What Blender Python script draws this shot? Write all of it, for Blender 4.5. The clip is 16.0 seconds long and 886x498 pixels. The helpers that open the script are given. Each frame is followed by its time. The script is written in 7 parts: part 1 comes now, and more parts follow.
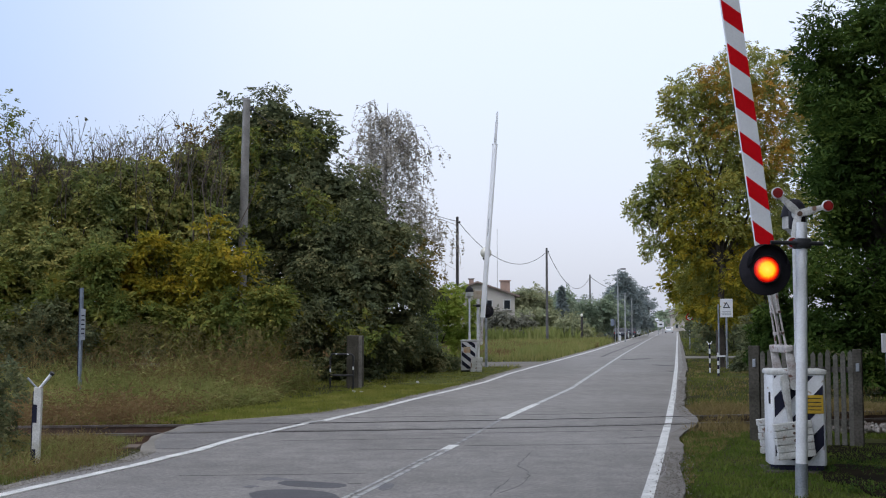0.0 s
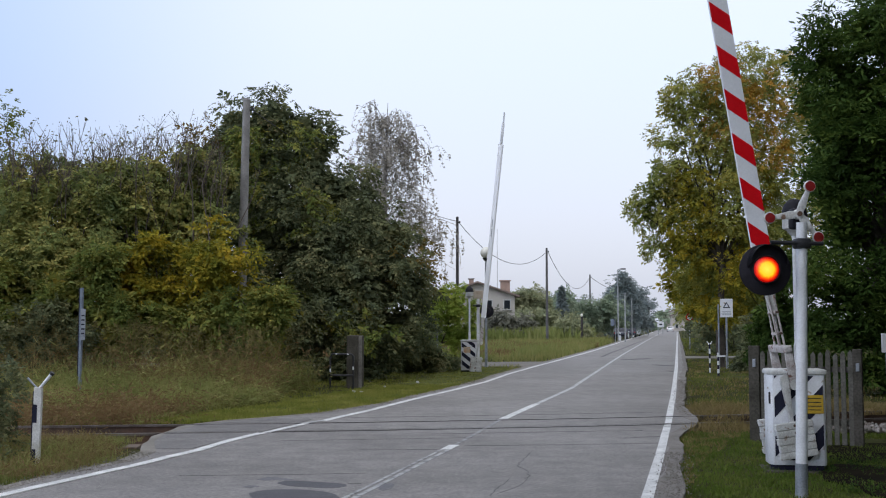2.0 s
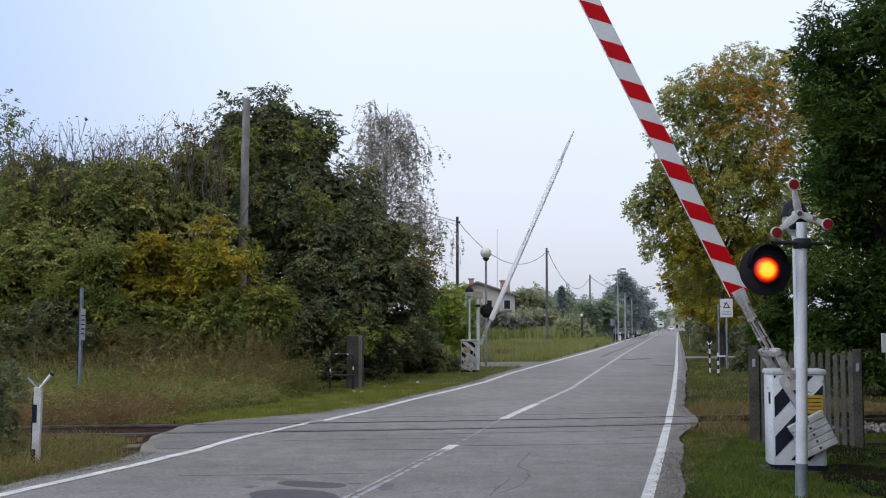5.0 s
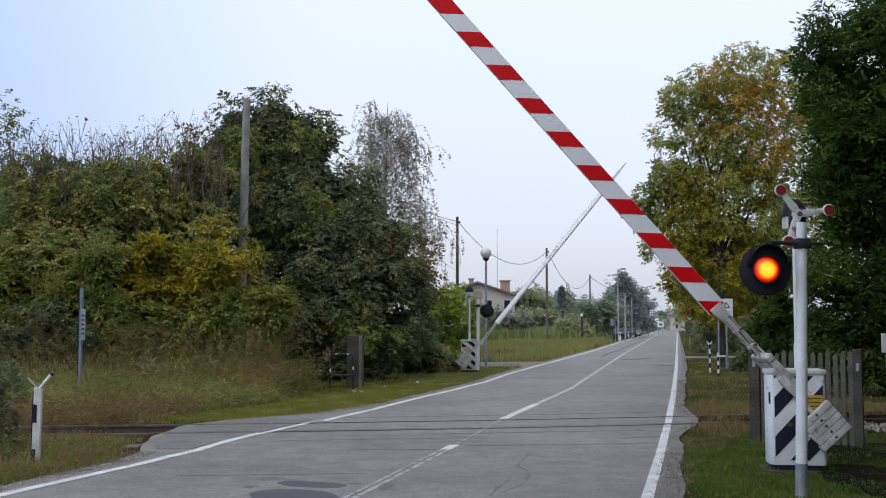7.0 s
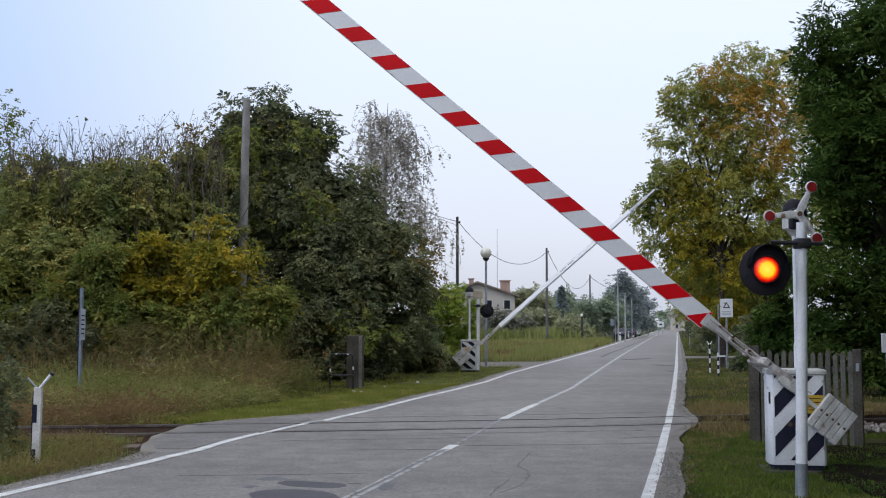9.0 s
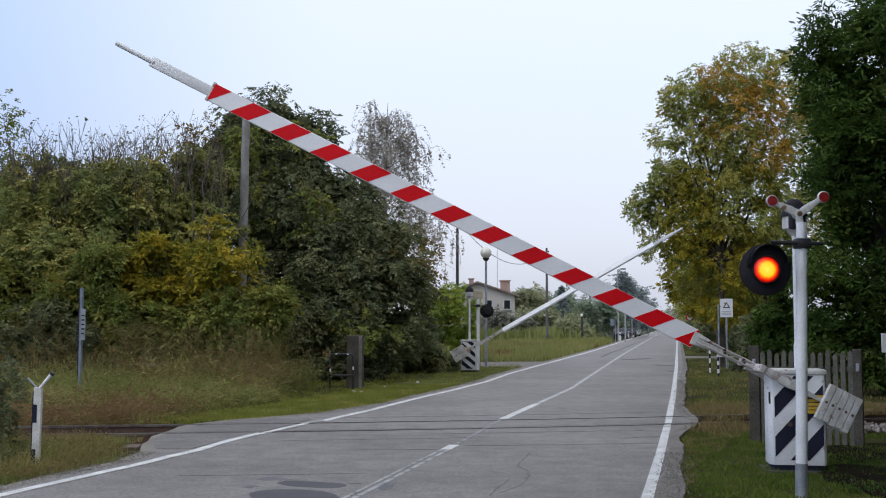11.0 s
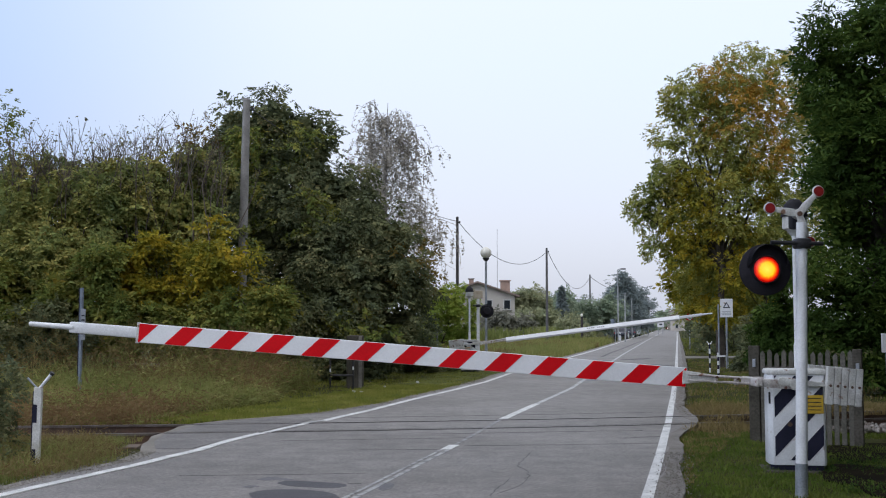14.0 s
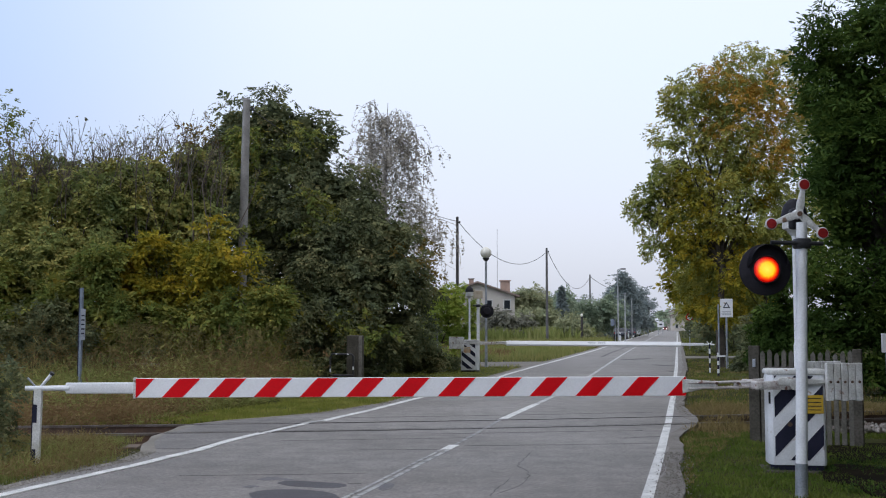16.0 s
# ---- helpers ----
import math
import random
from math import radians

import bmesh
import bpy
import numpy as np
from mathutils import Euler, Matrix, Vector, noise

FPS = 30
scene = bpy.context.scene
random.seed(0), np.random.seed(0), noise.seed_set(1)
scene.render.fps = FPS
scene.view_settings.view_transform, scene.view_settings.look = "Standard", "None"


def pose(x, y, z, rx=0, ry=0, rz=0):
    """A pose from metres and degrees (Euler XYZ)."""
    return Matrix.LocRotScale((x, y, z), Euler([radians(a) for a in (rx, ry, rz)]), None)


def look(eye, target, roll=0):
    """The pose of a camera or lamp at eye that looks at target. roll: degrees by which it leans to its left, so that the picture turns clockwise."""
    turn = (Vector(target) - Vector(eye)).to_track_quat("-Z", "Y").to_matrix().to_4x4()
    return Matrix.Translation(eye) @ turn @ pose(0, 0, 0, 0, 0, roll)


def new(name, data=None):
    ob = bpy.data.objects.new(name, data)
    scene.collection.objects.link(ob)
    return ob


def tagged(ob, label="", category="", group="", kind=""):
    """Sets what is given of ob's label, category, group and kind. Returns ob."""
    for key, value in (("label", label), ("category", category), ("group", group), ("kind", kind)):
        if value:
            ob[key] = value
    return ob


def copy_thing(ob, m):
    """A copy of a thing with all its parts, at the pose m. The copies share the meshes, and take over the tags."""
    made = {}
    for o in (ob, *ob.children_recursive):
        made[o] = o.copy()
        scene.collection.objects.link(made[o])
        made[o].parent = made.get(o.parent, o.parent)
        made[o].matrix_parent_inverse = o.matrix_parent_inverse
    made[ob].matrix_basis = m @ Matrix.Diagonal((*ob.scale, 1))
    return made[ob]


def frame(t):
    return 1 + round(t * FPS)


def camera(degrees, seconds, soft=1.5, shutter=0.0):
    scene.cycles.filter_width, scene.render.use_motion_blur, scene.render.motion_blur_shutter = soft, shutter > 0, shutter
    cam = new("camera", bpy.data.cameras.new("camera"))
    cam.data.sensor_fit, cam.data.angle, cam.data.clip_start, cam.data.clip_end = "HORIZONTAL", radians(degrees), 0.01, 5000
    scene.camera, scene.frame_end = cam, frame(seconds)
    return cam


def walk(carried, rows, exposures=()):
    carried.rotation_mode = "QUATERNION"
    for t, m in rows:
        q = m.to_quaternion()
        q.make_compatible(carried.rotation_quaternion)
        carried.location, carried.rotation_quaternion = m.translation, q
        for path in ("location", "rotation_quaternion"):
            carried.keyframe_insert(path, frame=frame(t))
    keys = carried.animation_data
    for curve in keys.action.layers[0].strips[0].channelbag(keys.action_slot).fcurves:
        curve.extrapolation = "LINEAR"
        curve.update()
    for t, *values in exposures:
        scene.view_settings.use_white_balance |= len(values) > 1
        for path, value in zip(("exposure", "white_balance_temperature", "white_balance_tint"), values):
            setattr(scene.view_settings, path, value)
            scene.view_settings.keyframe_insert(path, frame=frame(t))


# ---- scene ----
cam = camera(45, 16.0, soft=1.1)
EYE = pose(0, 0, 1.7, 94.11, 0, 0)
walk(cam, [(0, EYE), (16, EYE)])

# ---- sky and light: a bright overcast day ----
world = bpy.data.worlds.new("overcast_sky")
scene.world = world
world.use_nodes = True
wn, wl = world.node_tree.nodes, world.node_tree.links
wn.clear()
w_out, w_bg = wn.new("ShaderNodeOutputWorld"), wn.new("ShaderNodeBackground")
w_sky, w_co, w_sep = wn.new("ShaderNodeTexSky"), wn.new("ShaderNodeTexCoord"), wn.new("ShaderNodeSeparateXYZ")
w_ramp, w_mix = wn.new("ShaderNodeValToRGB"), wn.new("ShaderNodeMix")
w_sky.sky_type, w_sky.sun_disc = "NISHITA", False
w_sky.sun_elevation, w_sky.sun_rotation = radians(43), radians(236)
w_sky.dust_density = 4.0
for i, (p, c) in enumerate(((0.0, (0.66, 0.70, 0.83)), (0.10, (0.77, 0.80, 0.94)), (0.24, (0.85, 0.92, 1.07)), (1.0, (1.40, 1.39, 1.41)))):
    e = w_ramp.color_ramp.elements[i] if i < 2 else w_ramp.color_ramp.elements.new(p)
    e.position, e.color = p, (*c, 1)
w_mix.data_type = "RGBA"
w_mix.inputs[0].default_value = 0.06
wl.new(w_co.outputs["Generated"], w_sep.inputs[0])
wl.new(w_sep.outputs["Z"], w_ramp.inputs[0])
wl.new(w_ramp.outputs[0], w_mix.inputs[6])
wl.new(w_sky.outputs[0], w_mix.inputs[7])
# the cloud thins to the west, where the grey turns bluer
w_west, w_tint = wn.new("ShaderNodeMapRange"), wn.new("ShaderNodeMix")
w_west.interpolation_type = "SMOOTHSTEP"
for i, v in ((1, -0.08), (2, -0.50), (3, 0.0), (4, 1.0)):
    w_west.inputs[i].default_value = v
w_tint.data_type, w_tint.blend_type = "RGBA", "MULTIPLY"
w_tint.inputs[7].default_value = (0.60, 0.72, 0.93, 1)
wl.new(w_sep.outputs["X"], w_west.inputs[0])
wl.new(w_west.outputs[0], w_tint.inputs[0])
wl.new(w_mix.outputs[2], w_tint.inputs[6])
wl.new(w_tint.outputs[2], w_bg.inputs[0])
w_bg.inputs[1].default_value = 0.92
wl.new(w_bg.outputs[0], w_out.inputs[0])
sun = new("sun", bpy.data.lights.new("sun", "SUN"))
sun.data.energy, sun.data.angle, sun.data.color = 0.7, radians(40), (1.0, 0.97, 0.93)
sun.matrix_world = look((-36, -24, 40), (0, 0, 0))
scene.view_settings.exposure = 0.0


# ---- materials ----
def nodes_of(name):
    m = bpy.data.materials.new(name)
    m.use_nodes = True
    return m, m.node_tree.nodes, m.node_tree.links, m.node_tree.nodes["Principled BSDF"]


def ramp_node(n, stops):
    r = n.new("ShaderNodeValToRGB")
    for i, (p, c) in enumerate(stops):
        e = r.color_ramp.elements[i] if i < 2 else r.color_ramp.elements.new(p)
        e.position, e.color = p, (*c, 1)
    return r


def mat(name, col, col2=None, scale=6.0, rough=0.7, metal=0.0, bump=0.15, bscale=60.0, emit=None, grime=0.25, spots=None):
    """A surface with two scales of variation: broad patches from col to col2, and fine grain."""
    m, n, l, b = nodes_of(name)
    col2 = col2 or tuple(c * 0.72 for c in col)
    co = n.new("ShaderNodeTexCoord")
    n1, n2 = n.new("ShaderNodeTexNoise"), n.new("ShaderNodeTexNoise")
    n1.inputs["Scale"].default_value, n1.inputs["Detail"].default_value = scale, 6
    n2.inputs["Scale"].default_value, n2.inputs["Detail"].default_value = bscale, 3
    for k in (n1, n2):
        l.new(co.outputs["Object"], k.inputs["Vector"])
    r1 = ramp_node(n, ((0.35, col2), (0.62, col)))
    l.new(n1.outputs[0], r1.inputs[0])
    g = tuple(1 - grime for _ in range(3))
    r2 = ramp_node(n, ((0.3, g), (0.65, (1, 1, 1))))
    l.new(n2.outputs[0], r2.inputs[0])
    mx = n.new("ShaderNodeMix")
    mx.data_type, mx.blend_type = "RGBA", "MULTIPLY"
    mx.inputs[0].default_value = 1
    l.new(r1.outputs[0], mx.inputs[6])
    l.new(r2.outputs[0], mx.inputs[7])
    out = mx.outputs[2]
    if spots:
        n3 = n.new("ShaderNodeTexNoise")
        n3.inputs["Scale"].default_value, n3.inputs["Detail"].default_value = spots[1], 8
        l.new(co.outputs["Object"], n3.inputs["Vector"])
        r3 = ramp_node(n, ((spots[2], (0, 0, 0)), (spots[2] + 0.06, (1, 1, 1))))
        l.new(n3.outputs[0], r3.inputs[0])
        m3 = n.new("ShaderNodeMix")
        m3.data_type = "RGBA"
        l.new(r3.outputs[0], m3.inputs[0])
        l.new(out, m3.inputs[6])
        m3.inputs[7].default_value = (*spots[0], 1)
        out = m3.outputs[2]
    l.new(out, b.inputs["Base Color"])
    b.inputs["Roughness"].default_value, b.inputs["Metallic"].default_value = rough, metal
    if bump:
        bp = n.new("ShaderNodeBump")
        bp.inputs["Strength"].default_value, bp.inputs["Distance"].default_value = bump, 0.01
        l.new(n2.outputs[0], bp.inputs["Height"])
        l.new(bp.outputs[0], b.inputs["Normal"])
    if emit:
        b.inputs["Emission Color"].default_value = (*emit[0], 1)
        b.inputs["Emission Strength"].default_value = emit[1]
    return m


def leafmat(name, stops, patch=0.35, mixin=0.38, rough=0.7, glow=0.32):
    """Leaves: each one takes its own tint, and whole sprays lean to one colour."""
    m, n, l, b = nodes_of(name)
    co, geo, ns = n.new("ShaderNodeTexCoord"), n.new("ShaderNodeNewGeometry"), n.new("ShaderNodeTexNoise")
    ns.inputs["Scale"].default_value, ns.inputs["Detail"].default_value = patch * 2.2, 5
    l.new(co.outputs["Object"], ns.inputs["Vector"])
    mr = n.new("ShaderNodeMapRange")
    mr.inputs[1].default_value, mr.inputs[2].default_value = 0.3, 0.7
    l.new(ns.outputs[0], mr.inputs[0])
    mx = n.new("ShaderNodeMix")
    mx.inputs[0].default_value = mixin
    l.new(mr.outputs[0], mx.inputs[2])
    l.new(geo.outputs["Random Per Island"], mx.inputs[3])
    r = ramp_node(n, stops)
    l.new(mx.outputs[0], r.inputs[0])
    l.new(r.outputs[0], b.inputs["Base Color"])
    b.inputs["Roughness"].default_value = rough
    b.inputs["Specular IOR Level"].default_value = 0.06
    tr, add = n.new("ShaderNodeBsdfTranslucent"), n.new("ShaderNodeMixShader")
    l.new(r.outputs[0], tr.inputs[0])
    add.inputs[0].default_value = glow
    l.new(b.outputs[0], add.inputs[1])
    l.new(tr.outputs[0], add.inputs[2])
    l.new(add.outputs[0], n["Material Output"].inputs[0])
    return m


def asphalt_mat(name, lo, hi):
    """Old pale asphalt: broad stains, worn stone grain, and fine branching cracks."""
    m, n, l, b = nodes_of(name)
    co = n.new("ShaderNodeTexCoord")
    big, mid, fine, chip = (n.new("ShaderNodeTexNoise") for _ in range(4))
    for k, s, d in ((big, 0.35, 5), (mid, 3.0, 6), (fine, 90.0, 2), (chip, 22.0, 4)):
        k.inputs["Scale"].default_value, k.inputs["Detail"].default_value = s, d
        l.new(co.outputs["Object"], k.inputs["Vector"])
    vo = n.new("ShaderNodeTexVoronoi")
    vo.feature = "DISTANCE_TO_EDGE"
    vo.inputs["Scale"].default_value = 0.45
    wob = n.new("ShaderNodeMixRGB")
    wob.inputs[0].default_value = 0.18
    l.new(co.outputs["Object"], wob.inputs[1])
    l.new(mid.outputs[1], wob.inputs[2])
    l.new(wob.outputs[0], vo.inputs["Vector"])
    r1 = ramp_node(n, ((0.35, lo), (0.65, hi)))
    l.new(big.outputs[0], r1.inputs[0])
    r2 = ramp_node(n, ((0.3, (0.76, 0.76, 0.77)), (0.7, (1.12, 1.12, 1.11))))
    l.new(mid.outputs[0], r2.inputs[0])
    r3 = ramp_node(n, ((0.35, (0.7, 0.7, 0.7)), (0.65, (1.15, 1.15, 1.15))))
    l.new(fine.outputs[0], r3.inputs[0])
    r4 = ramp_node(n, ((0.0, (0.80, 0.80, 0.80)), (0.004, (1, 1, 1))))
    l.new(vo.outputs["Distance"], r4.inputs[0])
    out = r1.outputs[0]
    r5 = ramp_node(n, ((0.36, (0.74, 0.74, 0.75)), (0.62, (1.13, 1.13, 1.12))))
    l.new(chip.outputs[0], r5.inputs[0])
    for r in (r2, r3, r4, r5):
        x = n.new("ShaderNodeMix")
        x.data_type, x.blend_type = "RGBA", "MULTIPLY"
        x.inputs[0].default_value = 1
        l.new(out, x.inputs[6])
        l.new(r.outputs[0], x.inputs[7])
        out = x.outputs[2]
    l.new(out, b.inputs["Base Color"])
    b.inputs["Roughness"].default_value = 0.66
    bp = n.new("ShaderNodeBump")
    bp.inputs["Strength"].default_value, bp.inputs["Distance"].default_value = 0.4, 0.006
    l.new(fine.outputs[0], bp.inputs["Height"])
    l.new(bp.outputs[0], b.inputs["Normal"])
    return m


def glow_lens(name, r):
    """A lit lens: yellow where the bulb stands behind it, orange and deep red towards the rim."""
    m, n, l, b = nodes_of(name)
    co, ln = n.new("ShaderNodeTexCoord"), n.new("ShaderNodeVectorMath")
    flat, nz = n.new("ShaderNodeVectorMath"), n.new("ShaderNodeTexNoise")
    flat.operation, ln.operation = "MULTIPLY", "LENGTH"
    flat.inputs[1].default_value = (1 / r, 0, 1 / r)
    l.new(co.outputs["Object"], flat.inputs[0])
    l.new(flat.outputs[0], ln.inputs[0])
    nz.inputs["Scale"].default_value = 45.0
    l.new(co.outputs["Object"], nz.inputs["Vector"])
    ad = n.new("ShaderNodeMath")
    ad.operation = "MULTIPLY_ADD"
    ad.inputs[1].default_value = 0.16
    l.new(nz.outputs[0], ad.inputs[0])
    l.new(ln.outputs["Value"], ad.inputs[2])
    rp = ramp_node(n, ((0.0, (1.0, 0.86, 0.10)), (0.62, (1.0, 0.60, 0.015)), (0.76, (1.0, 0.20, 0.004)), (0.90, (0.85, 0.02, 0.002)), (1.0, (0.35, 0.0, 0.0))))
    l.new(ad.outputs[0], rp.inputs[0])
    l.new(rp.outputs[0], b.inputs["Emission Color"])
    b.inputs["Emission Strength"].default_value = 1.1
    b.inputs["Base Color"].default_value = (0.25, 0.01, 0.005, 1)
    b.inputs["Roughness"].default_value = 0.3
    return m


ASPHALT = asphalt_mat("worn_asphalt", (0.170, 0.157, 0.147), (0.226, 0.211, 0.199))
PATCH = asphalt_mat("patch_asphalt", (0.040, 0.038, 0.046), (0.060, 0.057, 0.066))
CROSS = asphalt_mat("crossing_asphalt", (0.130, 0.121, 0.116), (0.180, 0.168, 0.160))
SEAM = mat("tar_seam", (0.05, 0.05, 0.052), rough=0.8)
CRACK = mat("crack_shadow", (0.12, 0.116, 0.116), rough=0.9)
# soil with the trees' shade painted into its near-black colour
SHADED_SOIL = mat("shade_darkened_soil", (0.020, 0.016, 0.010), (0.012, 0.010, 0.007), 2.0, 0.95, bump=0.9, bscale=14, grime=0.4)
LINE = mat("road_paint", (0.72, 0.72, 0.70), (0.52, 0.52, 0.51), 3.0, 0.7, bscale=70, grime=0.35, spots=((0.30, 0.30, 0.30), 9.0, 0.62))
LINE_MID = mat("worn_road_paint", (0.52, 0.52, 0.52), (0.36, 0.36, 0.36), 1.5, 0.75, bscale=60, grime=0.35, spots=((0.22, 0.22, 0.22), 5.0, 0.56))
LINE_FAINT = mat("faint_road_paint", (0.36, 0.36, 0.36), (0.25, 0.25, 0.25), 3.0, 0.8, bscale=50, grime=0.4, spots=((0.15, 0.15, 0.15), 6.0, 0.5))
SEAL = asphalt_mat("grey_patch_asphalt", (0.095, 0.092, 0.10), (0.125, 0.12, 0.13))
LINE_OLD = mat("faded_road_paint", (0.46, 0.46, 0.45), (0.31, 0.31, 0.31), 2.0, 0.8, bscale=50, grime=0.4, spots=((0.16, 0.16, 0.16), 6.0, 0.52))
GRAVEL = mat("edge_gravel", (0.225, 0.208, 0.19), (0.165, 0.152, 0.138), 2.5, 0.95, bump=0.5, bscale=45, grime=0.3)
TURF = mat("short_turf", (0.115, 0.125, 0.034), (0.070, 0.078, 0.026), 1.2, 0.95, bump=0.8, bscale=22, grime=0.45)
EARTH = mat("grassy_earth", (0.072, 0.078, 0.024), (0.044, 0.040, 0.016), 0.35, 0.95, bump=0.7, bscale=9, grime=0.5)
BALLAST = mat("dirty_ballast", (0.22, 0.17, 0.13), (0.10, 0.075, 0.06), 1.5, 0.95, bump=1.0, bscale=18, grime=0.6)
STONE = mat("ballast_stone", (0.30, 0.275, 0.25), (0.17, 0.145, 0.125), 3.0, 0.9)
RUST = mat("rusty_rail", (0.13, 0.075, 0.05), (0.07, 0.045, 0.035), 5.0, 0.75, 0.2)
RAILTOP = mat("worn_rail_head", (0.22, 0.19, 0.18), (0.13, 0.10, 0.09), 5.0, 0.4, 0.7)
SLEEPER = mat("old_sleeper", (0.16, 0.12, 0.09), (0.09, 0.07, 0.05), 4.0, 0.9)
WHITE = mat("white_paint", (0.74, 0.75, 0.77), (0.62, 0.63, 0.65), 2.5, 0.42, grime=0.15, bump=0.05, spots=((0.30, 0.23, 0.17), 6.0, 0.665))
WHITE_RUST = mat("rusty_white_paint", (0.58, 0.55, 0.53), (0.40, 0.35, 0.33), 8.0, 0.65, grime=0.35, spots=((0.17, 0.085, 0.065), 11.0, 0.61))
TANCASE = mat("faded_tan_case", (0.50, 0.44, 0.34), (0.40, 0.33, 0.24), 6.0, 0.6)
PALEGRAVEL = mat("pale_gravel", (0.25, 0.23, 0.205), (0.175, 0.162, 0.14), 1.5, 0.95, bump=0.6, bscale=40, grime=0.3)
WHITE_OLD = mat("old_white_paint", (0.66, 0.66, 0.64), (0.48, 0.47, 0.44), 6.0, 0.6, grime=0.3, spots=((0.20, 0.12, 0.08), 9.0, 0.63))
BOOM_WHITE = mat("boom_white_sheet", (0.78, 0.79, 0.81), (0.73, 0.74, 0.76), 1.5, 0.45, grime=0.08, bump=0.02)
# brighter copy of the boom white, with the sky's sheen painted in
BOOM_BACK_LIT = mat("brightened_boom_back", (0.86, 0.87, 0.89), (0.82, 0.83, 0.85), 1.5, 0.4, grime=0.05, bump=0.02)
BOOM_RED = mat("boom_red_sheet", (0.68, 0.004, 0.010), (0.60, 0.003, 0.008), 1.5, 0.4, grime=0.12, bump=0.02)
BLACK = mat("black_paint", (0.016, 0.017, 0.032), (0.024, 0.024, 0.045), 5.0, 0.5, grime=0.2, bump=0.04)
DARK = mat("dark_metal", (0.028, 0.028, 0.032), (0.018, 0.018, 0.022), 6.0, 0.5, 0.3)
BOARD = mat("matt_black_board", (0.020, 0.018, 0.024), (0.014, 0.013, 0.018), 6.0, 0.65)
LAMP = glow_lens("lit_red_lens", 0.130)
REFLECT = mat("red_reflector", (0.27, 0.012, 0.012), (0.20, 0.01, 0.010), 20, 0.3, grime=0.1, bump=0.05)
YELLOW = mat("yellow_plate", (0.55, 0.36, 0.02), (0.45, 0.28, 0.02), 6, 0.5)
ORANGE = mat("orange_sticker", (0.62, 0.33, 0.16), (0.55, 0.50, 0.40), 9, 0.5)
GALV = mat("galvanised_steel", (0.36, 0.38, 0.41), (0.25, 0.27, 0.30), 5.0, 0.5, 0.5)
LAMPPOST = mat("pale_lamp_post", (0.42, 0.43, 0.44), (0.33, 0.34, 0.35), 2.0, 0.6)
BLUEGREY = mat("blue_grey_paint", (0.20, 0.24, 0.30), (0.13, 0.16, 0.22), 5.0, 0.6)
# mossy concrete, its colour also darkened to carry tree shade
MOSSY_SHADED = mat("shaded_mossy_concrete", (0.110, 0.100, 0.085), (0.062, 0.058, 0.046), 2.2, 0.95, bump=0.5, bscale=30, grime=0.4)
CONCRETE = mat("weathered_concrete", (0.20, 0.185, 0.165), (0.11, 0.105, 0.09), 2.5, 0.9, bump=0.5, bscale=35, grime=0.35)
POLE_GREY = mat("grey_pole", (0.27, 0.26, 0.25), (0.19, 0.18, 0.17), 1.8, 0.85, bump=0.4, bscale=25)
WOOD_DARK = mat("dark_pole_wood", (0.055, 0.048, 0.045), (0.035, 0.03, 0.03), 2.0, 0.85)
# far poles: dark wood with distance haze mixed into its colour
WOOD_HAZED = mat("haze_greyed_pole_wood", (0.13, 0.125, 0.125), (0.09, 0.086, 0.086), 2.0, 0.85)
FENCE = mat("weathered_fence", (0.165, 0.155, 0.135), (0.095, 0.09, 0.075), 3.0, 0.9, bump=0.4, bscale=30, grime=0.35)
WIRE = mat("black_cable", (0.03, 0.03, 0.032), rough=0.6, bump=0)
GLOBE = mat("opal_globe", (0.72, 0.70, 0.62), (0.62, 0.60, 0.52), 3, 0.25, bump=0, grime=0.08)
BARK = mat("tree_bark", (0.075, 0.062, 0.05), (0.04, 0.033, 0.027), 3.0, 0.95, bump=1.0, bscale=18)
BIRCHBARK = mat("birch_bark", (0.42, 0.40, 0.37), (0.16, 0.14, 0.13), 5.0, 0.8, bump=0.5)
PLASTER = mat("house_plaster", (0.52, 0.48, 0.43), (0.44, 0.40, 0.36), 0.6, 0.9, grime=0.12)
ROOF = mat("roof_tiles", (0.27, 0.20, 0.17), (0.20, 0.15, 0.13), 1.5, 0.85, bump=0.6, bscale=12)
# brick, paled for the distance haze
CHIMNEY = mat("brick_chimney", (0.40, 0.28, 0.225), (0.33, 0.23, 0.185), 3, 0.9)
GLASS = mat("dark_window_glass", (0.03, 0.035, 0.045), rough=0.12, bump=0)
TYRE = mat("tyre_rubber", (0.02, 0.02, 0.02), rough=0.85)
CAR_WHITE = mat("white_car_paint", (0.72, 0.73, 0.74), rough=0.25, bump=0, grime=0.05)
CAR_DARK = mat("dark_car_paint", (0.05, 0.055, 0.075), rough=0.25, bump=0, grime=0.05)
CAR_RED = mat("red_car_paint", (0.26, 0.06, 0.05), rough=0.25, bump=0, grime=0.05)
HEADLIGHT = mat("lit_headlight", (0.9, 0.9, 0.85), rough=0.2, bump=0, emit=((1.0, 0.95, 0.85), 3.0))
TAIL = mat("tail_light", (0.35, 0.02, 0.02), rough=0.3, bump=0)

LEAF_DARK = leafmat("dark_green_leaves", ((0.0, (0.056, 0.074, 0.050)), (0.45, (0.122, 0.142, 0.073)), (0.8, (0.212, 0.212, 0.100)), (1.0, (0.332, 0.247, 0.125))), 0.5)
LEAF_HEDGE = leafmat("hedge_leaves", ((0.0, (0.090, 0.128, 0.057)), (0.4, (0.197, 0.232, 0.077)), (0.7, (0.329, 0.301, 0.094)), (1.0, (0.482, 0.330, 0.108))), 0.35)
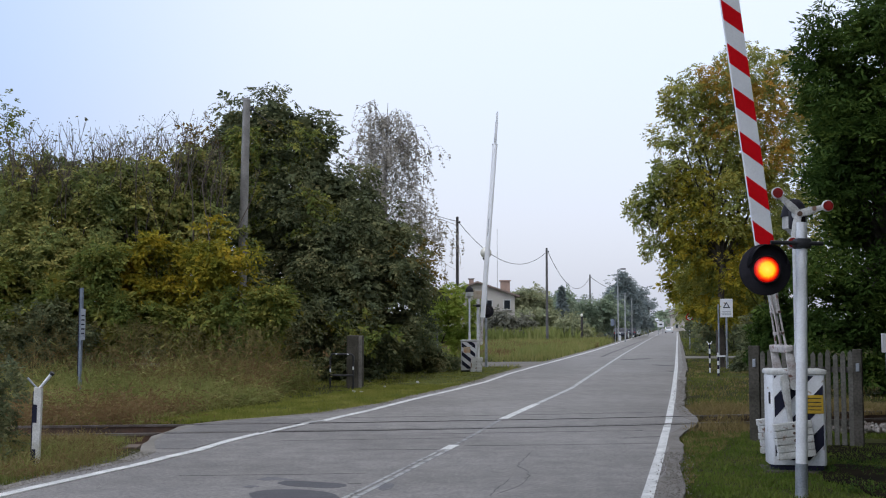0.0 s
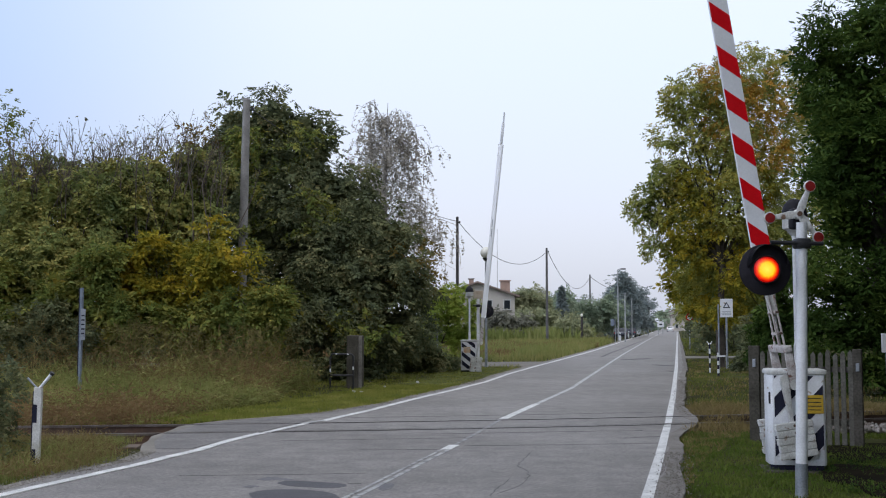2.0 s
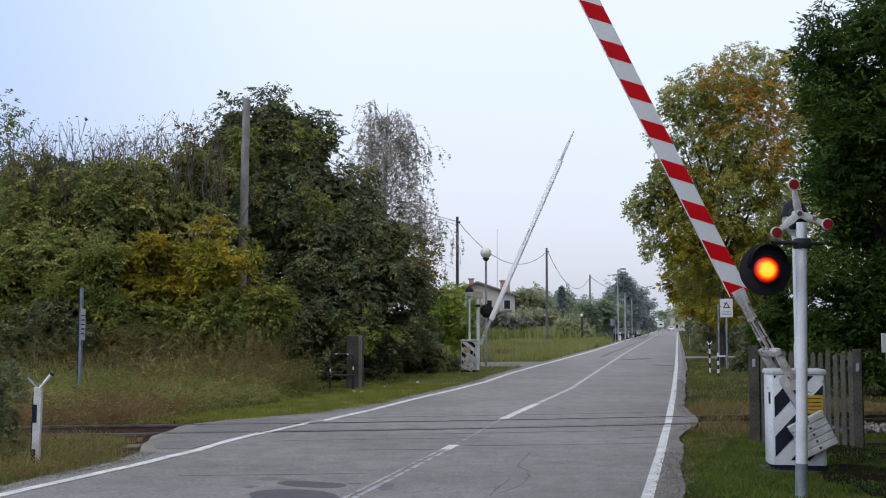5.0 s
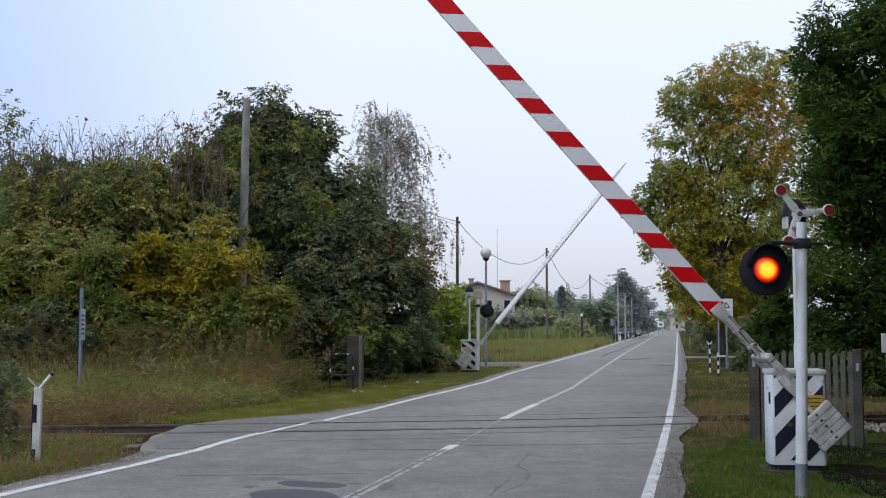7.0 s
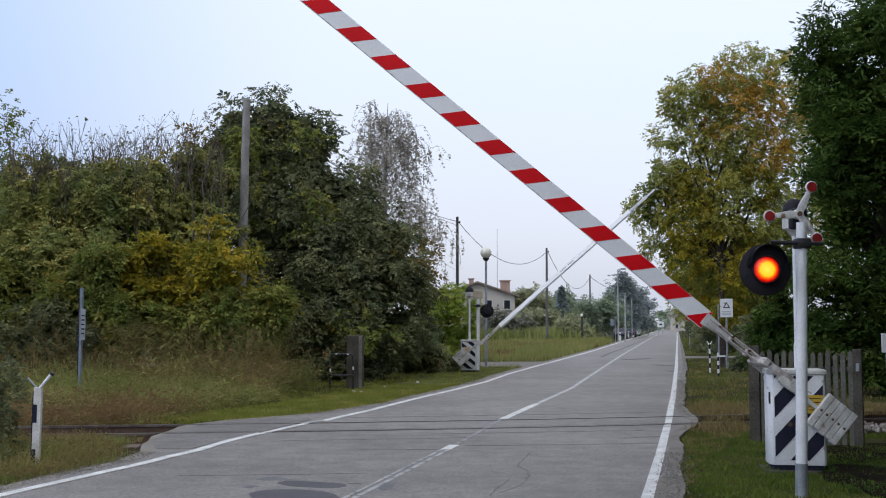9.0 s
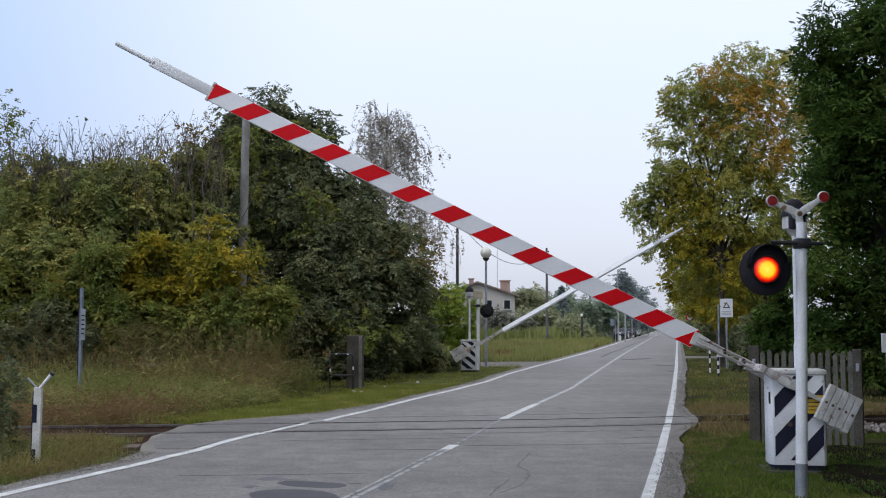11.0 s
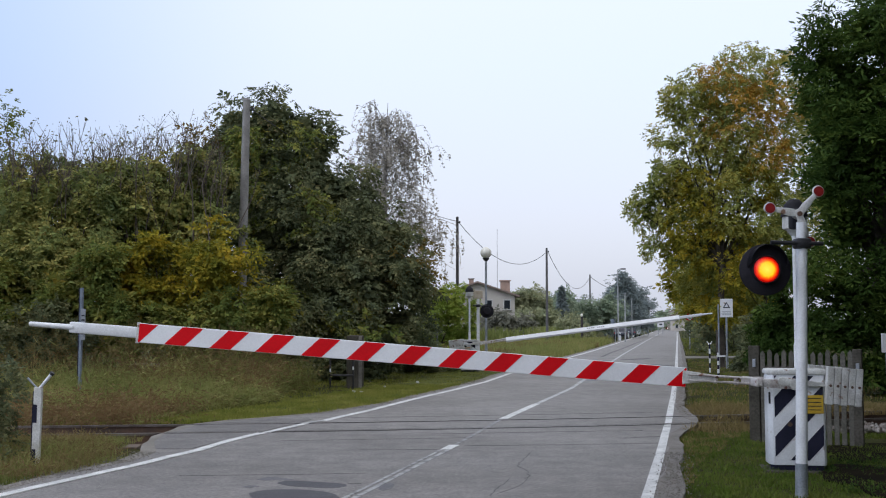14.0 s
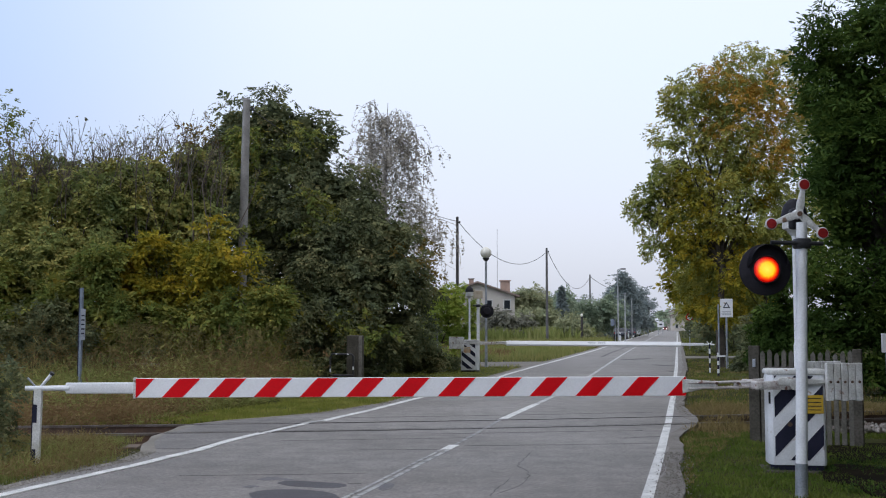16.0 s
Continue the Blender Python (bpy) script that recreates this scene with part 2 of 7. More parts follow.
LEAF_YELLOW = leafmat("yellowing_leaves", ((0.0, (0.088, 0.108, 0.020)), (0.35, (0.182, 0.182, 0.026)), (0.65, (0.330, 0.264, 0.029)), (1.0, (0.462, 0.303, 0.029))), 0.55)
LEAF_AUTUMN = leafmat("autumn_linden_leaves", ((0.0, (0.129, 0.168, 0.056)), (0.35, (0.230, 0.258, 0.073)), (0.7, (0.358, 0.336, 0.080)), (1.0, (0.482, 0.330, 0.071))), 0.28, 0.4)
LEAF_OLIVE = leafmat("olive_leaves", ((0.0, (0.058, 0.092, 0.031)), (0.4, (0.139, 0.174, 0.043)), (0.75, (0.254, 0.238, 0.055)), (1.0, (0.410, 0.286, 0.059))), 0.5)
LEAF_RUSSET = leafmat("russet_leaves", ((0.0, (0.09, 0.08, 0.025)), (0.5, (0.17, 0.125, 0.035)), (1.0, (0.25, 0.15, 0.04))), 0.5)
LEAF_BROWN = leafmat("brownish_leaves", ((0.0, (0.09, 0.10, 0.05)), (0.5, (0.15, 0.145, 0.08)), (1.0, (0.22, 0.18, 0.11))), 0.5)
LEAF_ORANGE = leafmat("orange_leaves", ((0.0, (0.251, 0.198, 0.040)), (0.5, (0.396, 0.238, 0.046)), (1.0, (0.502, 0.251, 0.040))), 0.5)
LEAF_LIME = leafmat("bright_green_leaves", ((0.0, (0.146, 0.229, 0.043)), (0.5, (0.290, 0.376, 0.073)), (1.0, (0.495, 0.456, 0.100))), 0.5)
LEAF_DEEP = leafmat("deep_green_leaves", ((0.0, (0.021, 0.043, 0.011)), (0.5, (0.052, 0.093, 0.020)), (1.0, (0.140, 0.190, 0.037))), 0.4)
LEAF_BIRCH = leafmat("dry_birch_leaves", ((0.0, (0.22, 0.20, 0.16)), (0.5, (0.36, 0.33, 0.28)), (1.0, (0.48, 0.45, 0.40))), 0.5)
# distance haze is put into these far leaf colours: paler and greyer
LEAF_FAR_HAZE = leafmat("haze_paled_tree_leaves", ((0.0, (0.166, 0.225, 0.161)), (0.5, (0.245, 0.305, 0.209)), (1.0, (0.373, 0.393, 0.278))), 0.2)
LEAF_GARDEN = leafmat("haze_paled_garden_leaves", ((0.0, (0.193, 0.227, 0.140)), (0.5, (0.309, 0.327, 0.191)), (1.0, (0.452, 0.419, 0.240))), 0.2)
LEAF_HAZE = leafmat("haze_greyed_tree_leaves", ((0.0, (0.24, 0.27, 0.25)), (0.5, (0.31, 0.34, 0.31)), (1.0, (0.38, 0.39, 0.34))), 0.2)
LEAF_DUSK = leafmat("grey_shrub_leaves", ((0.0, (0.163, 0.163, 0.138)), (0.5, (0.237, 0.237, 0.188)), (1.0, (0.325, 0.312, 0.237))), 0.3)
# needles lightened and greyed, so the colour carries the haze
LEAF_CONIFER = leafmat("haze_paled_conifer_needles", ((0.0, (0.166, 0.207, 0.214)), (0.6, (0.240, 0.282, 0.278)), (1.0, (0.314, 0.346, 0.335))), 0.3)
BIRCHTWIG = mat("pale_twigs", (0.42, 0.39, 0.365), (0.27, 0.25, 0.235), 3.0, 0.9, bump=0)
TWIG = mat("bare_twigs", (0.12, 0.095, 0.075), (0.08, 0.065, 0.055), 3.0, 0.9, bump=0)
GRASS = leafmat("mown_grass", ((0.0, (0.062, 0.088, 0.018)), (0.5, (0.122, 0.142, 0.030)), (0.85, (0.200, 0.190, 0.060)), (1.0, (0.300, 0.245, 0.110))), 0.6)
LAWN = leafmat("verge_lawn", ((0.0, (0.103, 0.134, 0.022)), (0.5, (0.205, 0.218, 0.045)), (0.85, (0.313, 0.286, 0.085)), (1.0, (0.400, 0.336, 0.140))), 0.6)
GRASS_DARK = leafmat("lush_verge_grass", ((0.0, (0.050, 0.090, 0.014)), (0.5, (0.105, 0.150, 0.026)), (0.85, (0.165, 0.180, 0.045)), (1.0, (0.25, 0.21, 0.09))), 0.6)
WEED = leafmat("tall_dry_weeds", ((0.0, (0.119, 0.147, 0.044)), (0.4, (0.220, 0.236, 0.075)), (0.75, (0.333, 0.301, 0.116)), (1.0, (0.320, 0.219, 0.085))), 0.35)
SEED = leafmat("brown_seed_heads", ((0.0, (0.09, 0.075, 0.035)), (0.5, (0.14, 0.11, 0.055)), (1.0, (0.19, 0.15, 0.08))), 0.4)
DRY = leafmat("dry_mixed_grass", ((0.0, (0.085, 0.085, 0.028)), (0.5, (0.165, 0.14, 0.055)), (1.0, (0.24, 0.185, 0.085))), 0.4)
STRAW = leafmat("straw_grass", ((0.0, (0.13, 0.11, 0.04)), (0.5, (0.24, 0.185, 0.08)), (1.0, (0.34, 0.25, 0.13))), 0.6)
CROP = leafmat("green_crop", ((0.0, (0.124, 0.152, 0.044)), (0.5, (0.207, 0.235, 0.074)), (1.0, (0.304, 0.290, 0.120))), 0.3)
REDWEED = leafmat("reddish_weeds", ((0.0, (0.118, 0.088, 0.037)), (0.5, (0.198, 0.127, 0.061)), (1.0, (0.264, 0.187, 0.095))), 0.15)


# ---- mesh helpers ----
for m_, v_ in ((BLACK, 0.12), (BOOM_RED, 0.15), (BOARD, 0.2), (SHADED_SOIL, 0.02), (EARTH, 0.04), (TURF, 0.04), (GRAVEL, 0.15), (PALEGRAVEL, 0.15), (STONE, 0.15), (BALLAST, 0.1), (MOSSY_SHADED, 0.1), (FENCE, 0.12), (ASPHALT, 0.38), (CROSS, 0.38)):
    m_.node_tree.nodes["Principled BSDF"].inputs["Specular IOR Level"].default_value = v_


def mesh_of(bm, name, material, smooth=None):
    me = bpy.data.meshes.new(name)
    bmesh.ops.recalc_face_normals(bm, faces=bm.faces)
    bm.to_mesh(me)
    bm.free()
    for k in material if isinstance(material, (tuple, list)) else (material,):
        me.materials.append(k)
    if smooth is not None:
        me.set_sharp_from_angle(angle=radians(smooth))
        me.polygons.foreach_set("use_smooth", [True] * len(me.polygons))
    return me


def part(name, bm, material, parent=None, label="", smooth=None):
    ob = new(name, mesh_of(bm, name, material, smooth))
    ob.parent = parent
    return tagged(ob, label)


def thing(name, m, label, category, group="", kind=""):
    ob = new(name)
    ob.empty_display_size = 0.2
    ob.matrix_basis = m
    return tagged(ob, label, category, group, kind)


def box(bm, c, s, bevel=0.0, rot=None):
    """A box with centre c and full size s, its edges rounded off."""
    m = Matrix.Translation(c) @ (rot or Matrix()) @ Matrix.Diagonal((*s, 1))
    vs = bmesh.ops.create_cube(bm, size=1, matrix=m)["verts"]
    if bevel:
        es = list({e for v in vs for e in v.link_edges})
        bmesh.ops.bevel(bm, geom=es, offset=bevel, segments=2, affect="EDGES", profile=0.5)
    return bm


def rod(bm, a, b, r0, r1=None, seg=12):
    """A tapered round bar from a to b."""
    a, b = Vector(a), Vector(b)
    q = (b - a).to_track_quat("Z", "Y").to_matrix().to_4x4()
    bmesh.ops.create_cone(bm, cap_ends=True, segments=seg, radius1=r0, radius2=r0 if r1 is None else r1, depth=(b - a).length,
                          matrix=Matrix.Translation((a + b) / 2) @ q)
    return bm


def lathe(bm, profile, seg=20, m=None):
    """A turned shape from (radius, height) pairs, closed at both ends."""
    rings = []
    for r, z in profile:
        rings.append([bm.verts.new((r * math.cos(2 * math.pi * i / seg), r * math.sin(2 * math.pi * i / seg), z)) for i in range(seg)])
    for a, b in zip(rings, rings[1:]):
        for i in range(seg):
            bm.faces.new((a[i], a[(i + 1) % seg], b[(i + 1) % seg], b[i]))
    bm.faces.new(rings[0][::-1])
    bm.faces.new(rings[-1])
    if m:
        bmesh.ops.transform(bm, matrix=m, verts=[v for r in rings for v in r])
    return bm


def prism(bm, poly, lo, hi, axis="z", bevel=0.0):
    """A flat outline, given by corner pairs, drawn out from lo to hi along an axis."""
    put = {"z": lambda p, h: (p[0], p[1], h), "y": lambda p, h: (p[0], h, p[1]), "x": lambda p, h: (h, p[0], p[1])}[axis]
    a = [bm.verts.new(put(p, lo)) for p in poly]
    b = [bm.verts.new(put(p, hi)) for p in poly]
    k = len(poly)
    fs = [bm.faces.new(a[::-1]), bm.faces.new(b)]
    fs += [bm.faces.new((a[i], a[(i + 1) % k], b[(i + 1) % k], b[i])) for i in range(k)]
    if bevel:
        bmesh.ops.bevel(bm, geom=list({e for f in fs for e in f.edges}), offset=bevel, segments=2, affect="EDGES", profile=0.5)
    return bm


def tube(bm, pts, r, seg=8):
    """A round bar bent along points."""
    pts = [Vector(p) for p in pts]
    rings = []
    for i, p in enumerate(pts):
        d = (pts[min(i + 1, len(pts) - 1)] - pts[max(i - 1, 0)]).normalized()
        q = d.to_track_quat("Z", "Y")
        k = r if not isinstance(r, (list, tuple)) else r[i]
        rings.append([bm.verts.new(p + q @ Vector((k * math.cos(2 * math.pi * j / seg), k * math.sin(2 * math.pi * j / seg), 0))) for j in range(seg)])
    for a, b in zip(rings, rings[1:]):
        for j in range(seg):
            bm.faces.new((a[j], a[(j + 1) % seg], b[(j + 1) % seg], b[j]))
    bm.faces.new(rings[0][::-1])
    bm.faces.new(rings[-1])
    return bm


def ribbon(bm, left, right, top, bottom):
    """A slab between two lines of (x, y) points."""
    q = [[bm.verts.new((x, y, z)) for x, y in s] for z in (top, bottom) for s in (left, right)]
    tl, tr, bl, br = q
    for i in range(len(left) - 1):
        bm.faces.new((tl[i], tr[i], tr[i + 1], tl[i + 1]))
        bm.faces.new((bl[i], bl[i + 1], br[i + 1], br[i]))
        bm.faces.new((tl[i], tl[i + 1], bl[i + 1], bl[i]))
        bm.faces.new((tr[i], br[i], br[i + 1], tr[i + 1]))
    bm.faces.new((tl[0], bl[0], br[0], tr[0]))
    bm.faces.new((tl[-1], tr[-1], br[-1], bl[-1]))
    return bm


def raw_mesh(name, verts, faces, material):
    """A mesh from numpy arrays; all faces have the same number of corners."""
    me = bpy.data.meshes.new(name)
    k = faces.shape[1]
    me.vertices.add(len(verts))
    me.vertices.foreach_set("co", np.asarray(verts, np.float32).ravel())
    me.loops.add(faces.size)
    me.loops.foreach_set("vertex_index", np.asarray(faces, np.int32).ravel())
    me.polygons.add(len(faces))
    me.polygons.foreach_set("loop_start", np.arange(0, faces.size, k, dtype=np.int32))
    me.materials.append(material)
    me.update(calc_edges=True)
    return me


# ---- plan of road and track ----
def interp(pts):
    ys, xs = [p[1] for p in pts], [p[0] for p in pts]

    def at(y):
        if y < ys[0]:
            return xs[0] + (y - ys[0]) * (xs[1] - xs[0]) / (ys[1] - ys[0])
        if y > ys[-1]:
            return xs[-1] + (y - ys[-1]) * (xs[-1] - xs[-2]) / (ys[-1] - ys[-2])
        return float(np.interp(y, ys, xs))
    return at


LEFT = interp(((-7.4, 0.0), (-4.44, 10.87), (-4.19, 11.76), (-3.89, 12.76), (-3.71, 13.32), (-3.56, 14.06), (-3.35, 14.76), (-3.19, 15.9), (-2.95, 16.88), (-2.66, 17.89), (-2.4, 18.82), (-2.16, 19.3), (-1.93, 20.21), (-1.50, 21.68), (-1.05, 23.56), (-0.44, 26.0), (0.27, 28.6), (1.31, 32.8), (2.33, 38.2), (3.99, 45.7), (6.35, 55.9), (10.31, 73.6), (14.63, 93.9), (22.2, 129.5), (41.2, 216.0), (90.5, 450)))
RIGHT = interp(((-0.55, 0.0), (2.02, 10.73), (2.73, 13.71), (4.05, 19.37), (5.65, 26.42), (9.64, 44.43), (16.4, 75.3), (30.7, 140.7), (98.2, 450)))
MIDDLE = interp(((-3.6, 0.0), (-0.97, 10.73), (-0.54, 12.42), (0.13, 15.45), (1.09, 19.72), (3.47, 29.26), (10.6, 63.5), (27.1, 140.7), (93.8, 450)))
OUT_L = interp(((-7.8, 0.0), (-4.62, 11.47), (-4.50, 12.06), (-4.35, 12.51), (-4.20, 13.06), (-4.05, 13.6), (-4.0, 14.6), (-4.26, 15.67), (-4.42, 16.7), (-4.34, 17.4), (-4.34, 18.2), (-4.26, 18.7), (-3.80, 19.49), (-3.35, 19.97), (-2.90, 20.46), (-2.35, 21.12), (-2.05, 21.9), (-1.60, 22.9), (-1.20, 24.08), (-0.55, 26.7), (-0.05, 28.6), (0.98, 32.8), (1.95, 38.2), (3.6, 45.7), (6.0, 55.9), (9.95, 73.6), (14.25, 93.9), (21.8, 129.5), (40.8, 216.0), (90.1, 450)))
OUT_R = interp(((-0.1, 0.0), (2.26, 10.8), (2.52, 11.97), (3.12, 14.63), (3.53, 16.46), (3.92, 17.8), (4.5, 19.2), (4.64, 20.3), (4.95, 22.4), (5.82, 26.42), (7.75, 34.9), (10.0, 44.43), (16.8, 75.3), (31.1, 140.7), (98.7, 450)))


def track(x):
    """Y of the track's centre line at x."""
    k = min(max(x, -8.0), 10.0)
    return 18.60 + 0.195 * k + 0.0065 * k * k + (x - k) * (0.195 + 0.013 * k)


# ---- ground, road and track ----
def structure(ob, label, category):
    return tagged(ob, label, category, kind="structure")


def build_ground():
    xs = [-2500, -900, -300, -120, -60] + [float(x) for x in np.arange(-40, 41, 1.0)] + [60, 120, 300, 900, 2500]
    vs = [-2500, -600, -150, -60, -30, -15, -8, -5, -3.4, -2.5, -2.0, -1.6, -1.2, -0.6, 0, 0.6, 1.2, 1.6, 2.0, 2.5, 3.4, 5, 8, 12, 18, 25, 40, 60, 90, 130, 200, 400, 1000, 2800]
    bm = bmesh.new()
    grid = []
    for v in vs:
        row = []
        for x in xs:
            dip = -0.21 * min(1.0, max(0.0, (2.5 - abs(v)) / 0.9))
            row.append(bm.verts.new((x, track(max(-40, min(40, x))) + v, -0.05 + dip + 0.02 * noise.noise((x * 0.4, v * 0.4, 0)))))
        grid.append(row)
    for a, b in zip(grid, grid[1:]):
        for i in range(len(xs) - 1):
            bm.faces.new((a[i], a[i + 1], b[i + 1], b[i]))
    structure(part("ground", bm, EARTH, smooth=60), "flat grassy earth either side of the road", "ground")


STONE_SHAPE = np.array([(1, 0, 0), (-1, 0, 0), (0, 1, 0), (0, -1, 0), (0, 0, 1), (0, 0, -1)], float)
STONE_FACES = np.array([(0, 2, 4), (2, 1, 4), (1, 3, 4), (3, 0, 4), (2, 0, 5), (1, 2, 5), (3, 1, 5), (0, 3, 5)])


def line_pts(fn, y0, y1, off=0.0, step=1.0):
    ys = [float(y) for y in np.arange(y0, y1 - 1e-6, step)] + [y1]
    return [(fn(y) + off, y) for y in ys]


def build_road():
    ys = [-60, -30] + [float(y) for y in np.arange(0, 30, 0.2)] + [float(y) for y in np.arange(30, 60, 1.0)] + [float(y) for y in np.arange(60, 150, 10.0)] + [200, 300, 450, 700]
    lf = [(OUT_L(y) + 0.05 * noise.noise((y * 2.1, 0, 0)) + 0.03 * noise.noise((y * 7, 0, 0)), y) for y in ys]
    rt = [(OUT_R(y) + 0.02 + 0.025 * noise.noise((y * 2.3, 5, 0)) + 0.02 * noise.noise((y * 8, 5, 0)), y) for y in ys]
    bm = ribbon(bmesh.new(), lf, rt, 0.0, -0.3)
    structure(part("road", bm, ASPHALT), "worn pale grey asphalt country road with fine cracks", "road")
    # gravel shoulders: dust and grit that spill raggedly over the asphalt's edge
    rng = np.random.default_rng(17)
    near = [y for y in ys if y < 130]
    for fn, s, nm in ((OUT_L, -1, "gravel_edge_1"), (OUT_R, 1, "gravel_edge_2")):
        def grit(y, f):
            return noise.noise((y * f, 4.0 * s, 1.7))
        a = [(fn(y) + s * (0.10 + 0.08 * grit(y, 0.7) + 0.03 * grit(y, 2.1)), y) for y in near]
        b = [(fn(y) - s * (0.10 + 0.10 * grit(y, 0.9) + 0.03 * grit(y, 2.3)), y) for y in near]
        bm = ribbon(bmesh.new(), a if s < 0 else b, b if s < 0 else a, 0.003, -0.2)
        structure(part(nm, bm, GRAVEL if s > 0 else PALEGRAVEL), "loose grey gravel along the asphalt's edge", "gravel edge")
        k = 2200
        y = np.concatenate([rng.uniform(9.5, 14.6, k // 2), rng.uniform(20.5, 34, k - k // 2)])
        x = np.array([fn(q) for q in y]) + s * rng.normal(0.02, 0.10, k)
        r = rng.uniform(0.004, 0.012, k)
        V = STONE_SHAPE[None] * r[:, None, None] * rng.uniform(0.6, 1.2, (k, 6, 1)) + np.stack([x, y, 0.004 + r * 0.3], 1)[:, None]
        F = STONE_FACES[None] + (np.arange(k) * 6)[:, None, None]
        tagged(new("grit", raw_mesh("grit", V.reshape(-1, 3), F.reshape(-1, 3), PALEGRAVEL)), "scattered grit and small stones at the road's edge", "grit", "", "stuff")


def marking(name, fn, y0, y1, w, off=0.0, label="white painted edge line, slightly worn", step=1.0, z=0.004, paint=None):
    c = line_pts(fn, y0, y1, off, step)
    bm = ribbon(bmesh.new(), [(x - w / 2 * (1 + 0.10 * noise.noise((y, 3, w))), y) for x, y in c], [(x + w / 2 * (1 + 0.10 * noise.noise((y, 7, w))), y) for x, y in c], z, z - 0.01)
    return structure(part(name, bm, paint or LINE), label, "road marking")


def build_markings():
    marking("edge_line_left", LEFT, 4.0, 17.15, 0.15, z=0.010, step=0.4)
    marking("edge_line_left_middle", LEFT, 17.22, 18.75, 0.13, 0.03, z=0.010)
    marking("edge_line_left_joint", LEFT, 18.78, 19.4, 0.10, -0.02, z=0.010, paint=LINE_MID)
    marking("edge_line_left_far", LEFT, 19.3, 300.0, 0.15, step=0.5)
    marking("edge_line_right", RIGHT, 4.0, 18.25, 0.125)
    marking("edge_line_right_middle", RIGHT, 18.4, 19.85, 0.12)
    marking("edge_line_right_far", RIGHT, 19.95, 300.0, 0.13)
    lab = "white painted centre line, worn thin"
    near = interp(((-1.55, 8.0), (-0.93, 10.73), (-0.77, 11.39), (-0.24, 13.71), (0.15, 15.38), (0.42, 16.6), (1.02, 19.45)))
    marking("centre_line_1", near, 8.0, 15.2, 0.045, -0.05, lab, 0.4, paint=LINE_OLD)
    marking("centre_line_2", near, 8.0, 15.3, 0.06, 0.045, lab, 0.4, paint=LINE_OLD)
    marking("centre_line_6", near, 14.9, 15.45, 0.15, 0.0, lab, 0.1, z=0.006)
    marking("centre_line_3", near, 15.5, 19.7, 0.06, 0.0, lab, 0.4, paint=LINE_FAINT)
    marking("centre_line_4", MIDDLE, 19.75, 23.5, 0.15, 0.0, lab, 0.4)
    marking("centre_line_5", MIDDLE, 23.4, 300, 0.12, 0.0, lab, z=0.003, paint=LINE_MID)


def build_track():
    # asphalt panel laid over the rails where the road crosses
    for i, s in enumerate((-0.75, 0.75)):
        xs = [float(x) for x in np.arange(-60, 61, 1.0)]
        pts = [(x, track(x) + s) for x in xs]
        foot, web, head = bmesh.new(), bmesh.new(), bmesh.new()

        def strip(bm, w, top, bottom):
            return ribbon(bm, [(x, y - w / 2) for x, y in pts], [(x, y + w / 2) for x, y in pts], top, bottom)
        rail = thing("rail", pose(0, 0, 0.008), "rusty brown steel rail crossing the road", "rail", "rails of the track", "structure")
        part("foot", strip(foot, 0.14, -0.135, -0.155), RUST, rail)
        part("web", strip(web, 0.022, -0.035, -0.135), RUST, rail)
        part("head", strip(head, 0.07, 0.0, -0.035), RAILTOP, rail, "dull worn rail head")
        # the open groove beside each rail in the asphalt
        for d in (-0.075, 0.075) if s < 0 else (-0.075,):
            q = [(x, track(x) + s + d) for x in np.arange(-4.4, 4.9, 0.3)]
            bm = ribbon(bmesh.new(), [(x, y - 0.022) for x, y in q], [(x, y + 0.022) for x, y in q], 0.0075, -0.05)
            structure(part("rail_groove", bm, SEAM), "dark groove along the rail in the asphalt", "groove")
    bm = bmesh.new()
    box(bm, (0, 0, 0), (0.24, 2.5, 0.14), 0.012)
    sl = part("sleeper", bm, SLEEPER)
    tagged(sl, "old brown wooden sleeper under the rails", "sleeper", "sleepers of the track", "structure")
    first = True
    for i in range(-55, 56):
        x = i * 0.62
        if -4.3 < x < 4.9:
            continue
        m = pose(x, track(x), -0.225, 0, 0, math.degrees(math.atan((track(x + 0.1) - track(x - 0.1)) / 0.2)))
        if first:
            sl.matrix_basis, first = m, False
        else:
            copy_thing(sl, m)
    # crushed stones
    rng = np.random.default_rng(3)
    k = 5200
    x = np.concatenate([rng.uniform(-22, -4.4, k // 2), rng.uniform(4.7, 22, k // 2)])
    v = rng.uniform(-1.9, 1.9, k)
    y = np.array([track(a) for a in x]) + v
    z = -0.235 + rng.uniform(-0.02, 0.03, k)
    r = rng.uniform(0.025, 0.06, k)
    x = np.concatenate([x, rng.uniform(6.4, 9.5, 700)])
    y = np.concatenate([y, rng.uniform(17.5, 18.7, 700)])
    r = np.concatenate([r, rng.uniform(0.03, 0.06, 700)])
    z = np.concatenate([z, rng.uniform(-0.03, 0.02, 700)])
    k += 700
    V = STONE_SHAPE[None] * r[:, None, None] * rng.uniform(0.6, 1.2, (k, 6, 1)) + np.stack([x, y, z], 1)[:, None]
    F = STONE_FACES[None] + (np.arange(k) * 6)[:, None, None]
    tagged(new("ballast", raw_mesh("ballast", V.reshape(-1, 3), F.reshape(-1, 3), STONE)), "dirty crushed stone ballast between the rails", "ballast", "", "stuff")


def slab(name, corners, material, label, category, top=0.003, bottom=-0.2):
    bm = prism(bmesh.new(), corners, bottom, top)
    return structure(part(name, bm, material), label, category)


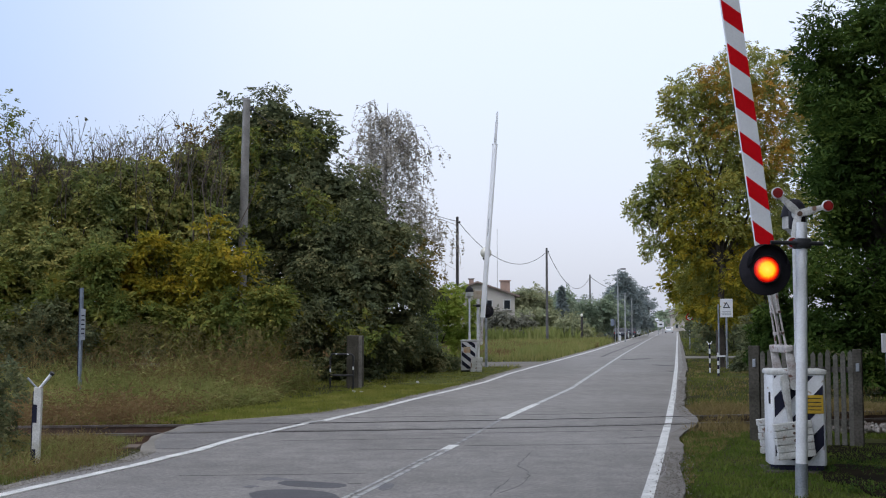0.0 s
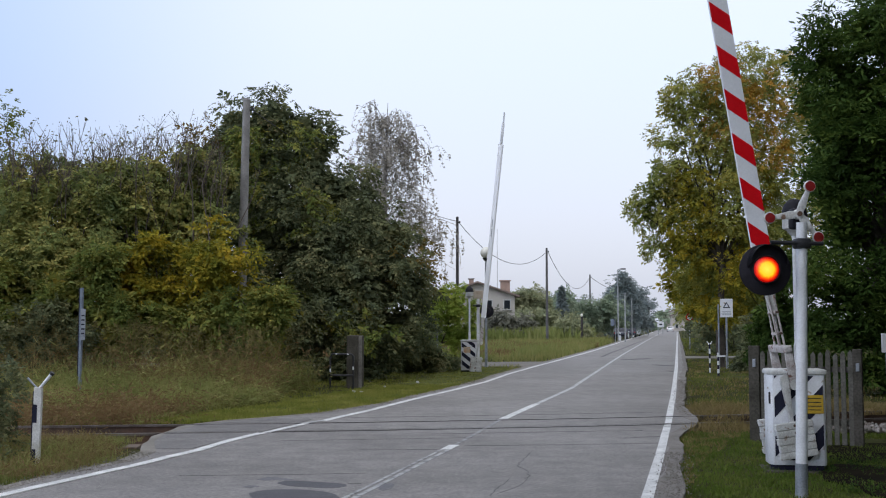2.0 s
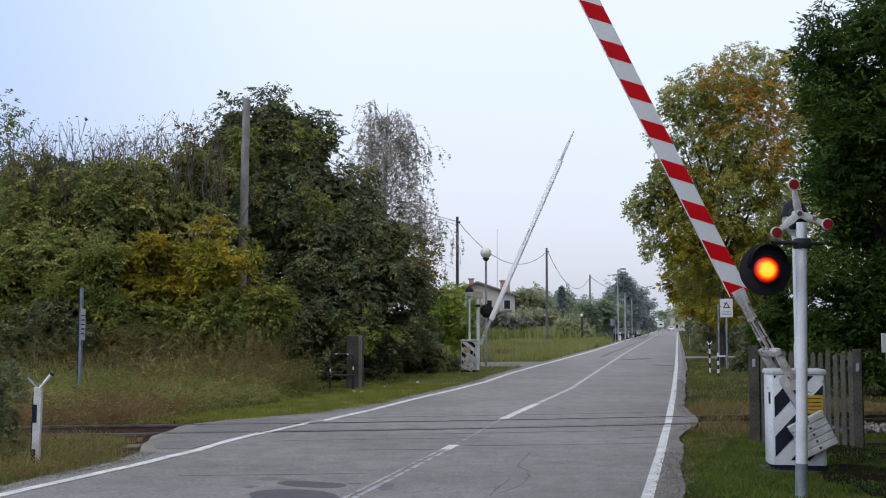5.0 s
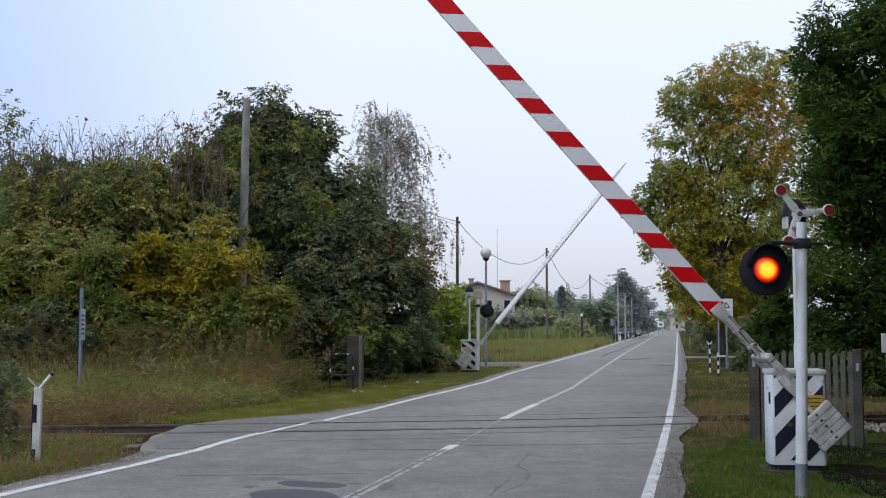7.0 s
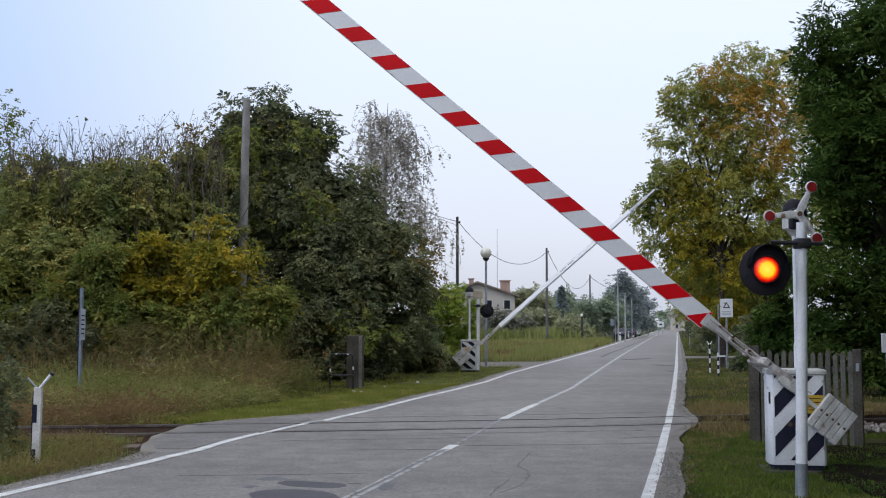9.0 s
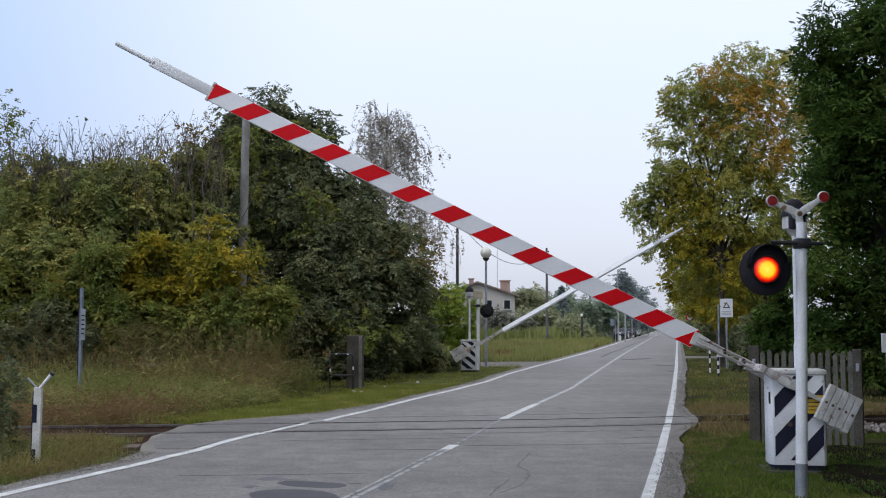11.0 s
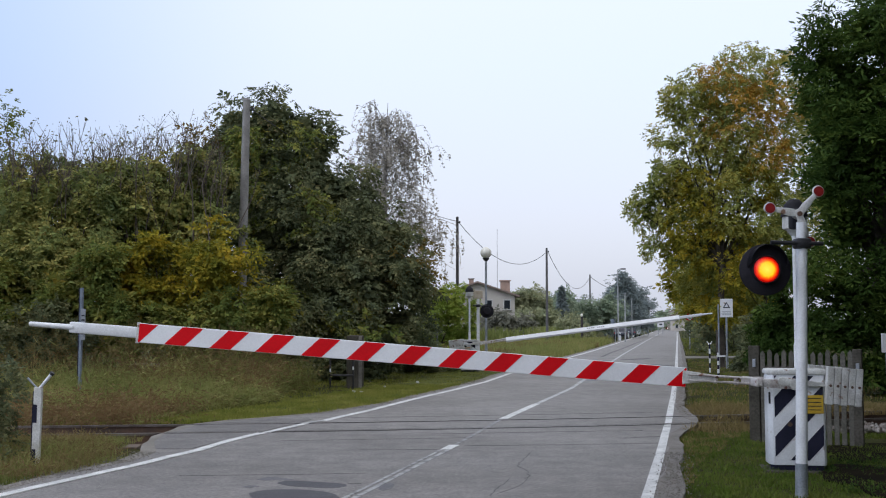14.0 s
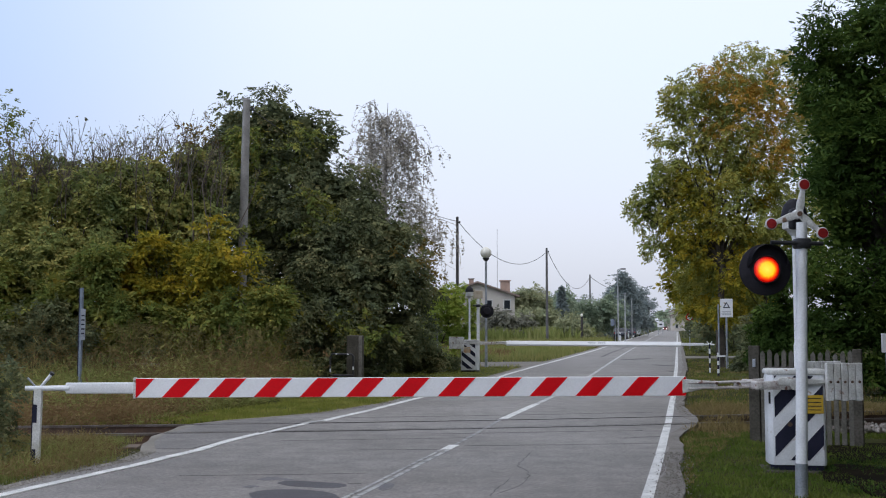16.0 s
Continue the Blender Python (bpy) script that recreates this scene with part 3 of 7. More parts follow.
def blob_outline(cx, cy, rx, ry, seed, k=26, rough=0.22):
    r = random.Random(seed)
    ph = [r.uniform(0, 6.28) for _ in range(3)]
    out = []
    for i in range(k):
        a = 2 * math.pi * i / k
        w = 1 + rough * (0.5 * math.sin(2 * a + ph[0]) + 0.35 * math.sin(5 * a + ph[1]) + 0.3 * math.sin(9 * a + ph[2]))
        out.append((cx + rx * w * math.cos(a), cy + ry * w * math.sin(a)))
    return out


def build_paving_details():
    for i, (p, m, lab) in enumerate((
            (((-1.83, 11.76), (-1.70, 11.95), (-1.38, 11.84), (-1.08, 11.71), (-1.01, 11.55), (-1.12, 11.39), (-1.41, 11.43), (-1.61, 11.51)), PATCH, "dark asphalt repair patch"),
            (((-1.99, 11.01), (-1.90, 11.24), (-1.62, 11.31), (-1.28, 11.20), (-1.10, 11.01), (-1.01, 10.73), (-1.02, 10.39), (-1.30, 10.23), (-1.71, 10.46), (-1.89, 10.73)), PATCH, "dark asphalt repair patch"),
            (((-2.08, 12.01), (-1.95, 12.22), (-1.74, 12.10), (-1.64, 11.98), (-1.82, 11.96), (-1.97, 11.93)), SEAL, "small grey asphalt repair patch"),
            (((-0.69, 11.47), (-0.58, 11.76), (-0.50, 11.67), (-0.55, 11.31), (-0.65, 11.20)), SEAL, "small grey asphalt repair patch"),
            (((-2.15, 11.47), (-2.05, 11.60), (-1.93, 11.51), (-2.04, 11.39)), SEAL, "small grey asphalt repair patch"))):
        # corners softened and edges roughened
        q = []
        for (x0, y0), (x1, y1) in zip(p, p[1:] + p[:1]):
            for f in (0.2, 0.4, 0.6, 0.8):
                x, y = x0 + (x1 - x0) * f, y0 + (y1 - y0) * f
                q.append((x + 0.02 * noise.noise((x * 9, y * 9, i)), y + 0.03 * noise.noise((x * 9, y * 9, i + 5))))
        slab("asphalt_patch_%d" % (i + 1), q, m, lab, "patch", 0.002)
    # tar seams and cracks across the road
    for j, (x0, x1, f, w) in enumerate(((-1.13, 0.05, lambda x: 14.93, 0.022), (-1.03, -0.79, lambda x: 11.72, 0.014), (-3.0, -0.9, lambda x: 12.6 + 0.1 * x, 0.010), (2.7, 3.7, lambda x: 15.27 + 0.41 * x, 0.02), (-2.4, 0.6, lambda x: 16.4 + 0.16 * x, 0.012), (0.3, 3.3, lambda x: 15.3 + 0.12 * x, 0.016), (-0.2, 3.3, lambda x: 17.05 + 0.17 * x, 0.025),
                                        (-2.6, 4.2, lambda x: track(x) + 1.75, 0.02))):
        q = [(x, f(x) + 0.05 * noise.noise((x * 1.5, j, 0))) for x in np.arange(x0, x1, 0.15)]
        bm = ribbon(bmesh.new(), [(x, y - w / 2) for x, y in q], [(x, y + w / 2) for x, y in q], 0.002, -0.02)
        structure(part("tar_seam", bm, SEAM), "dark cracked seam across the asphalt", "seam")
    for j, pts in enumerate((((0.95, 12.1), (1.0, 12.7), (0.9, 13.2), (1.05, 13.9), (1.18, 14.6)), ((0.55, 11.0), (0.8, 11.5), (0.95, 12.1)), ((0.46, 10.87), (0.54, 11.24), (0.64, 11.63), (0.74, 12.06)),
                             ((9.16, 47.0), (9.52, 46.33), (9.89, 45.68)), ((8.44, 40.55), (8.67, 40.05)), ((8.98, 54.0), (10.76, 55.9)))):
        w = 0.009 if j < 3 else 0.8
        fine = [(x0 + (x1 - x0) * i / 8, y0 + (y1 - y0) * i / 8) for (x0, y0), (x1, y1) in zip(pts, pts[1:]) for i in range(8)] + [pts[-1]]
        if j < 3:
            d = [(x + 0.05 * noise.noise((y * 5, j, 5)) + 0.02 * noise.noise((y * 17, j, 5)), y) for x, y in fine]
            bm = ribbon(bmesh.new(), [(x - w * (0.5 + 0.4 * noise.noise((y * 9, 1, j))), y) for x, y in d], [(x + w * 0.5, y) for x, y in d], 0.002, -0.02)
        else:
            d = [(x, y + 0.12 * noise.noise((x * 4, j, 5))) for x, y in fine]
            bm = ribbon(bmesh.new(), [(x, y - w * (0.5 + 0.4 * noise.noise((x * 5, 1, j)))) for x, y in d], [(x, y + w / 2) for x, y in d], 0.002, -0.02)
        structure(part("road_crack", bm, CRACK if j < 3 else SEAM), "thin dark crack in the asphalt", "crack")
    c = [(8.71, 58.9), (10.6, 68.0), (13.14, 79.0), (18.4, 103.0), (24.28, 129.5)]
    bm = ribbon(bmesh.new(), [(x - 0.09, y) for x, y in c], [(x + 0.09, y) for x, y in c], 0.002, -0.02)
    structure(part("tar_seam", bm, CRACK), "dark tar seam along the carriageway", "seam")
    # the raised asphalt apron that ends beside the rails
    slab("crossing_apron", [(-3.98, 14.95), (-4.25, 15.9), (-4.38, 17.0), (-4.22, 18.25), (-3.9, 18.9), (-3.1, 19.9), (-2.4, 19.6), (-2.95, 17.2), (-3.5, 14.95)], CROSS, "grey asphalt apron ending beside the rails", "apron", 0.006)
    # two soil slabs whose dark colour stands in for tree shade
    slab("shaded_soil", blob_outline(6.1, 11.7, 1.75, 1.9, 9), SHADED_SOIL, "bare soil with leaf litter, darkened for the trees' shade", "soil", -0.026)
    slab("shaded_soil_2", blob_outline(7.3, 14.4, 2.3, 1.5, 10), SHADED_SOIL, "bare soil with leaf litter, darkened for the trees' shade", "soil", -0.03)
    ys = [float(y) for y in np.arange(19.75, 45.0, 0.25)]
    bm = ribbon(bmesh.new(), [(OUT_L(y) - 2.3 - 0.3 * noise.noise((y * 0.8, 3, 3)), y) for y in ys], [(OUT_L(y) - 0.12 - 0.05 * noise.noise((y * 2, 3, 7)), y) for y in ys], -0.022, -0.3)
    structure(part("verge_turf", bm, TURF), "short green turf along the road's edge", "verge")
    slab("driveway_left", [(-14, 45.0), (3.4, 45.3), (4.4, 48.5), (5.2, 51.6), (2.2, 50.8), (-14, 49.5)], PALEGRAVEL, "pale gravelled field access joining the road", "driveway", -0.004)
    slab("driveway_right", [(12.8, 57.6), (13.4, 60.2), (22, 62.0), (22, 59.4), (15, 57.6)], PALEGRAVEL, "pale paved side entrance joining the road", "driveway", -0.004)


# ---- level crossing barriers ----
def chevrons(parent, x0, x1, z0, z1, y, out, slant, n, w, gap, shift):
    """Slanting black bands clipped to the panel between x0 and x1."""
    for i in range(-n, n + 1):
        c = shift + i * (w + gap)
        # the band c <= z - slant * x <= c + w, clipped to the panel
        poly = [(x0, z0), (x1, z0), (x1, z1), (x0, z1)]
        for s, lim in ((1, c), (-1, -(c + w))):
            res = []
            for a, b in zip(poly, poly[1:] + poly[:1]):
                fa, fb = s * (a[1] - slant * a[0]) - lim, s * (b[1] - slant * b[0]) - lim
                if fa >= 0:
                    res.append(a)
                if fa * fb < 0:
                    t = fa / (fa - fb)
                    res.append((a[0] + (b[0] - a[0]) * t, a[1] + (b[1] - a[1]) * t))
            poly = res
            if len(poly) < 3:
                break
        if len(poly) >= 3:
            lo, hi = sorted((y, y + out))
            part("black_band", prism(bmesh.new(), poly, lo, hi, "y"), BLACK, parent)


def build_barrier(m, near):
    """Crossing barrier: housing with slanting bands, bell on a slender post, and a boom with weights. Boom along -x, its striped face to -y."""
    label = ("white barrier machine with black slanting bands and striped boom" if near else "white barrier machine with black bands and plain white boom back")
    b = thing("crossing_barrier", m, label, "level crossing barrier", "crossing barriers")
    hw, hd, top = 0.335, 0.23, 1.12
    turn = radians(-9)
    # housing: a cabinet with cut corners
    bm = prism(bmesh.new(), [(-hw, -hd + 0.10), (-hw + 0.05, -hd), (hw - 0.03, -hd), (hw, -hd + 0.03), (hw, hd - 0.03), (hw - 0.03, hd), (-hw + 0.05, hd), (-hw, hd - 0.10)], 0.03, top, "z", 0.012)
    body = part("housing", bm, WHITE, b, smooth=35)
    body.rotation_euler.z = turn
    bm = prism(bmesh.new(), [(-hw + 0.02, -hd + 0.1), (-hw + 0.1, -hd + 0.03), (hw - 0.02, -hd + 0.03), (hw - 0.02, hd - 0.03), (-hw + 0.1, hd - 0.03)], -0.08, 0.035, "z", 0.01)
    part("plinth", bm, BLACK, b, "black base plinth").rotation_euler.z = turn
    part("base_slab", box(bmesh.new(), (0, -0.02, -0.055), (0.80, 0.64, 0.05), 0.012), MOSSY_SHADED, b, "grey concrete base slab").rotation_euler.z = turn
    bm = prism(bmesh.new(), [(-hw - 0.02, -hd + 0.08), (-hw + 0.05, -hd - 0.025), (hw, -hd - 0.025), (hw + 0.02, -hd), (hw + 0.02, hd), (hw, hd + 0.025), (-hw + 0.05, hd + 0.025), (-hw - 0.02, hd - 0.08)], top - 0.01, top + 0.055, "z", 0.025)
    part("lid", bm, WHITE_OLD, b, "dirty white overhanging lid", smooth=40).rotation_euler.z = turn
    if near:
        chevrons(body, -hw + 0.07, hw - 0.035, 0.09, 1.1, -hd - 0.004, 0.008, 1.1, 4, 0.245, 0.225, 0.4175)
        part("yellow_plate", box(bmesh.new(), (0.195, -hd - 0.012, 0.76), (0.21, 0.012, 0.22), 0.004), YELLOW, body, "yellow warning plate with unreadable text")
        for i in range(4):
            part("text_bar", box(bmesh.new(), (0.195, -hd - 0.0195, 0.83 - 0.045 * i), (0.16, 0.004, 0.010)), BLACK, body)
        part("keyhole", box(bmesh.new(), (-hw + 0.02, -hd + 0.045, 0.83), (0.02, 0.02, 0.14), 0.004, pose(0, 0, 0, 0, 0, -63)), DARK, body)
        part("lock", rod(bmesh.new(), (-0.09, -hd - 0.02, 0.52), (-0.09, -hd + 0.01, 0.52), 0.028), RUST, body, "rusty lock boss")
    else:
        chevrons(body, -hw + 0.12, hw - 0.035, 0.09, 1.1, hd + 0.004, -0.008, 0.80, 4, 0.16, 0.17, 0.02)
        part("sticker", box(bmesh.new(), (0.10, hd + 0.008, 0.80), (0.26, 0.01, 0.22), 0.004), ORANGE, body, "faded orange sticker")
        chevrons(body, -hw + 0.12, hw - 0.035, 0.09, 1.1, -hd - 0.004, 0.008, 0.86, 4, 0.235, 0.245, 0.235)
    # bell on its slender post
    px, py, h = (0.095, 0.12, 3.06) if near else (0.03, 0.05, 2.98)
    post = rod(bmesh.new(), (px, py, top), (px, py, h - 0.2), 0.034)
    rod(post, (px, py, top + 0.02), (px, py, top + 0.36), 0.044)
    bp = part("bell_post", post, WHITE, b, smooth=40)
    drum = lathe(bmesh.new(), [(0.04, h - 0.24), (0.10, h - 0.17), (0.145, h - 0.15), (0.145, h + 0.01), (0.11, h + 0.03)], 20, pose(px, py, 0))
    part("bell_drum", drum, WHITE_OLD, bp, "white bell drum", smooth=40)
    cap = lathe(bmesh.new(), [(0.165, h), (0.16, h + 0.03), (0.125, h + 0.15), (0.07, h + 0.21), (0.01, h + 0.225)], 20, pose(px, py, 0))
    part("bell_cap", cap, BOARD, bp, "black domed bell cap", smooth=50)
    # boom and its weights, turning on a shaft through the housing's top
    L = dict(x0=1.241, x1=7.983, x2=8.845, x3=9.335, off=-0.028, hb=0.118) if near else dict(x0=0.97, x1=7.62, x2=8.50, x3=8.90, off=0.0, hb=0.095)
    o, hb = L["off"], L["hb"]
    bm = box(bmesh.new(), (-(L["x0"] + L["x1"]) / 2, 0, o), (L["x1"] - L["x0"], 0.05, 2 * hb), 0.008)
    boom = part("boom", bm, BOOM_WHITE, b, "long boom, raised then lowering across the road")
    # red slanting stripes on the face that meets the traffic
    pitch, w, sh = 0.562, 0.255, 0.215
    for i in range(13):
        a = -(L["x0"] + 0.234) - pitch * i
        poly = [(a, o - hb + 0.004), (a + w, o - hb + 0.004), (a + w + sh, o + hb - 0.004), (a + sh, o + hb - 0.004)]
        for lim, s in ((-L["x1"] + 0.004, 1), (-L["x0"] - 0.004, -1)):
            res = []
            for p, q in zip(poly, poly[1:] + poly[:1]):
                fp, fq = s * (p[0] - lim), s * (q[0] - lim)
                if fp >= 0:
                    res.append(p)
                if fp * fq < 0:
                    t = fp / (fp - fq)
                    res.append((p[0] + (q[0] - p[0]) * t, p[1] + (q[1] - p[1]) * t))
            poly = res
            if len(poly) < 3:
                break
        if len(poly) >= 3:
            part("red_stripe", prism(bmesh.new(), poly, -0.0285, -0.024, "y"), BOOM_RED, boom, "slanting red reflective stripe")
    if not near:
        # folded sheet on the boom's back, its white raised for the sky's sheen
        bm = prism(bmesh.new(), [(0.026, hb), (0.075, -0.35 * hb), (0.07, -0.5 * hb), (0.026, -hb)], -L["x1"], -L["x0"], "z")
        bm.transform(Matrix(((0, 0, 1, 0), (1, 0, 0, 0), (0, 1, 0, 0), (0, 0, 0, 1))))
        part("boom_back", bm, BOOM_BACK_LIT, boom, "folded white back sheet, brightened for the sky's sheen")
        for i in range(9):
            if i != 4:
                part("text_bar", box(bmesh.new(), (-4.1 - 0.075 * i, 0.053, 0.030), (0.045, 0.006, 0.045), 0, None), GALV, boom)
    mid = box(bmesh.new(), (-(L["x1"] + L["x2"]) / 2, 0, o), (L["x2"] - L["x1"], 0.045, 1.16 * hb), 0.02)
    part("boom_extension", mid, WHITE, boom, "narrower white end section", smooth=40)
    tip = rod(bmesh.new(), (-L["x2"] + 0.05, 0, o), (-L["x3"], 0, o), 0.036, 0.030, 14)
    part("boom_tip", tip, WHITE, boom, "slim round white tip", smooth=40)
    part("end_frame", box(bmesh.new(), (-L["x1"] - 0.008, 0, o), (0.035, 0.058, 2 * hb + 0.02), 0.005), WHITE_OLD, boom)
    # tapering root bracket: two struts that close to a clamp
    x0 = L["x0"]
    part("root_sleeve", prism(bmesh.new(), [(-x0 - 0.05, o - hb * 0.75), (-x0 - 0.05, o + hb * 0.75), (-x0 + 0.38, o + 0.055), (-x0 + 0.38, o - 0.005)], -0.035, 0.035, "y", 0.012), WHITE_OLD, boom, "tapered white root sleeve")
    for y in (-0.055, 0.055):
        for z in (-0.03, 0.04):
            part("strut", rod(bmesh.new(), (-x0 + 0.02, y * 0.6, o + z), (-0.46, y * 1.6, 0.42 * o + z * 0.9), 0.012, 0.014, 8), WHITE_RUST, boom, smooth=40)
    for x in (-x0 + 0.36, -x0 + 0.62):
        if x < -0.45:
            part("clamp", box(bmesh.new(), (x, 0, o * 0.75), (0.035, 0.12, 0.10), 0.01), WHITE_RUST, boom)
            part("bolt", rod(bmesh.new(), (x, -0.11, o * 0.75 + 0.03), (x, 0.11, o * 0.75 + 0.03), 0.016, None, 8), RUST, boom, "rusty bolt")
    # yoke: crosshead, and two knuckles on the shaft either side of the housing
    part("crosshead", box(bmesh.new(), (-0.43, 0, 0.35 * o), (0.09, 2 * hd + 0.20, 0.10), 0.02), WHITE_RUST, boom, "white crosshead with rust")
    wx, pitch, px0 = (0.52, 0.086, -0.202) if near else (0.58, 0.112, -0.28)
    arms = []
    for s in (-1, 1):
        y = s * (hd + 0.06)
        prof = [(-0.47, 0.35 * o - 0.045), (-0.45, 0.35 * o + 0.045), (-0.1, 0.055), (0.02, 0.05), (0.02, -0.05), (-0.1, -0.06)]
        part("yoke_arm", prism(bmesh.new(), prof, y - 0.020, y + 0.020, "y", 0.012), WHITE_RUST, boom, smooth=40)
        part("shaft_boss", rod(bmesh.new(), (0, y - 0.035, 0), (0, y + 0.035, 0), 0.065, None, 16), WHITE_OLD, boom, smooth=40)
        arm = prism(bmesh.new(), [(-0.07, -0.045), (-0.09, 0.0), (-0.07, 0.045), (0.0, 0.055), (0.14, 0.045), (0.19, 0.026), (wx + 0.02, 0.024), (wx + 0.02, -0.024), (0.19, -0.026), (0.14, -0.045), (0.0, -0.055)], y - 0.026, y + 0.026, "y", 0.012)
        w = part("weight_arm", arm, WHITE_OLD, b, "white counterweight arm", smooth=40)
        for i in range(5):
            x = wx + i * pitch
            part("weight_plate", box(bmesh.new(), (x, y + s * 0.05, 0.004 * (i % 2)), (pitch - 0.006, 0.08, 0.45 - 0.014 * (i % 2)), 0.008), WHITE_OLD, w, "white counterweight plate")
            part("stud", rod(bmesh.new(), (x, y + s * 0.085, 0), (x, y + s * 0.096, 0), 0.017, None, 8), RUST, w, "small rusty stud")
        arms.append((w, px0))
    return b, boom, arms


def build_signal(m, near):
    """Flashing-light post with a black lamp board and a three-armed turning vane on top."""
    lab = "white signal post with lit red lamp and spinning vane" if near else "white signal post with lamp seen from behind"
    s = thing("crossing_signal", m, lab, "crossing signal", "crossing signals")
    H = 2.86 if near else 2.78
    p = rod(bmesh.new(), (0, 0, -0.3), (0, 0, 0.30), 0.066, 0.062, 18)
    part("post_foot", p, GALV, s, "bare grey lower end of the post", smooth=40)
    p = rod(bmesh.new(), (0, 0, 0.29), (0, 0, H - (0.09 if near else 0.05)), 0.059, 0.056, 18)
    part("post", p, WHITE, s, smooth=40)
    # cross bracket and clamp
    z = 2.55 if near else 2.47
    br = rod(bmesh.new(), (-0.34, -0.06, z), (0.20, -0.06, z), 0.021, None, 10)
    box(br, (0, 0, z), (0.17, 0.16, 0.11), 0.03)
    part("bracket", br, DARK, s, "dark cross bracket", smooth=40)
    lx, lz = (-0.404, 2.265) if near else (-0.34, 2.27)
    ring = lathe(bmesh.new(), [(0.0, -0.004), (0.265, 0.0), (0.265, 0.012), (0.25, 0.022), (0.0, 0.026)], 40, pose(lx, -0.075, lz, 90))
    bd = part("lamp_board", ring, BOARD, s, "round black backing board", smooth=40)
    hood = bmesh.new()
    # shallow hood over the lamp, and the housing behind it
    lathe(hood, [(0.10, 0.0), (0.14, 0.02), (0.15, 0.14), (0.12, 0.18)], 24, pose(lx, -0.06, lz, -90))
    part("lamp_housing", hood, BOARD, bd, smooth=40)
    part("lens_rim", lathe(bmesh.new(), [(0.146, 0.0), (0.146, 0.05), (0.136, 0.055), (0.130, 0.02)], 32, pose(lx, -0.10, lz, 90)), BOARD, bd, smooth=40)
    arc = [(lx + 0.012 + 0.185 * math.cos(a), -0.21, lz + 0.07 + 0.185 * math.sin(a)) for a in np.linspace(0.0, math.pi, 17)]
    arc2 = [(lx + 0.015 + 0.205 * math.cos(a), -0.09, lz + 0.05 + 0.205 * math.sin(a)) for a in np.linspace(-0.2, math.pi + 0.2, 17)]
    hb = bmesh.new()
    va, vb = [hb.verts.new(v) for v in arc], [hb.verts.new(v) for v in arc2]
    for i in range(16):
        hb.faces.new((va[i], va[i + 1], vb[i + 1], vb[i]))
    bmesh.ops.solidify(hb, geom=hb.faces[:], thickness=0.006)
    part("hood", hb, BOARD, bd, "short black hood", smooth=40)
    if near:
        lens = part("lens", lathe(bmesh.new(), [(0.130, 0.0), (0.130, 0.03), (0.10, 0.045), (0.05, 0.056), (0.0, 0.058)], 32, pose(0, 0, 0, 90)), LAMP, bd, "glowing red lamp lens with a yellow heart", smooth=40)
        lens.location = (lx, -0.105, lz)
    else:
        part("lens", lathe(bmesh.new(), [(0.112, 0.0), (0.112, 0.03), (0.05, 0.05), (0.0, 0.052)], 32, pose(lx, -0.105, lz, 90)), REFLECT, bd, smooth=40)
    # vane motor and vane
    if near:
        part("motor", box(bmesh.new(), (0.02, 0.21, H - 0.03), (0.15, 0.16, 0.22), 0.03), BOARD, s, "dark vane motor", smooth=40)
        hub = bmesh.new()
        rod(hub, (0, -0.03, 0), (0, 0.06, 0), 0.046, 0.055, 18)
        vane = part("vane", hub, WHITE_OLD, s, "three-armed white vane with rust at its hub", smooth=40)
        part("hub_bolt", rod(bmesh.new(), (0, -0.05, 0), (0, -0.02, 0), 0.026, None, 10), RUST, vane, "rusty hub bolt", smooth=40)
        for i in range(3):
            q = pose(0, 0, 0, 0, -120 * i, 0)
            arm = prism(bmesh.new(), [(0.03, -0.036), (0.03, 0.036), (0.10, 0.042), (0.26, 0.024), (0.30, 0.0), (0.26, -0.024), (0.10, -0.042)], -0.022, 0.004, "y", 0.008)
            bmesh.ops.transform(arm, matrix=q, verts=arm.verts)
            a = part("arm", arm, WHITE_OLD, vane, smooth=40)
            disc = lathe(bmesh.new(), [(0.0, -0.002), (0.062, 0.0), (0.062, 0.018), (0.054, 0.026), (0.0, 0.027)], 24, q @ pose(0.312, -0.008, 0, 90))
            part("arm_disc", disc, WHITE_OLD, vane, "white rim of the red disc", smooth=40)
            red = lathe(bmesh.new(), [(0.0, 0.0), (0.052, 0.0), (0.052, 0.006), (0.0, 0.007)], 24, q @ pose(0.312, -0.034, 0, 90))
            part("reflector", red, REFLECT, vane, "round red reflector", smooth=40)
        return s, vane
    part("motor", box(bmesh.new(), (0, 0.0, H + 0.12), (0.36, 0.16, 0.30), 0.03), TANCASE, s, "faded vane case")
    part("vane_disc", rod(bmesh.new(), (0.20, 0.10, H + 0.24), (0.20, 0.13, H + 0.24), 0.09, None, 16), TANCASE, s)
    return s, None


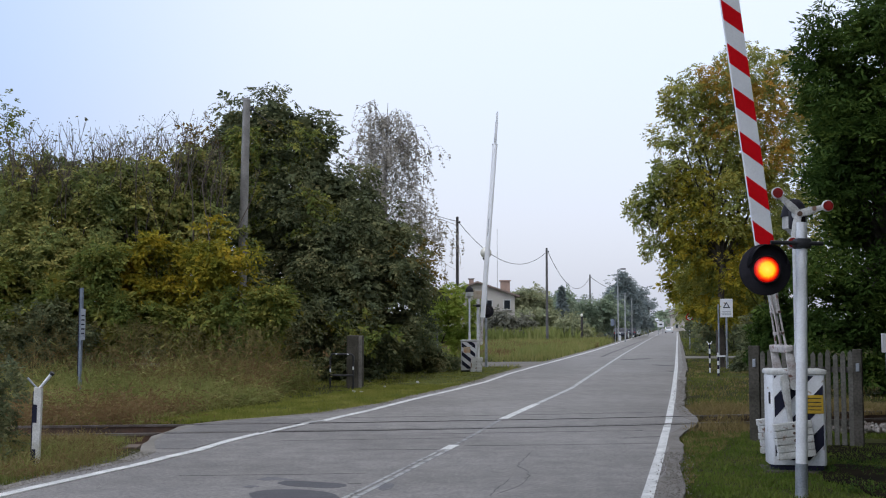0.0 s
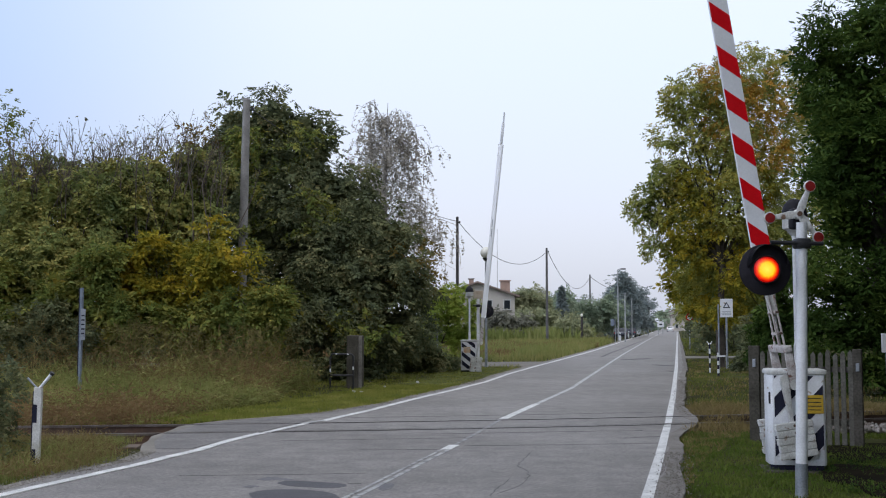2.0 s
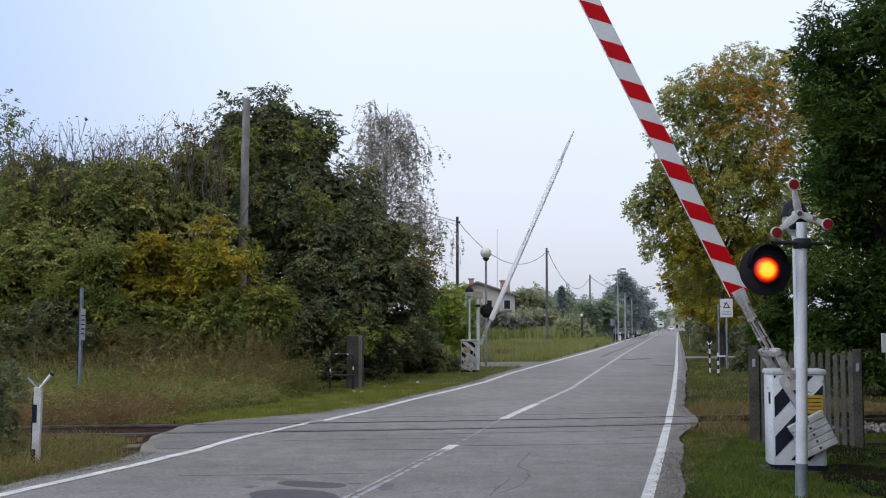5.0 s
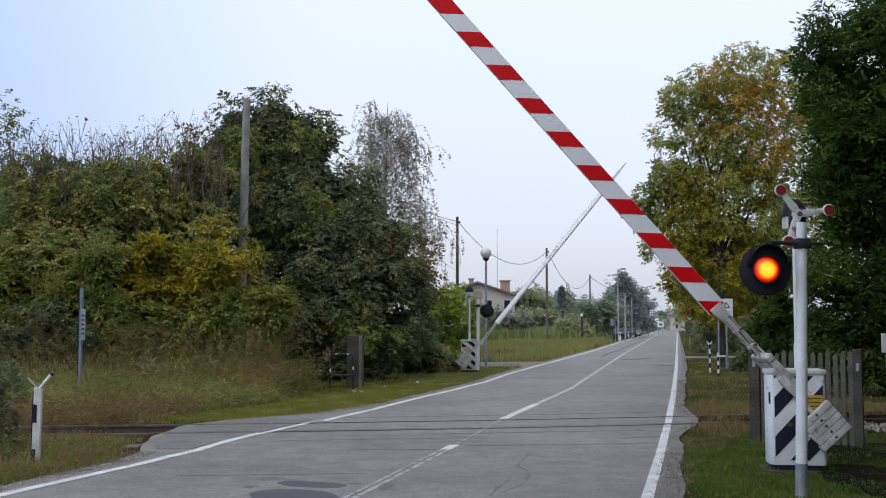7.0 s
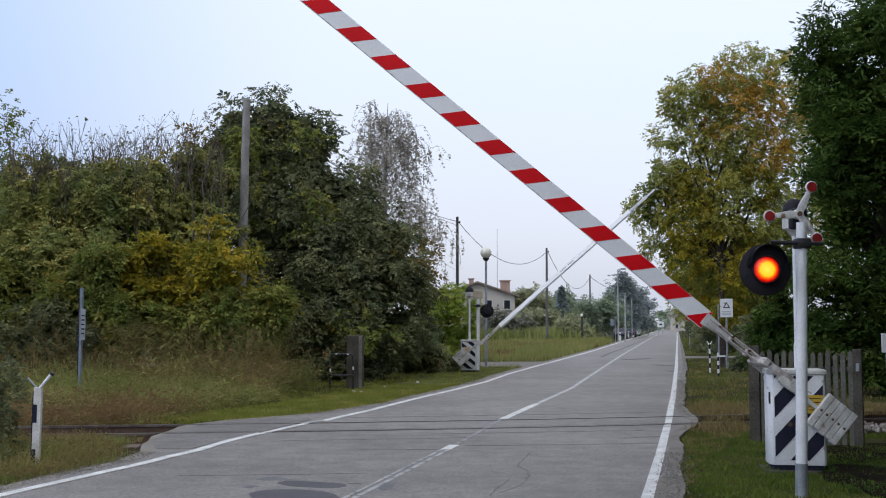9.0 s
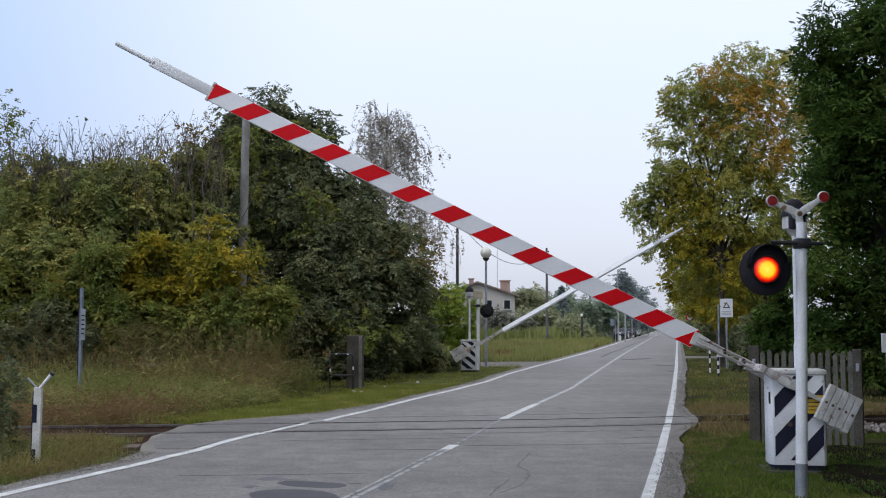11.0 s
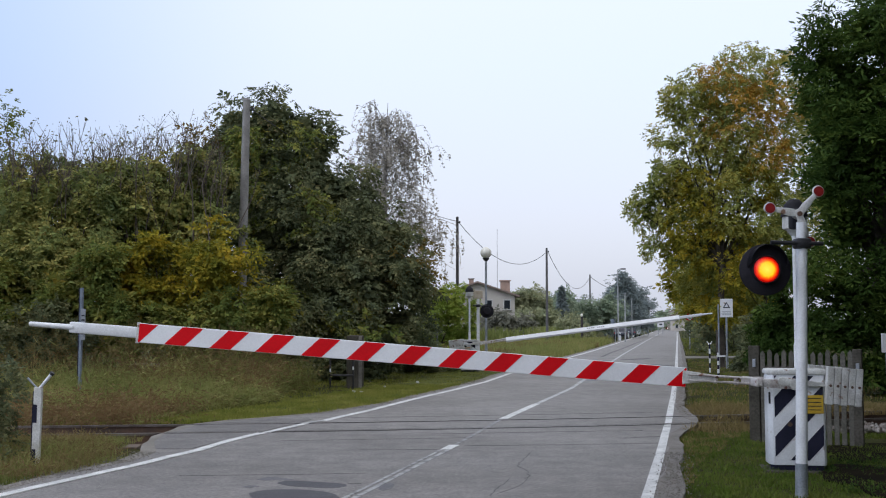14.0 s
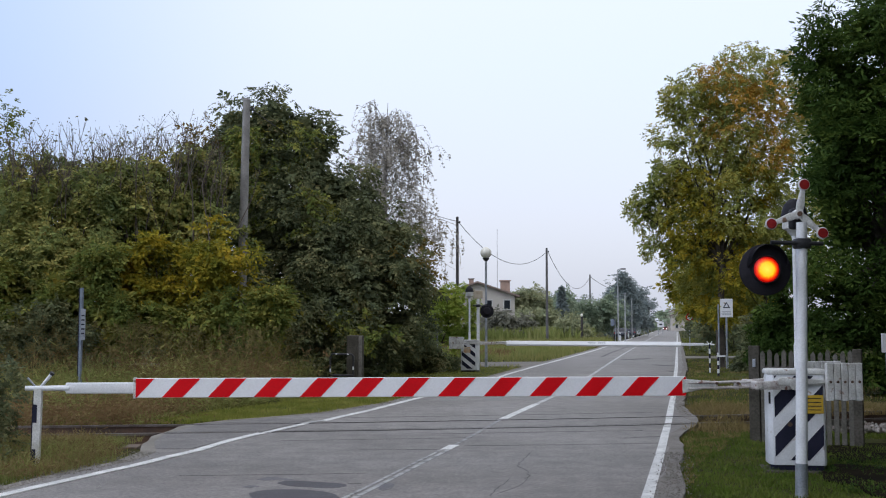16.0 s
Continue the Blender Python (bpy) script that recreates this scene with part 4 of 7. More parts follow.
def build_rest_post(m, near):
    lab = "leaning white and dark blue boom rest with forked top" if near else "thin black and white banded boom rest post"
    s = thing("boom_rest", m, lab, "boom rest post", "boom rests")
    if near:
        part("post", prism(bmesh.new(), [(-0.048, -0.03), (0.048, -0.03), (0.048, 0.03), (-0.048, 0.03)], -0.2, 0.95, "z", 0.006), WHITE_OLD, s)
        for z0, z1 in ((0.02, 0.20), (0.52, 0.74)):
            part("blue_band", box(bmesh.new(), (-0.024, -0.031, (z0 + z1) / 2), (0.05, 0.006, z1 - z0)), BLACK, s, "dark blue painted band")
        part("blue_side", box(bmesh.new(), (-0.056, 0, 0.44), (0.012, 0.05, 0.92), 0.003), BLACK, s, "dark blue side face")
        for a, b in (((-0.02, 0, 0.94), (-0.14, 0, 1.06)), ((0.0, 0, 0.92), (0.15, 0, 1.11))):
            part("fork_arm", rod(bmesh.new(), a, b, 0.012 if b[0] < 0 else 0.018, 0.014 if b[0] < 0 else 0.022, 12), WHITE if b[0] > 0 else GALV, s, smooth=40)
        part("black_cap", rod(bmesh.new(), (0.146, 0, 1.105), (0.166, 0, 1.13), 0.029, None, 12), DARK, s, smooth=40)
    else:
        for i in range(6):
            part("band", rod(bmesh.new(), (0, 0, i * 0.175 - 0.03), (0, 0, i * 0.175 + 0.145), 0.032, None, 10), BLACK if i % 2 else WHITE, s, smooth=40)
        for sx in (-1, 1):
            part("fork_arm", rod(bmesh.new(), (0, 0, 0.98), (sx * 0.09, 0, 1.12), 0.022, None, 8), WHITE, s, smooth=40)
    return s


# ---- plants ----
def leaf_mesh(name, centres, size, material, rng, droop=0.0, long=1.6, flat=0.5, normals=None):
    """One mesh of folded leaves at the given centres; their faces turn roughly along the normals given."""
    k = len(centres)
    n = rng.normal(size=(k, 3)) * 0.55
    n[:, 2] += 0.25
    n = n + (normals if normals is not None else np.array([0, -0.2, 0.6]))
    n /= np.linalg.norm(n, axis=1)[:, None] + 1e-9
    d = rng.normal(size=(k, 3))
    d[:, 2] = d[:, 2] * (1 - flat) - droop
    d -= n * np.sum(d * n, 1)[:, None]
    d /= np.linalg.norm(d, axis=1)[:, None] + 1e-9
    s = np.cross(d, n)
    a = (size * rng.lognormal(0, 0.32, k))[:, None]
    w, h = a * 0.5, a * 0.5 * long
    V = np.stack([centres - d * h, centres + s * w - d * h * 0.1 + n * w * 0.25, centres + d * h, centres - s * w - d * h * 0.1 + n * w * 0.25], 1)
    F = np.array([(0, 1, 2), (0, 2, 3)])[None] + (np.arange(k) * 4)[:, None, None]
    return raw_mesh(name, V.reshape(-1, 3), F.reshape(-1, 3), material)


def lattice_noise(P, seed):
    """Smooth noise from 0 to 1 at an array of places, one cell a metre."""
    q = np.floor(P).astype(np.int64)
    f = P - q
    f = f * f * (3 - 2 * f)
    out = np.zeros(len(P))
    for c in range(8):
        o = np.array([c & 1, c >> 1 & 1, c >> 2 & 1])
        k = (q + o) & 0xFFFF
        h = (k[:, 0] * 73856093 ^ k[:, 1] * 19349663 ^ k[:, 2] * 83492791 ^ seed * 2654435) & 0x7FFFFFFF
        h = (h ^ h >> 13) * 1274126177 & 0x7FFFFFFF
        h = (h ^ h >> 16) & 0xFFFF
        out += h / 65535.0 * np.prod(np.where(o, f, 1 - f), axis=1)
    return out


def shoot_mesh(name, centres, normals, size, material, rng, long=1.6, droop=0.2, per=7, upright=0.0, reach=2.1, width=0.62):
    """One mesh of leafy shoots: each a short twig with leaves set along both of its sides, every leaf its own piece."""
    k = len(centres)
    N = normals / (np.linalg.norm(normals, axis=1)[:, None] + 1e-9)
    e = N * np.array([0.8, 0.8, 0.25]) + rng.normal(size=(k, 3)) * np.array([0.55, 0.55, 0.3])
    e[:, 2] += upright - droop
    e /= np.linalg.norm(e, axis=1)[:, None] + 1e-9
    n = N * 0.45 + np.array([0, 0, 0.55 * (1 - min(1, upright))]) + rng.normal(size=(k, 3)) * 0.35
    n -= e * np.sum(e * n, 1)[:, None]
    n /= np.linalg.norm(n, axis=1)[:, None] + 1e-9
    s = np.cross(e, n)
    a = size * rng.lognormal(0, 0.2, k)
    V = []
    for j in range(per):
        t = (j + 0.4) / per + rng.normal(size=k) * 0.05
        side = 1.0 if j % 2 else -1.0
        if j == per - 1:
            side = 0.0
        base = centres + e * (t * a * long * reach)[:, None]
        base[:, 2] -= t * t * a * long * reach * droop * 0.6
        d = e * 0.62 + s * (side * rng.uniform(0.6, 1.1, k))[:, None] + n * (rng.normal(size=k) * 0.25)[:, None]
        d[:, 2] -= droop * rng.uniform(0.2, 1.2, k)
        d /= np.linalg.norm(d, axis=1)[:, None] + 1e-9
        m = n + rng.normal(size=(k, 3)) * 0.4
        m -= d * np.sum(d * m, 1)[:, None]
        m /= np.linalg.norm(m, axis=1)[:, None] + 1e-9
        w = np.cross(d, m)
        h = (a * long * rng.uniform(0.7, 1.2, k))[:, None]
        g = (a * width * 0.5 * rng.uniform(0.8, 1.2, k))[:, None]
        V += [base, base + d * h * 0.45 + w * g + m * g * 0.3, base + d * h, base + d * h * 0.45 - w * g + m * g * 0.3]
    V = np.stack(V, 1)
    F = np.array([q for j in range(per) for q in ((4 * j, 4 * j + 1, 4 * j + 2), (4 * j, 4 * j + 2, 4 * j + 3))])[None] + (np.arange(k) * 4 * per)[:, None, None]
    return raw_mesh(name, V.reshape(-1, 3), F.reshape(-1, 3), material)


def crown_points(blobs, k, rng, grain=0.9, gap=0.5, fill=0.2, warp=0.5):
    """Places and facings for shoots: the outer shell of uneven masses (x, y, z, rx, ry, rz), bent and broken up by noise
    into boughs and dark hollows, with some leaves in the shade within."""
    b = np.array(blobs, float)
    area = b[:, 3] * b[:, 5]
    seed = int(rng.integers(1000))
    n = 6 * k
    i = rng.choice(len(b), n, p=area / area.sum())
    u = rng.normal(size=(n, 3))
    u /= np.linalg.norm(u, axis=1)[:, None]
    r = 1.06 - 0.42 * rng.uniform(0, 1, n) ** 1.5
    core = rng.uniform(0, 1, n) < fill
    r = np.where(core, rng.uniform(0.2, 0.8, n), r)
    P = b[i, :3] + u * r[:, None] * b[i, 3:6]
    bend = np.stack([lattice_noise(P / grain + 11 * j, seed + j) for j in range(3)], 1) - 0.5
    P = P + bend * 2 * warp * grain * np.array([1, 1, 0.8])
    dens = 0.58 * lattice_noise(P / grain + 5, seed + 7) + 0.42 * lattice_noise(P / (grain * 0.4), seed + 9)
    keep = (dens > gap) | (core & (rng.uniform(0, 1, n) < 0.6))
    deep = np.full(n, 9.0)
    for c in b:
        deep = np.minimum(deep, np.linalg.norm((P - c[:3]) / c[3:6], axis=1))
    keep &= (deep > 0.72) | (rng.uniform(0, 1, n) < 0.2)
    keep &= P[:, 2] > 0.05
    P, u = P[keep][:k], u[keep][:k]
    return P, u + np.array([0, 0, 0.35])


def limbs(bm, start, ends, r0, rng, kids=3):
    """Trunk from start up to a fork, limbs to the ends, and side shoots."""
    start = Vector(start)
    for e in ends:
        e = Vector(e)
        pts = [start.lerp(e, t) + Vector((rng.normal(), rng.normal(), rng.normal())) * 0.12 * (e - start).length * t * (1 - t) for t in (0, 0.25, 0.5, 0.75, 1)]
        tube(bm, pts, [r0, r0 * 0.75, r0 * 0.5, r0 * 0.3, r0 * 0.1], 7)
        for q in range(kids):
            p = pts[1 + q % 3]
            f = p + Vector((rng.normal(), rng.normal(), abs(rng.normal()) * 0.7)) * 0.11 * (e - start).length
            tube(bm, [p, p.lerp(f, 0.5) + Vector((0, 0, 0.1)), f], [r0 * 0.35, r0 * 0.2, r0 * 0.05], 5)
    return bm


def build_tree(name, base, trunk_r, blobs, k, size, material, label, seed, category="tree", fork=0.35, grain=0.9, bark=None, droop=0.25, gap=0.47, fill=0.12, long=1.6, width=0.85, core=1.0, inner=0.20, group="", extra=()):
    rng = np.random.default_rng(seed)
    t = thing(name, pose(*base), label, category, group)
    b = np.array(blobs, float)
    b[:, :3] -= np.array(base)
    bm = bmesh.new()
    top = max(q[2] for q in b)
    fk = Vector((rng.normal() * 0.1, rng.normal() * 0.1, top * fork))
    if trunk_r > 0:
        tube(bm, [(0, 0, -0.3), (0.02, 0, fk.z * 0.5), fk], [trunk_r * 1.25, trunk_r, trunk_r * 0.85], 10)
        limbs(bm, fk, [tuple(q[:3] + np.array((0, 0, q[5] * 0.15))) for q in b], trunk_r * 0.6, rng)
        part("trunk", bm, bark or BARK, t, "", 60)
    for nm, bl, kk, ma, la in (("crown", blobs, k, material, ""),) + tuple(extra):
        bb = np.array(bl, float)
        bb[:, :3] -= np.array(base)
        P, N = crown_points(bb, kk // 16, rng, grain, gap, fill)
        ob = new(nm, shoot_mesh(nm, P, N, size * 1.25, ma, rng, long, droop, width=width))
        ob.parent = t
        tagged(ob, la, kind="stuff")
    if core:
        # the packed foliage in the shade within
        leaf = min(inner, 0.18 * float(np.median(b[:, 3])))
        cnt = (core * 24 * (b[:, 3] / leaf) ** 2).astype(int) + 4
        i = np.repeat(np.arange(len(b)), cnt)
        u = rng.normal(size=(len(i), 3))
        u /= np.linalg.norm(u, axis=1)[:, None]
        P = b[i, :3] + u * rng.uniform(0.15, 0.64, (len(i), 1)) * b[i, 3:6]
        P = P[P[:, 2] > leaf * 0.6]
        ob = new("inner_crown", leaf_mesh("inner_crown", P, leaf * 0.8, material, rng, 0.2, 1.3))
        ob.parent = t
        tagged(ob, kind="stuff")
    return t


def build_twigs(name, label, roots, k, h, seed, spread=0.25, r=0.014, category="shrub", leaves=0, leaf_material=None):
    """A thicket of thin bare shoots."""
    rng = np.random.default_rng(seed)
    t = thing(name, pose(*roots[0][:3]), label, category)
    bm = bmesh.new()
    tips = []
    for i in range(k):
        x, y, z, sx, sy = roots[rng.integers(len(roots))]
        p = Vector((x + rng.normal() * sx, y + rng.normal() * sy, z)) - Vector(roots[0][:3])
        g = rng.uniform(0.55, 1.0) * h
        q = p + Vector((rng.normal() * spread * g, rng.normal() * spread * g, g))
        m = p.lerp(q, 0.5) + Vector((rng.normal(), rng.normal(), 0)) * 0.06 * g
        tube(bm, [p, m, q], [r, r * 0.7, r * 0.25], 4)
        for _ in range(6):
            a = m.lerp(q, rng.uniform(0, 0.9))
            b = a + Vector((rng.normal() * 0.12, rng.normal() * 0.12, rng.uniform(0.12, 0.34))) * g * 0.55
            tube(bm, [a, b], [r * 0.5, r * 0.15], 3)
            tips.append(b)
    part("shoot", bm, TWIG, t, "thin bare shoots")
    lo = np.array([tuple(q) for q in tips])
    cut = roots[0][2] + 0.45 * h - roots[0][2]
    P = np.repeat(lo, np.where(lo[:, 2] < cut, 9, 2), 0)
    P = P + rng.normal(size=P.shape) * 0.07
    o = new("crown", leaf_mesh("crown", P, 0.050, LEAF_BROWN, rng))
    o.parent = t
    tagged(o, "sparse small brownish leaves", kind="stuff")
    return t


def blades(name, pts, hgt, width, material, label, category, seed, lean=0.35, heads=None):
    """Grass: narrow bent blades, each one its own piece."""
    rng = np.random.default_rng(seed)
    P = np.asarray(pts, float)
    k = len(P)
    a = rng.uniform(0, 2 * np.pi, k)
    d = np.stack([np.cos(a), np.sin(a), np.zeros(k)], 1)
    h = (hgt * rng.uniform(0.5, 1.15, k))[:, None] if np.isscalar(hgt) else (hgt * rng.uniform(0.6, 1.1, k))[:, None]
    up = np.array([[0, 0, 1.0]])
    w = (width * rng.uniform(0.6, 1.3, k))[:, None]
    b = rng.uniform(0, 2 * np.pi, k)
    g = np.stack([np.cos(b), np.sin(b), np.zeros(k)], 1) * (lean * np.abs(rng.normal(size=k)))[:, None] * h
    V = np.stack([P - d * w, P + d * w, P + up * h * 0.6 + g * 0.4 + d * w * 0.7, P + up * h * 0.6 + g * 0.4 - d * w * 0.7, P + up * h + g], 1)
    F = np.array([(0, 1, 2), (0, 2, 3), (3, 2, 4)])[None] + (np.arange(k) * 5)[:, None, None]
    ob = new(name, raw_mesh(name, V.reshape(-1, 3), F.reshape(-1, 3), material))
    tagged(ob, label, category, "", "stuff")
    if heads:
        pick = rng.uniform(0, 1, k) < heads[0]
        tip = (P + up * h + g)[pick]
        c = np.repeat(tip, 6, 0) + rng.normal(size=(len(tip) * 6, 3)) * np.array([0.03, 0.03, 0.10])
        o2 = new(heads[1], leaf_mesh(heads[1], c, heads[2], SEED, rng, 0.2, 2.2))
        tagged(o2, heads[3], "weeds", "", "stuff")
    return ob


def scatter(k, x0, x1, y0, y1, rng, keep, tuft=0.0):
    P = np.stack([rng.uniform(x0, x1, k), rng.uniform(y0, y1, k), np.full(k, -0.06)], 1)
    if tuft:
        c = P[:max(1, k // 14)]
        P = np.repeat(c, 14, 0) + rng.normal(size=(len(c) * 14, 3)) * np.array([tuft, tuft, 0])
    return P[np.array([keep(x, y) for x, y, _ in P])]


def off_road(x, y, gap=0.1):
    return x < OUT_L(y) - gap or x > OUT_R(y) + gap


def off_track(x, y, gap=1.6):
    return abs(y - track(x)) > gap


def stalks(name, pts, hgt, leaf, material, label, category, seed, per=9, width=0.11, droop=0.35, upright=2.4):
    """Upright weeds: each a stalk with narrow arching leaves along it."""
    rng = np.random.default_rng(seed)
    P = np.asarray(pts, float)
    k = len(P)
    h = hgt * rng.uniform(0.65, 1.15, k)
    N = rng.normal(size=(k, 3)) * np.array([1, 1, 0.1])
    me = shoot_mesh(name, P, N, leaf, material, rng, 1.0, droop, per, upright, np.maximum(h, 0.05) / leaf, width)
    return tagged(new(name, me), label, category, "", "stuff"), P + np.stack([np.zeros(k), np.zeros(k), h], 1)


def build_grass():
    rng = np.random.default_rng(11)

    def access(x, y):
        return (45 < y < 51.5 and -14 < x < 5) or (56 < y < 63 and x > 12)

    def nodrive(x, y):
        return off_road(x, y, 0.16) and off_track(x, y, 1.5) and not access(x, y)

    def left_lawn(x, y):
        return off_track(x, y, 1.2) and not access(x, y) and OUT_L(y) - 5.5 < x < OUT_L(y) - 0.16

    def verge_gap(y, s):
        """Where the turf begins beyond the grit: a ragged line."""
        return 0.04 + 0.10 * noise.noise((y * 0.9, s, 2.2)) + 0.08 * noise.noise((y * 3.7, s, 5.1))
    P = scatter(66000, -10, 4, 18.6, 48, rng, left_lawn, 0.10)
    blades("verge_grass", P, 0.085, 0.009, LAWN, "short yellow-green verge grass beside the road", "grass", 1)
    P = scatter(60000, -6.5, 0.5, 19.6, 31, rng, lambda x, y: OUT_L(y) - 2.4 < x < OUT_L(y) - verge_gap(y, 1), 0.07)
    P[:, 2] = -0.03
    blades("verge_grass", P, 0.075, 0.007, LAWN, "short yellow-green grass on the verge by the track", "grass", 18)
    P = scatter(56000, -1, 24, 44, 110, rng, lambda x, y: nodrive(x, y) and OUT_L(y) - 9 < x < OUT_L(y), 0.2)
    blades("roadside_grass", P, np.clip(0.012 * P[:, 1] - 0.3, 0.22, 0.75), 0.018, WEED, "rough green grass bank beside the road", "grass", 2)
    P = scatter(78000, 2.2, 9.5, 9.5, 17.8, rng, lambda x, y: not access(x, y) and off_track(x, y, 1.5) and x > OUT_R(y) + verge_gap(y, 3) and noise.noise((x * 0.9, y * 0.9, 2)) > -0.55 + 0.25 * max(0, x - 4.3), 0.12)
    hh = 0.055 + 0.03 * np.array([noise.noise((x * 1.7, y * 1.7, 3)) for x, y, _ in P])
    blades("verge_grass", P, hh, 0.006, GRASS_DARK, "short lush green grass round the barrier machine", "grass", 3, 0.6)
    P = scatter(60000, 4.5, 19, 20.5, 60, rng, lambda x, y: nodrive(x, y) and OUT_R(y) < x < OUT_R(y) + 8, 0.12)
    blades("verge_grass", P, 0.085, 0.009, GRASS, "patchy green verge grass past the track", "grass", 4)
    P = scatter(30000, 4.5, 19, 20.5, 60, rng, lambda x, y: nodrive(x, y) and OUT_R(y) < x < OUT_R(y) + 8 and noise.noise((x * 0.5, y * 0.25, 7)) > 0.0, 0.15)
    blades("dry_grass", P, 0.10, 0.009, STRAW, "dry brown patches in the verge grass", "grass", 19, 0.6)
    P = scatter(34000, 3.7, 9.5, 14.9, 25.0, rng, lambda x, y: off_road(x, y, 0.1) and x > OUT_R(y) and (y > track(x) or x < 5.2) and (0.55 < abs(y - track(x)) < 3.9 - 1.9 * (y < track(x)) + 1.5 * noise.noise((x * 0.8, y * 0.8, 6))), 0.12)
    hh = 0.15 + 0.10 * np.array([noise.noise((x * 1.3, y * 1.3, 13)) for x, y, _ in P])
    blades("dry_grass", P, hh, 0.006, STRAW, "dry straw-coloured grass along the track", "grass", 5, 0.85)
    P = scatter(20000, 12, 42, 58, 150, rng, lambda x, y: nodrive(x, y) and OUT_R(y) < x < OUT_R(y) + 9, 0.25)
    blades("roadside_grass", P, 0.2, 0.028, GRASS, "green verge grass further along the road", "grass", 16)
    P = scatter(30000, 2.1, 6.2, 9.5, 17.6, rng, lambda x, y: OUT_R(y) - 0.03 + 0.12 * noise.noise((y * 3, 2, 1)) < x < OUT_R(y) + 0.22 + 0.75 * max(0, (y - 13) / 4) + 0.25 * noise.noise((y, 1, 1)), 0.05)
    blades("dry_grass", P, 0.06, 0.005, STRAW, "thin dry grass creeping over the gravel edge", "grass", 13, 0.9)
    # dark low weeds, added to deepen the shade on this ground
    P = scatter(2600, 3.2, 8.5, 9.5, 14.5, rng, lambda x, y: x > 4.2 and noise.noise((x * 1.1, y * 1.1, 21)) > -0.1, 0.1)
    stalks("shade_ivy", P, 0.09, 0.028, LEAF_DEEP, "dark creeping weeds added to deepen the trees' shade", "weeds", 20, 5, 0.7)

    # tall weeds on the left past the track
    def weed_side(x, y):
        return x < OUT_L(y) - 3.0 + 1.7 * min(1, max(0, (22.3 - y) / 3.2)) - 0.8 * min(1, max(0, (y - 25.5) / 2)) + 0.6 * noise.noise((x * 0.8, y * 0.8, 31)) and off_track(x, y, 1.25)

    def weed_height(P):
        d = np.array([OUT_L(y) for y in P[:, 1]]) - P[:, 0]
        up = np.clip(0.30 + 0.15 * (P[:, 1] - 20.0), 0.25, 1.45) * np.clip((d - 0.6) / 4.0, 0.3, 1)
        return up * (0.9 + 0.8 * np.array([noise.noise((x * 0.7, y * 0.7, 4)) + 0.4 * noise.noise((x * 2.2, y * 2.2, 8)) for x, y, _ in P]))
    P = scatter(36000, -22, 0.0, 18.2, 30.0, rng, weed_side, 0.16)
    blades("tall_weeds", P, np.maximum(weed_height(P) * 0.8, 0.1), 0.008, WEED, "tall dry grass and weeds past the track", "weeds", 6, 0.75, (0.03, "seed_heads", 0.018, "brown seed heads over the tall weeds"))
    P = scatter(15000, -17, 0.0, 19.2, 29.5, rng, weed_side, 0.22)
    stalks("leafy_weeds", P, np.maximum(weed_height(P), 0.15), 0.15, WEED, "leafy olive-green weeds among the tall grass", "weeds", 7, 8, 0.125, 0.45, 1.7)
    P = scatter(3600, -12, 0.0, 20.5, 29.5, rng, lambda x, y: weed_side(x, y) and x > OUT_L(y) - 6.5, 0.25)
    stalks("green_weeds", P, np.maximum(weed_height(P) * 0.9, 0.15), 0.12, DRY, "pale straw-green weeds near the road", "weeds", 21, 9, 0.10, 0.45, 1.7)
    P = scatter(3600, -17, -3.6, 25.0, 28.4, rng, lambda x, y: weed_side(x, y) and noise.noise((x * 0.45, y, 9)) > -0.22, 0.22)
    _, tips = stalks("brown_plumes", P, 1.30 + 0.55 * np.array([noise.noise((x * 0.5, y * 0.5, 17)) for x, y, _ in P]), 0.16, REDWEED, "tall reddish-brown weeds before the hedge", "weeds", 14, 7, 0.10)
    stalks("plume_heads", tips[::2], 0.34, 0.07, DRY, "feathery brown plumes over the weeds", "weeds", 15, 11, 0.22, 0.3, 2.0)
    P = scatter(4600, -11.5, -5.0, 18.4, 22.0, rng, lambda x, y: off_track(x, y, 1.25) and weed_side(x, y) and noise.noise((x * 0.6, y, 3)) > -0.3, 0.16)
    stalks("rusty_weeds", P, 0.66, 0.11, REDWEED, "low rusty-brown weeds along the track", "weeds", 22, 9, 0.16, 0.5, 1.2)
    # the near side of the track, round the boom rest
    P = scatter(22000, -9.5, -3.8, 10.5, 17.2, rng, lambda x, y: x < OUT_L(y) - verge_gap(y, 5) and y < track(x) - 1.25 and not (x > -4.6 and y > 14.5), 0.10)
    hh = np.clip(0.07 + 0.30 * (np.array([OUT_L(y) for y in P[:, 1]]) - P[:, 0]), 0.07, 0.40)
    hh = np.minimum(hh, np.clip(1.45 - 0.081 * P[:, 1], 0.07, 0.4))  # lower towards the track
    blades("tall_weeds", P, hh, 0.0045, WEED, "dry weeds round the boom rest", "weeds", 7, 0.9)
    P = scatter(8000, -8.2, -4.2, 12.0, 17.1, rng, lambda x, y: y < track(x) - 1.2 and x < OUT_L(y) - 0.30 - 0.25 * max(0, y - 14.2), 0.12)
    hh = np.clip(0.12 + 0.22 * (np.array([OUT_L(y) for y in P[:, 1]]) - P[:, 0]), 0.12, 0.42)
    hh = np.minimum(hh, np.clip(1.585 - 0.083 * P[:, 1], 0.10, 0.42))
    stalks("straw_tufts", P, hh, 0.085, STRAW, "brownish dry grass tufts beside the rails", "grass", 8, 8, 0.10, 0.5, 1.3)
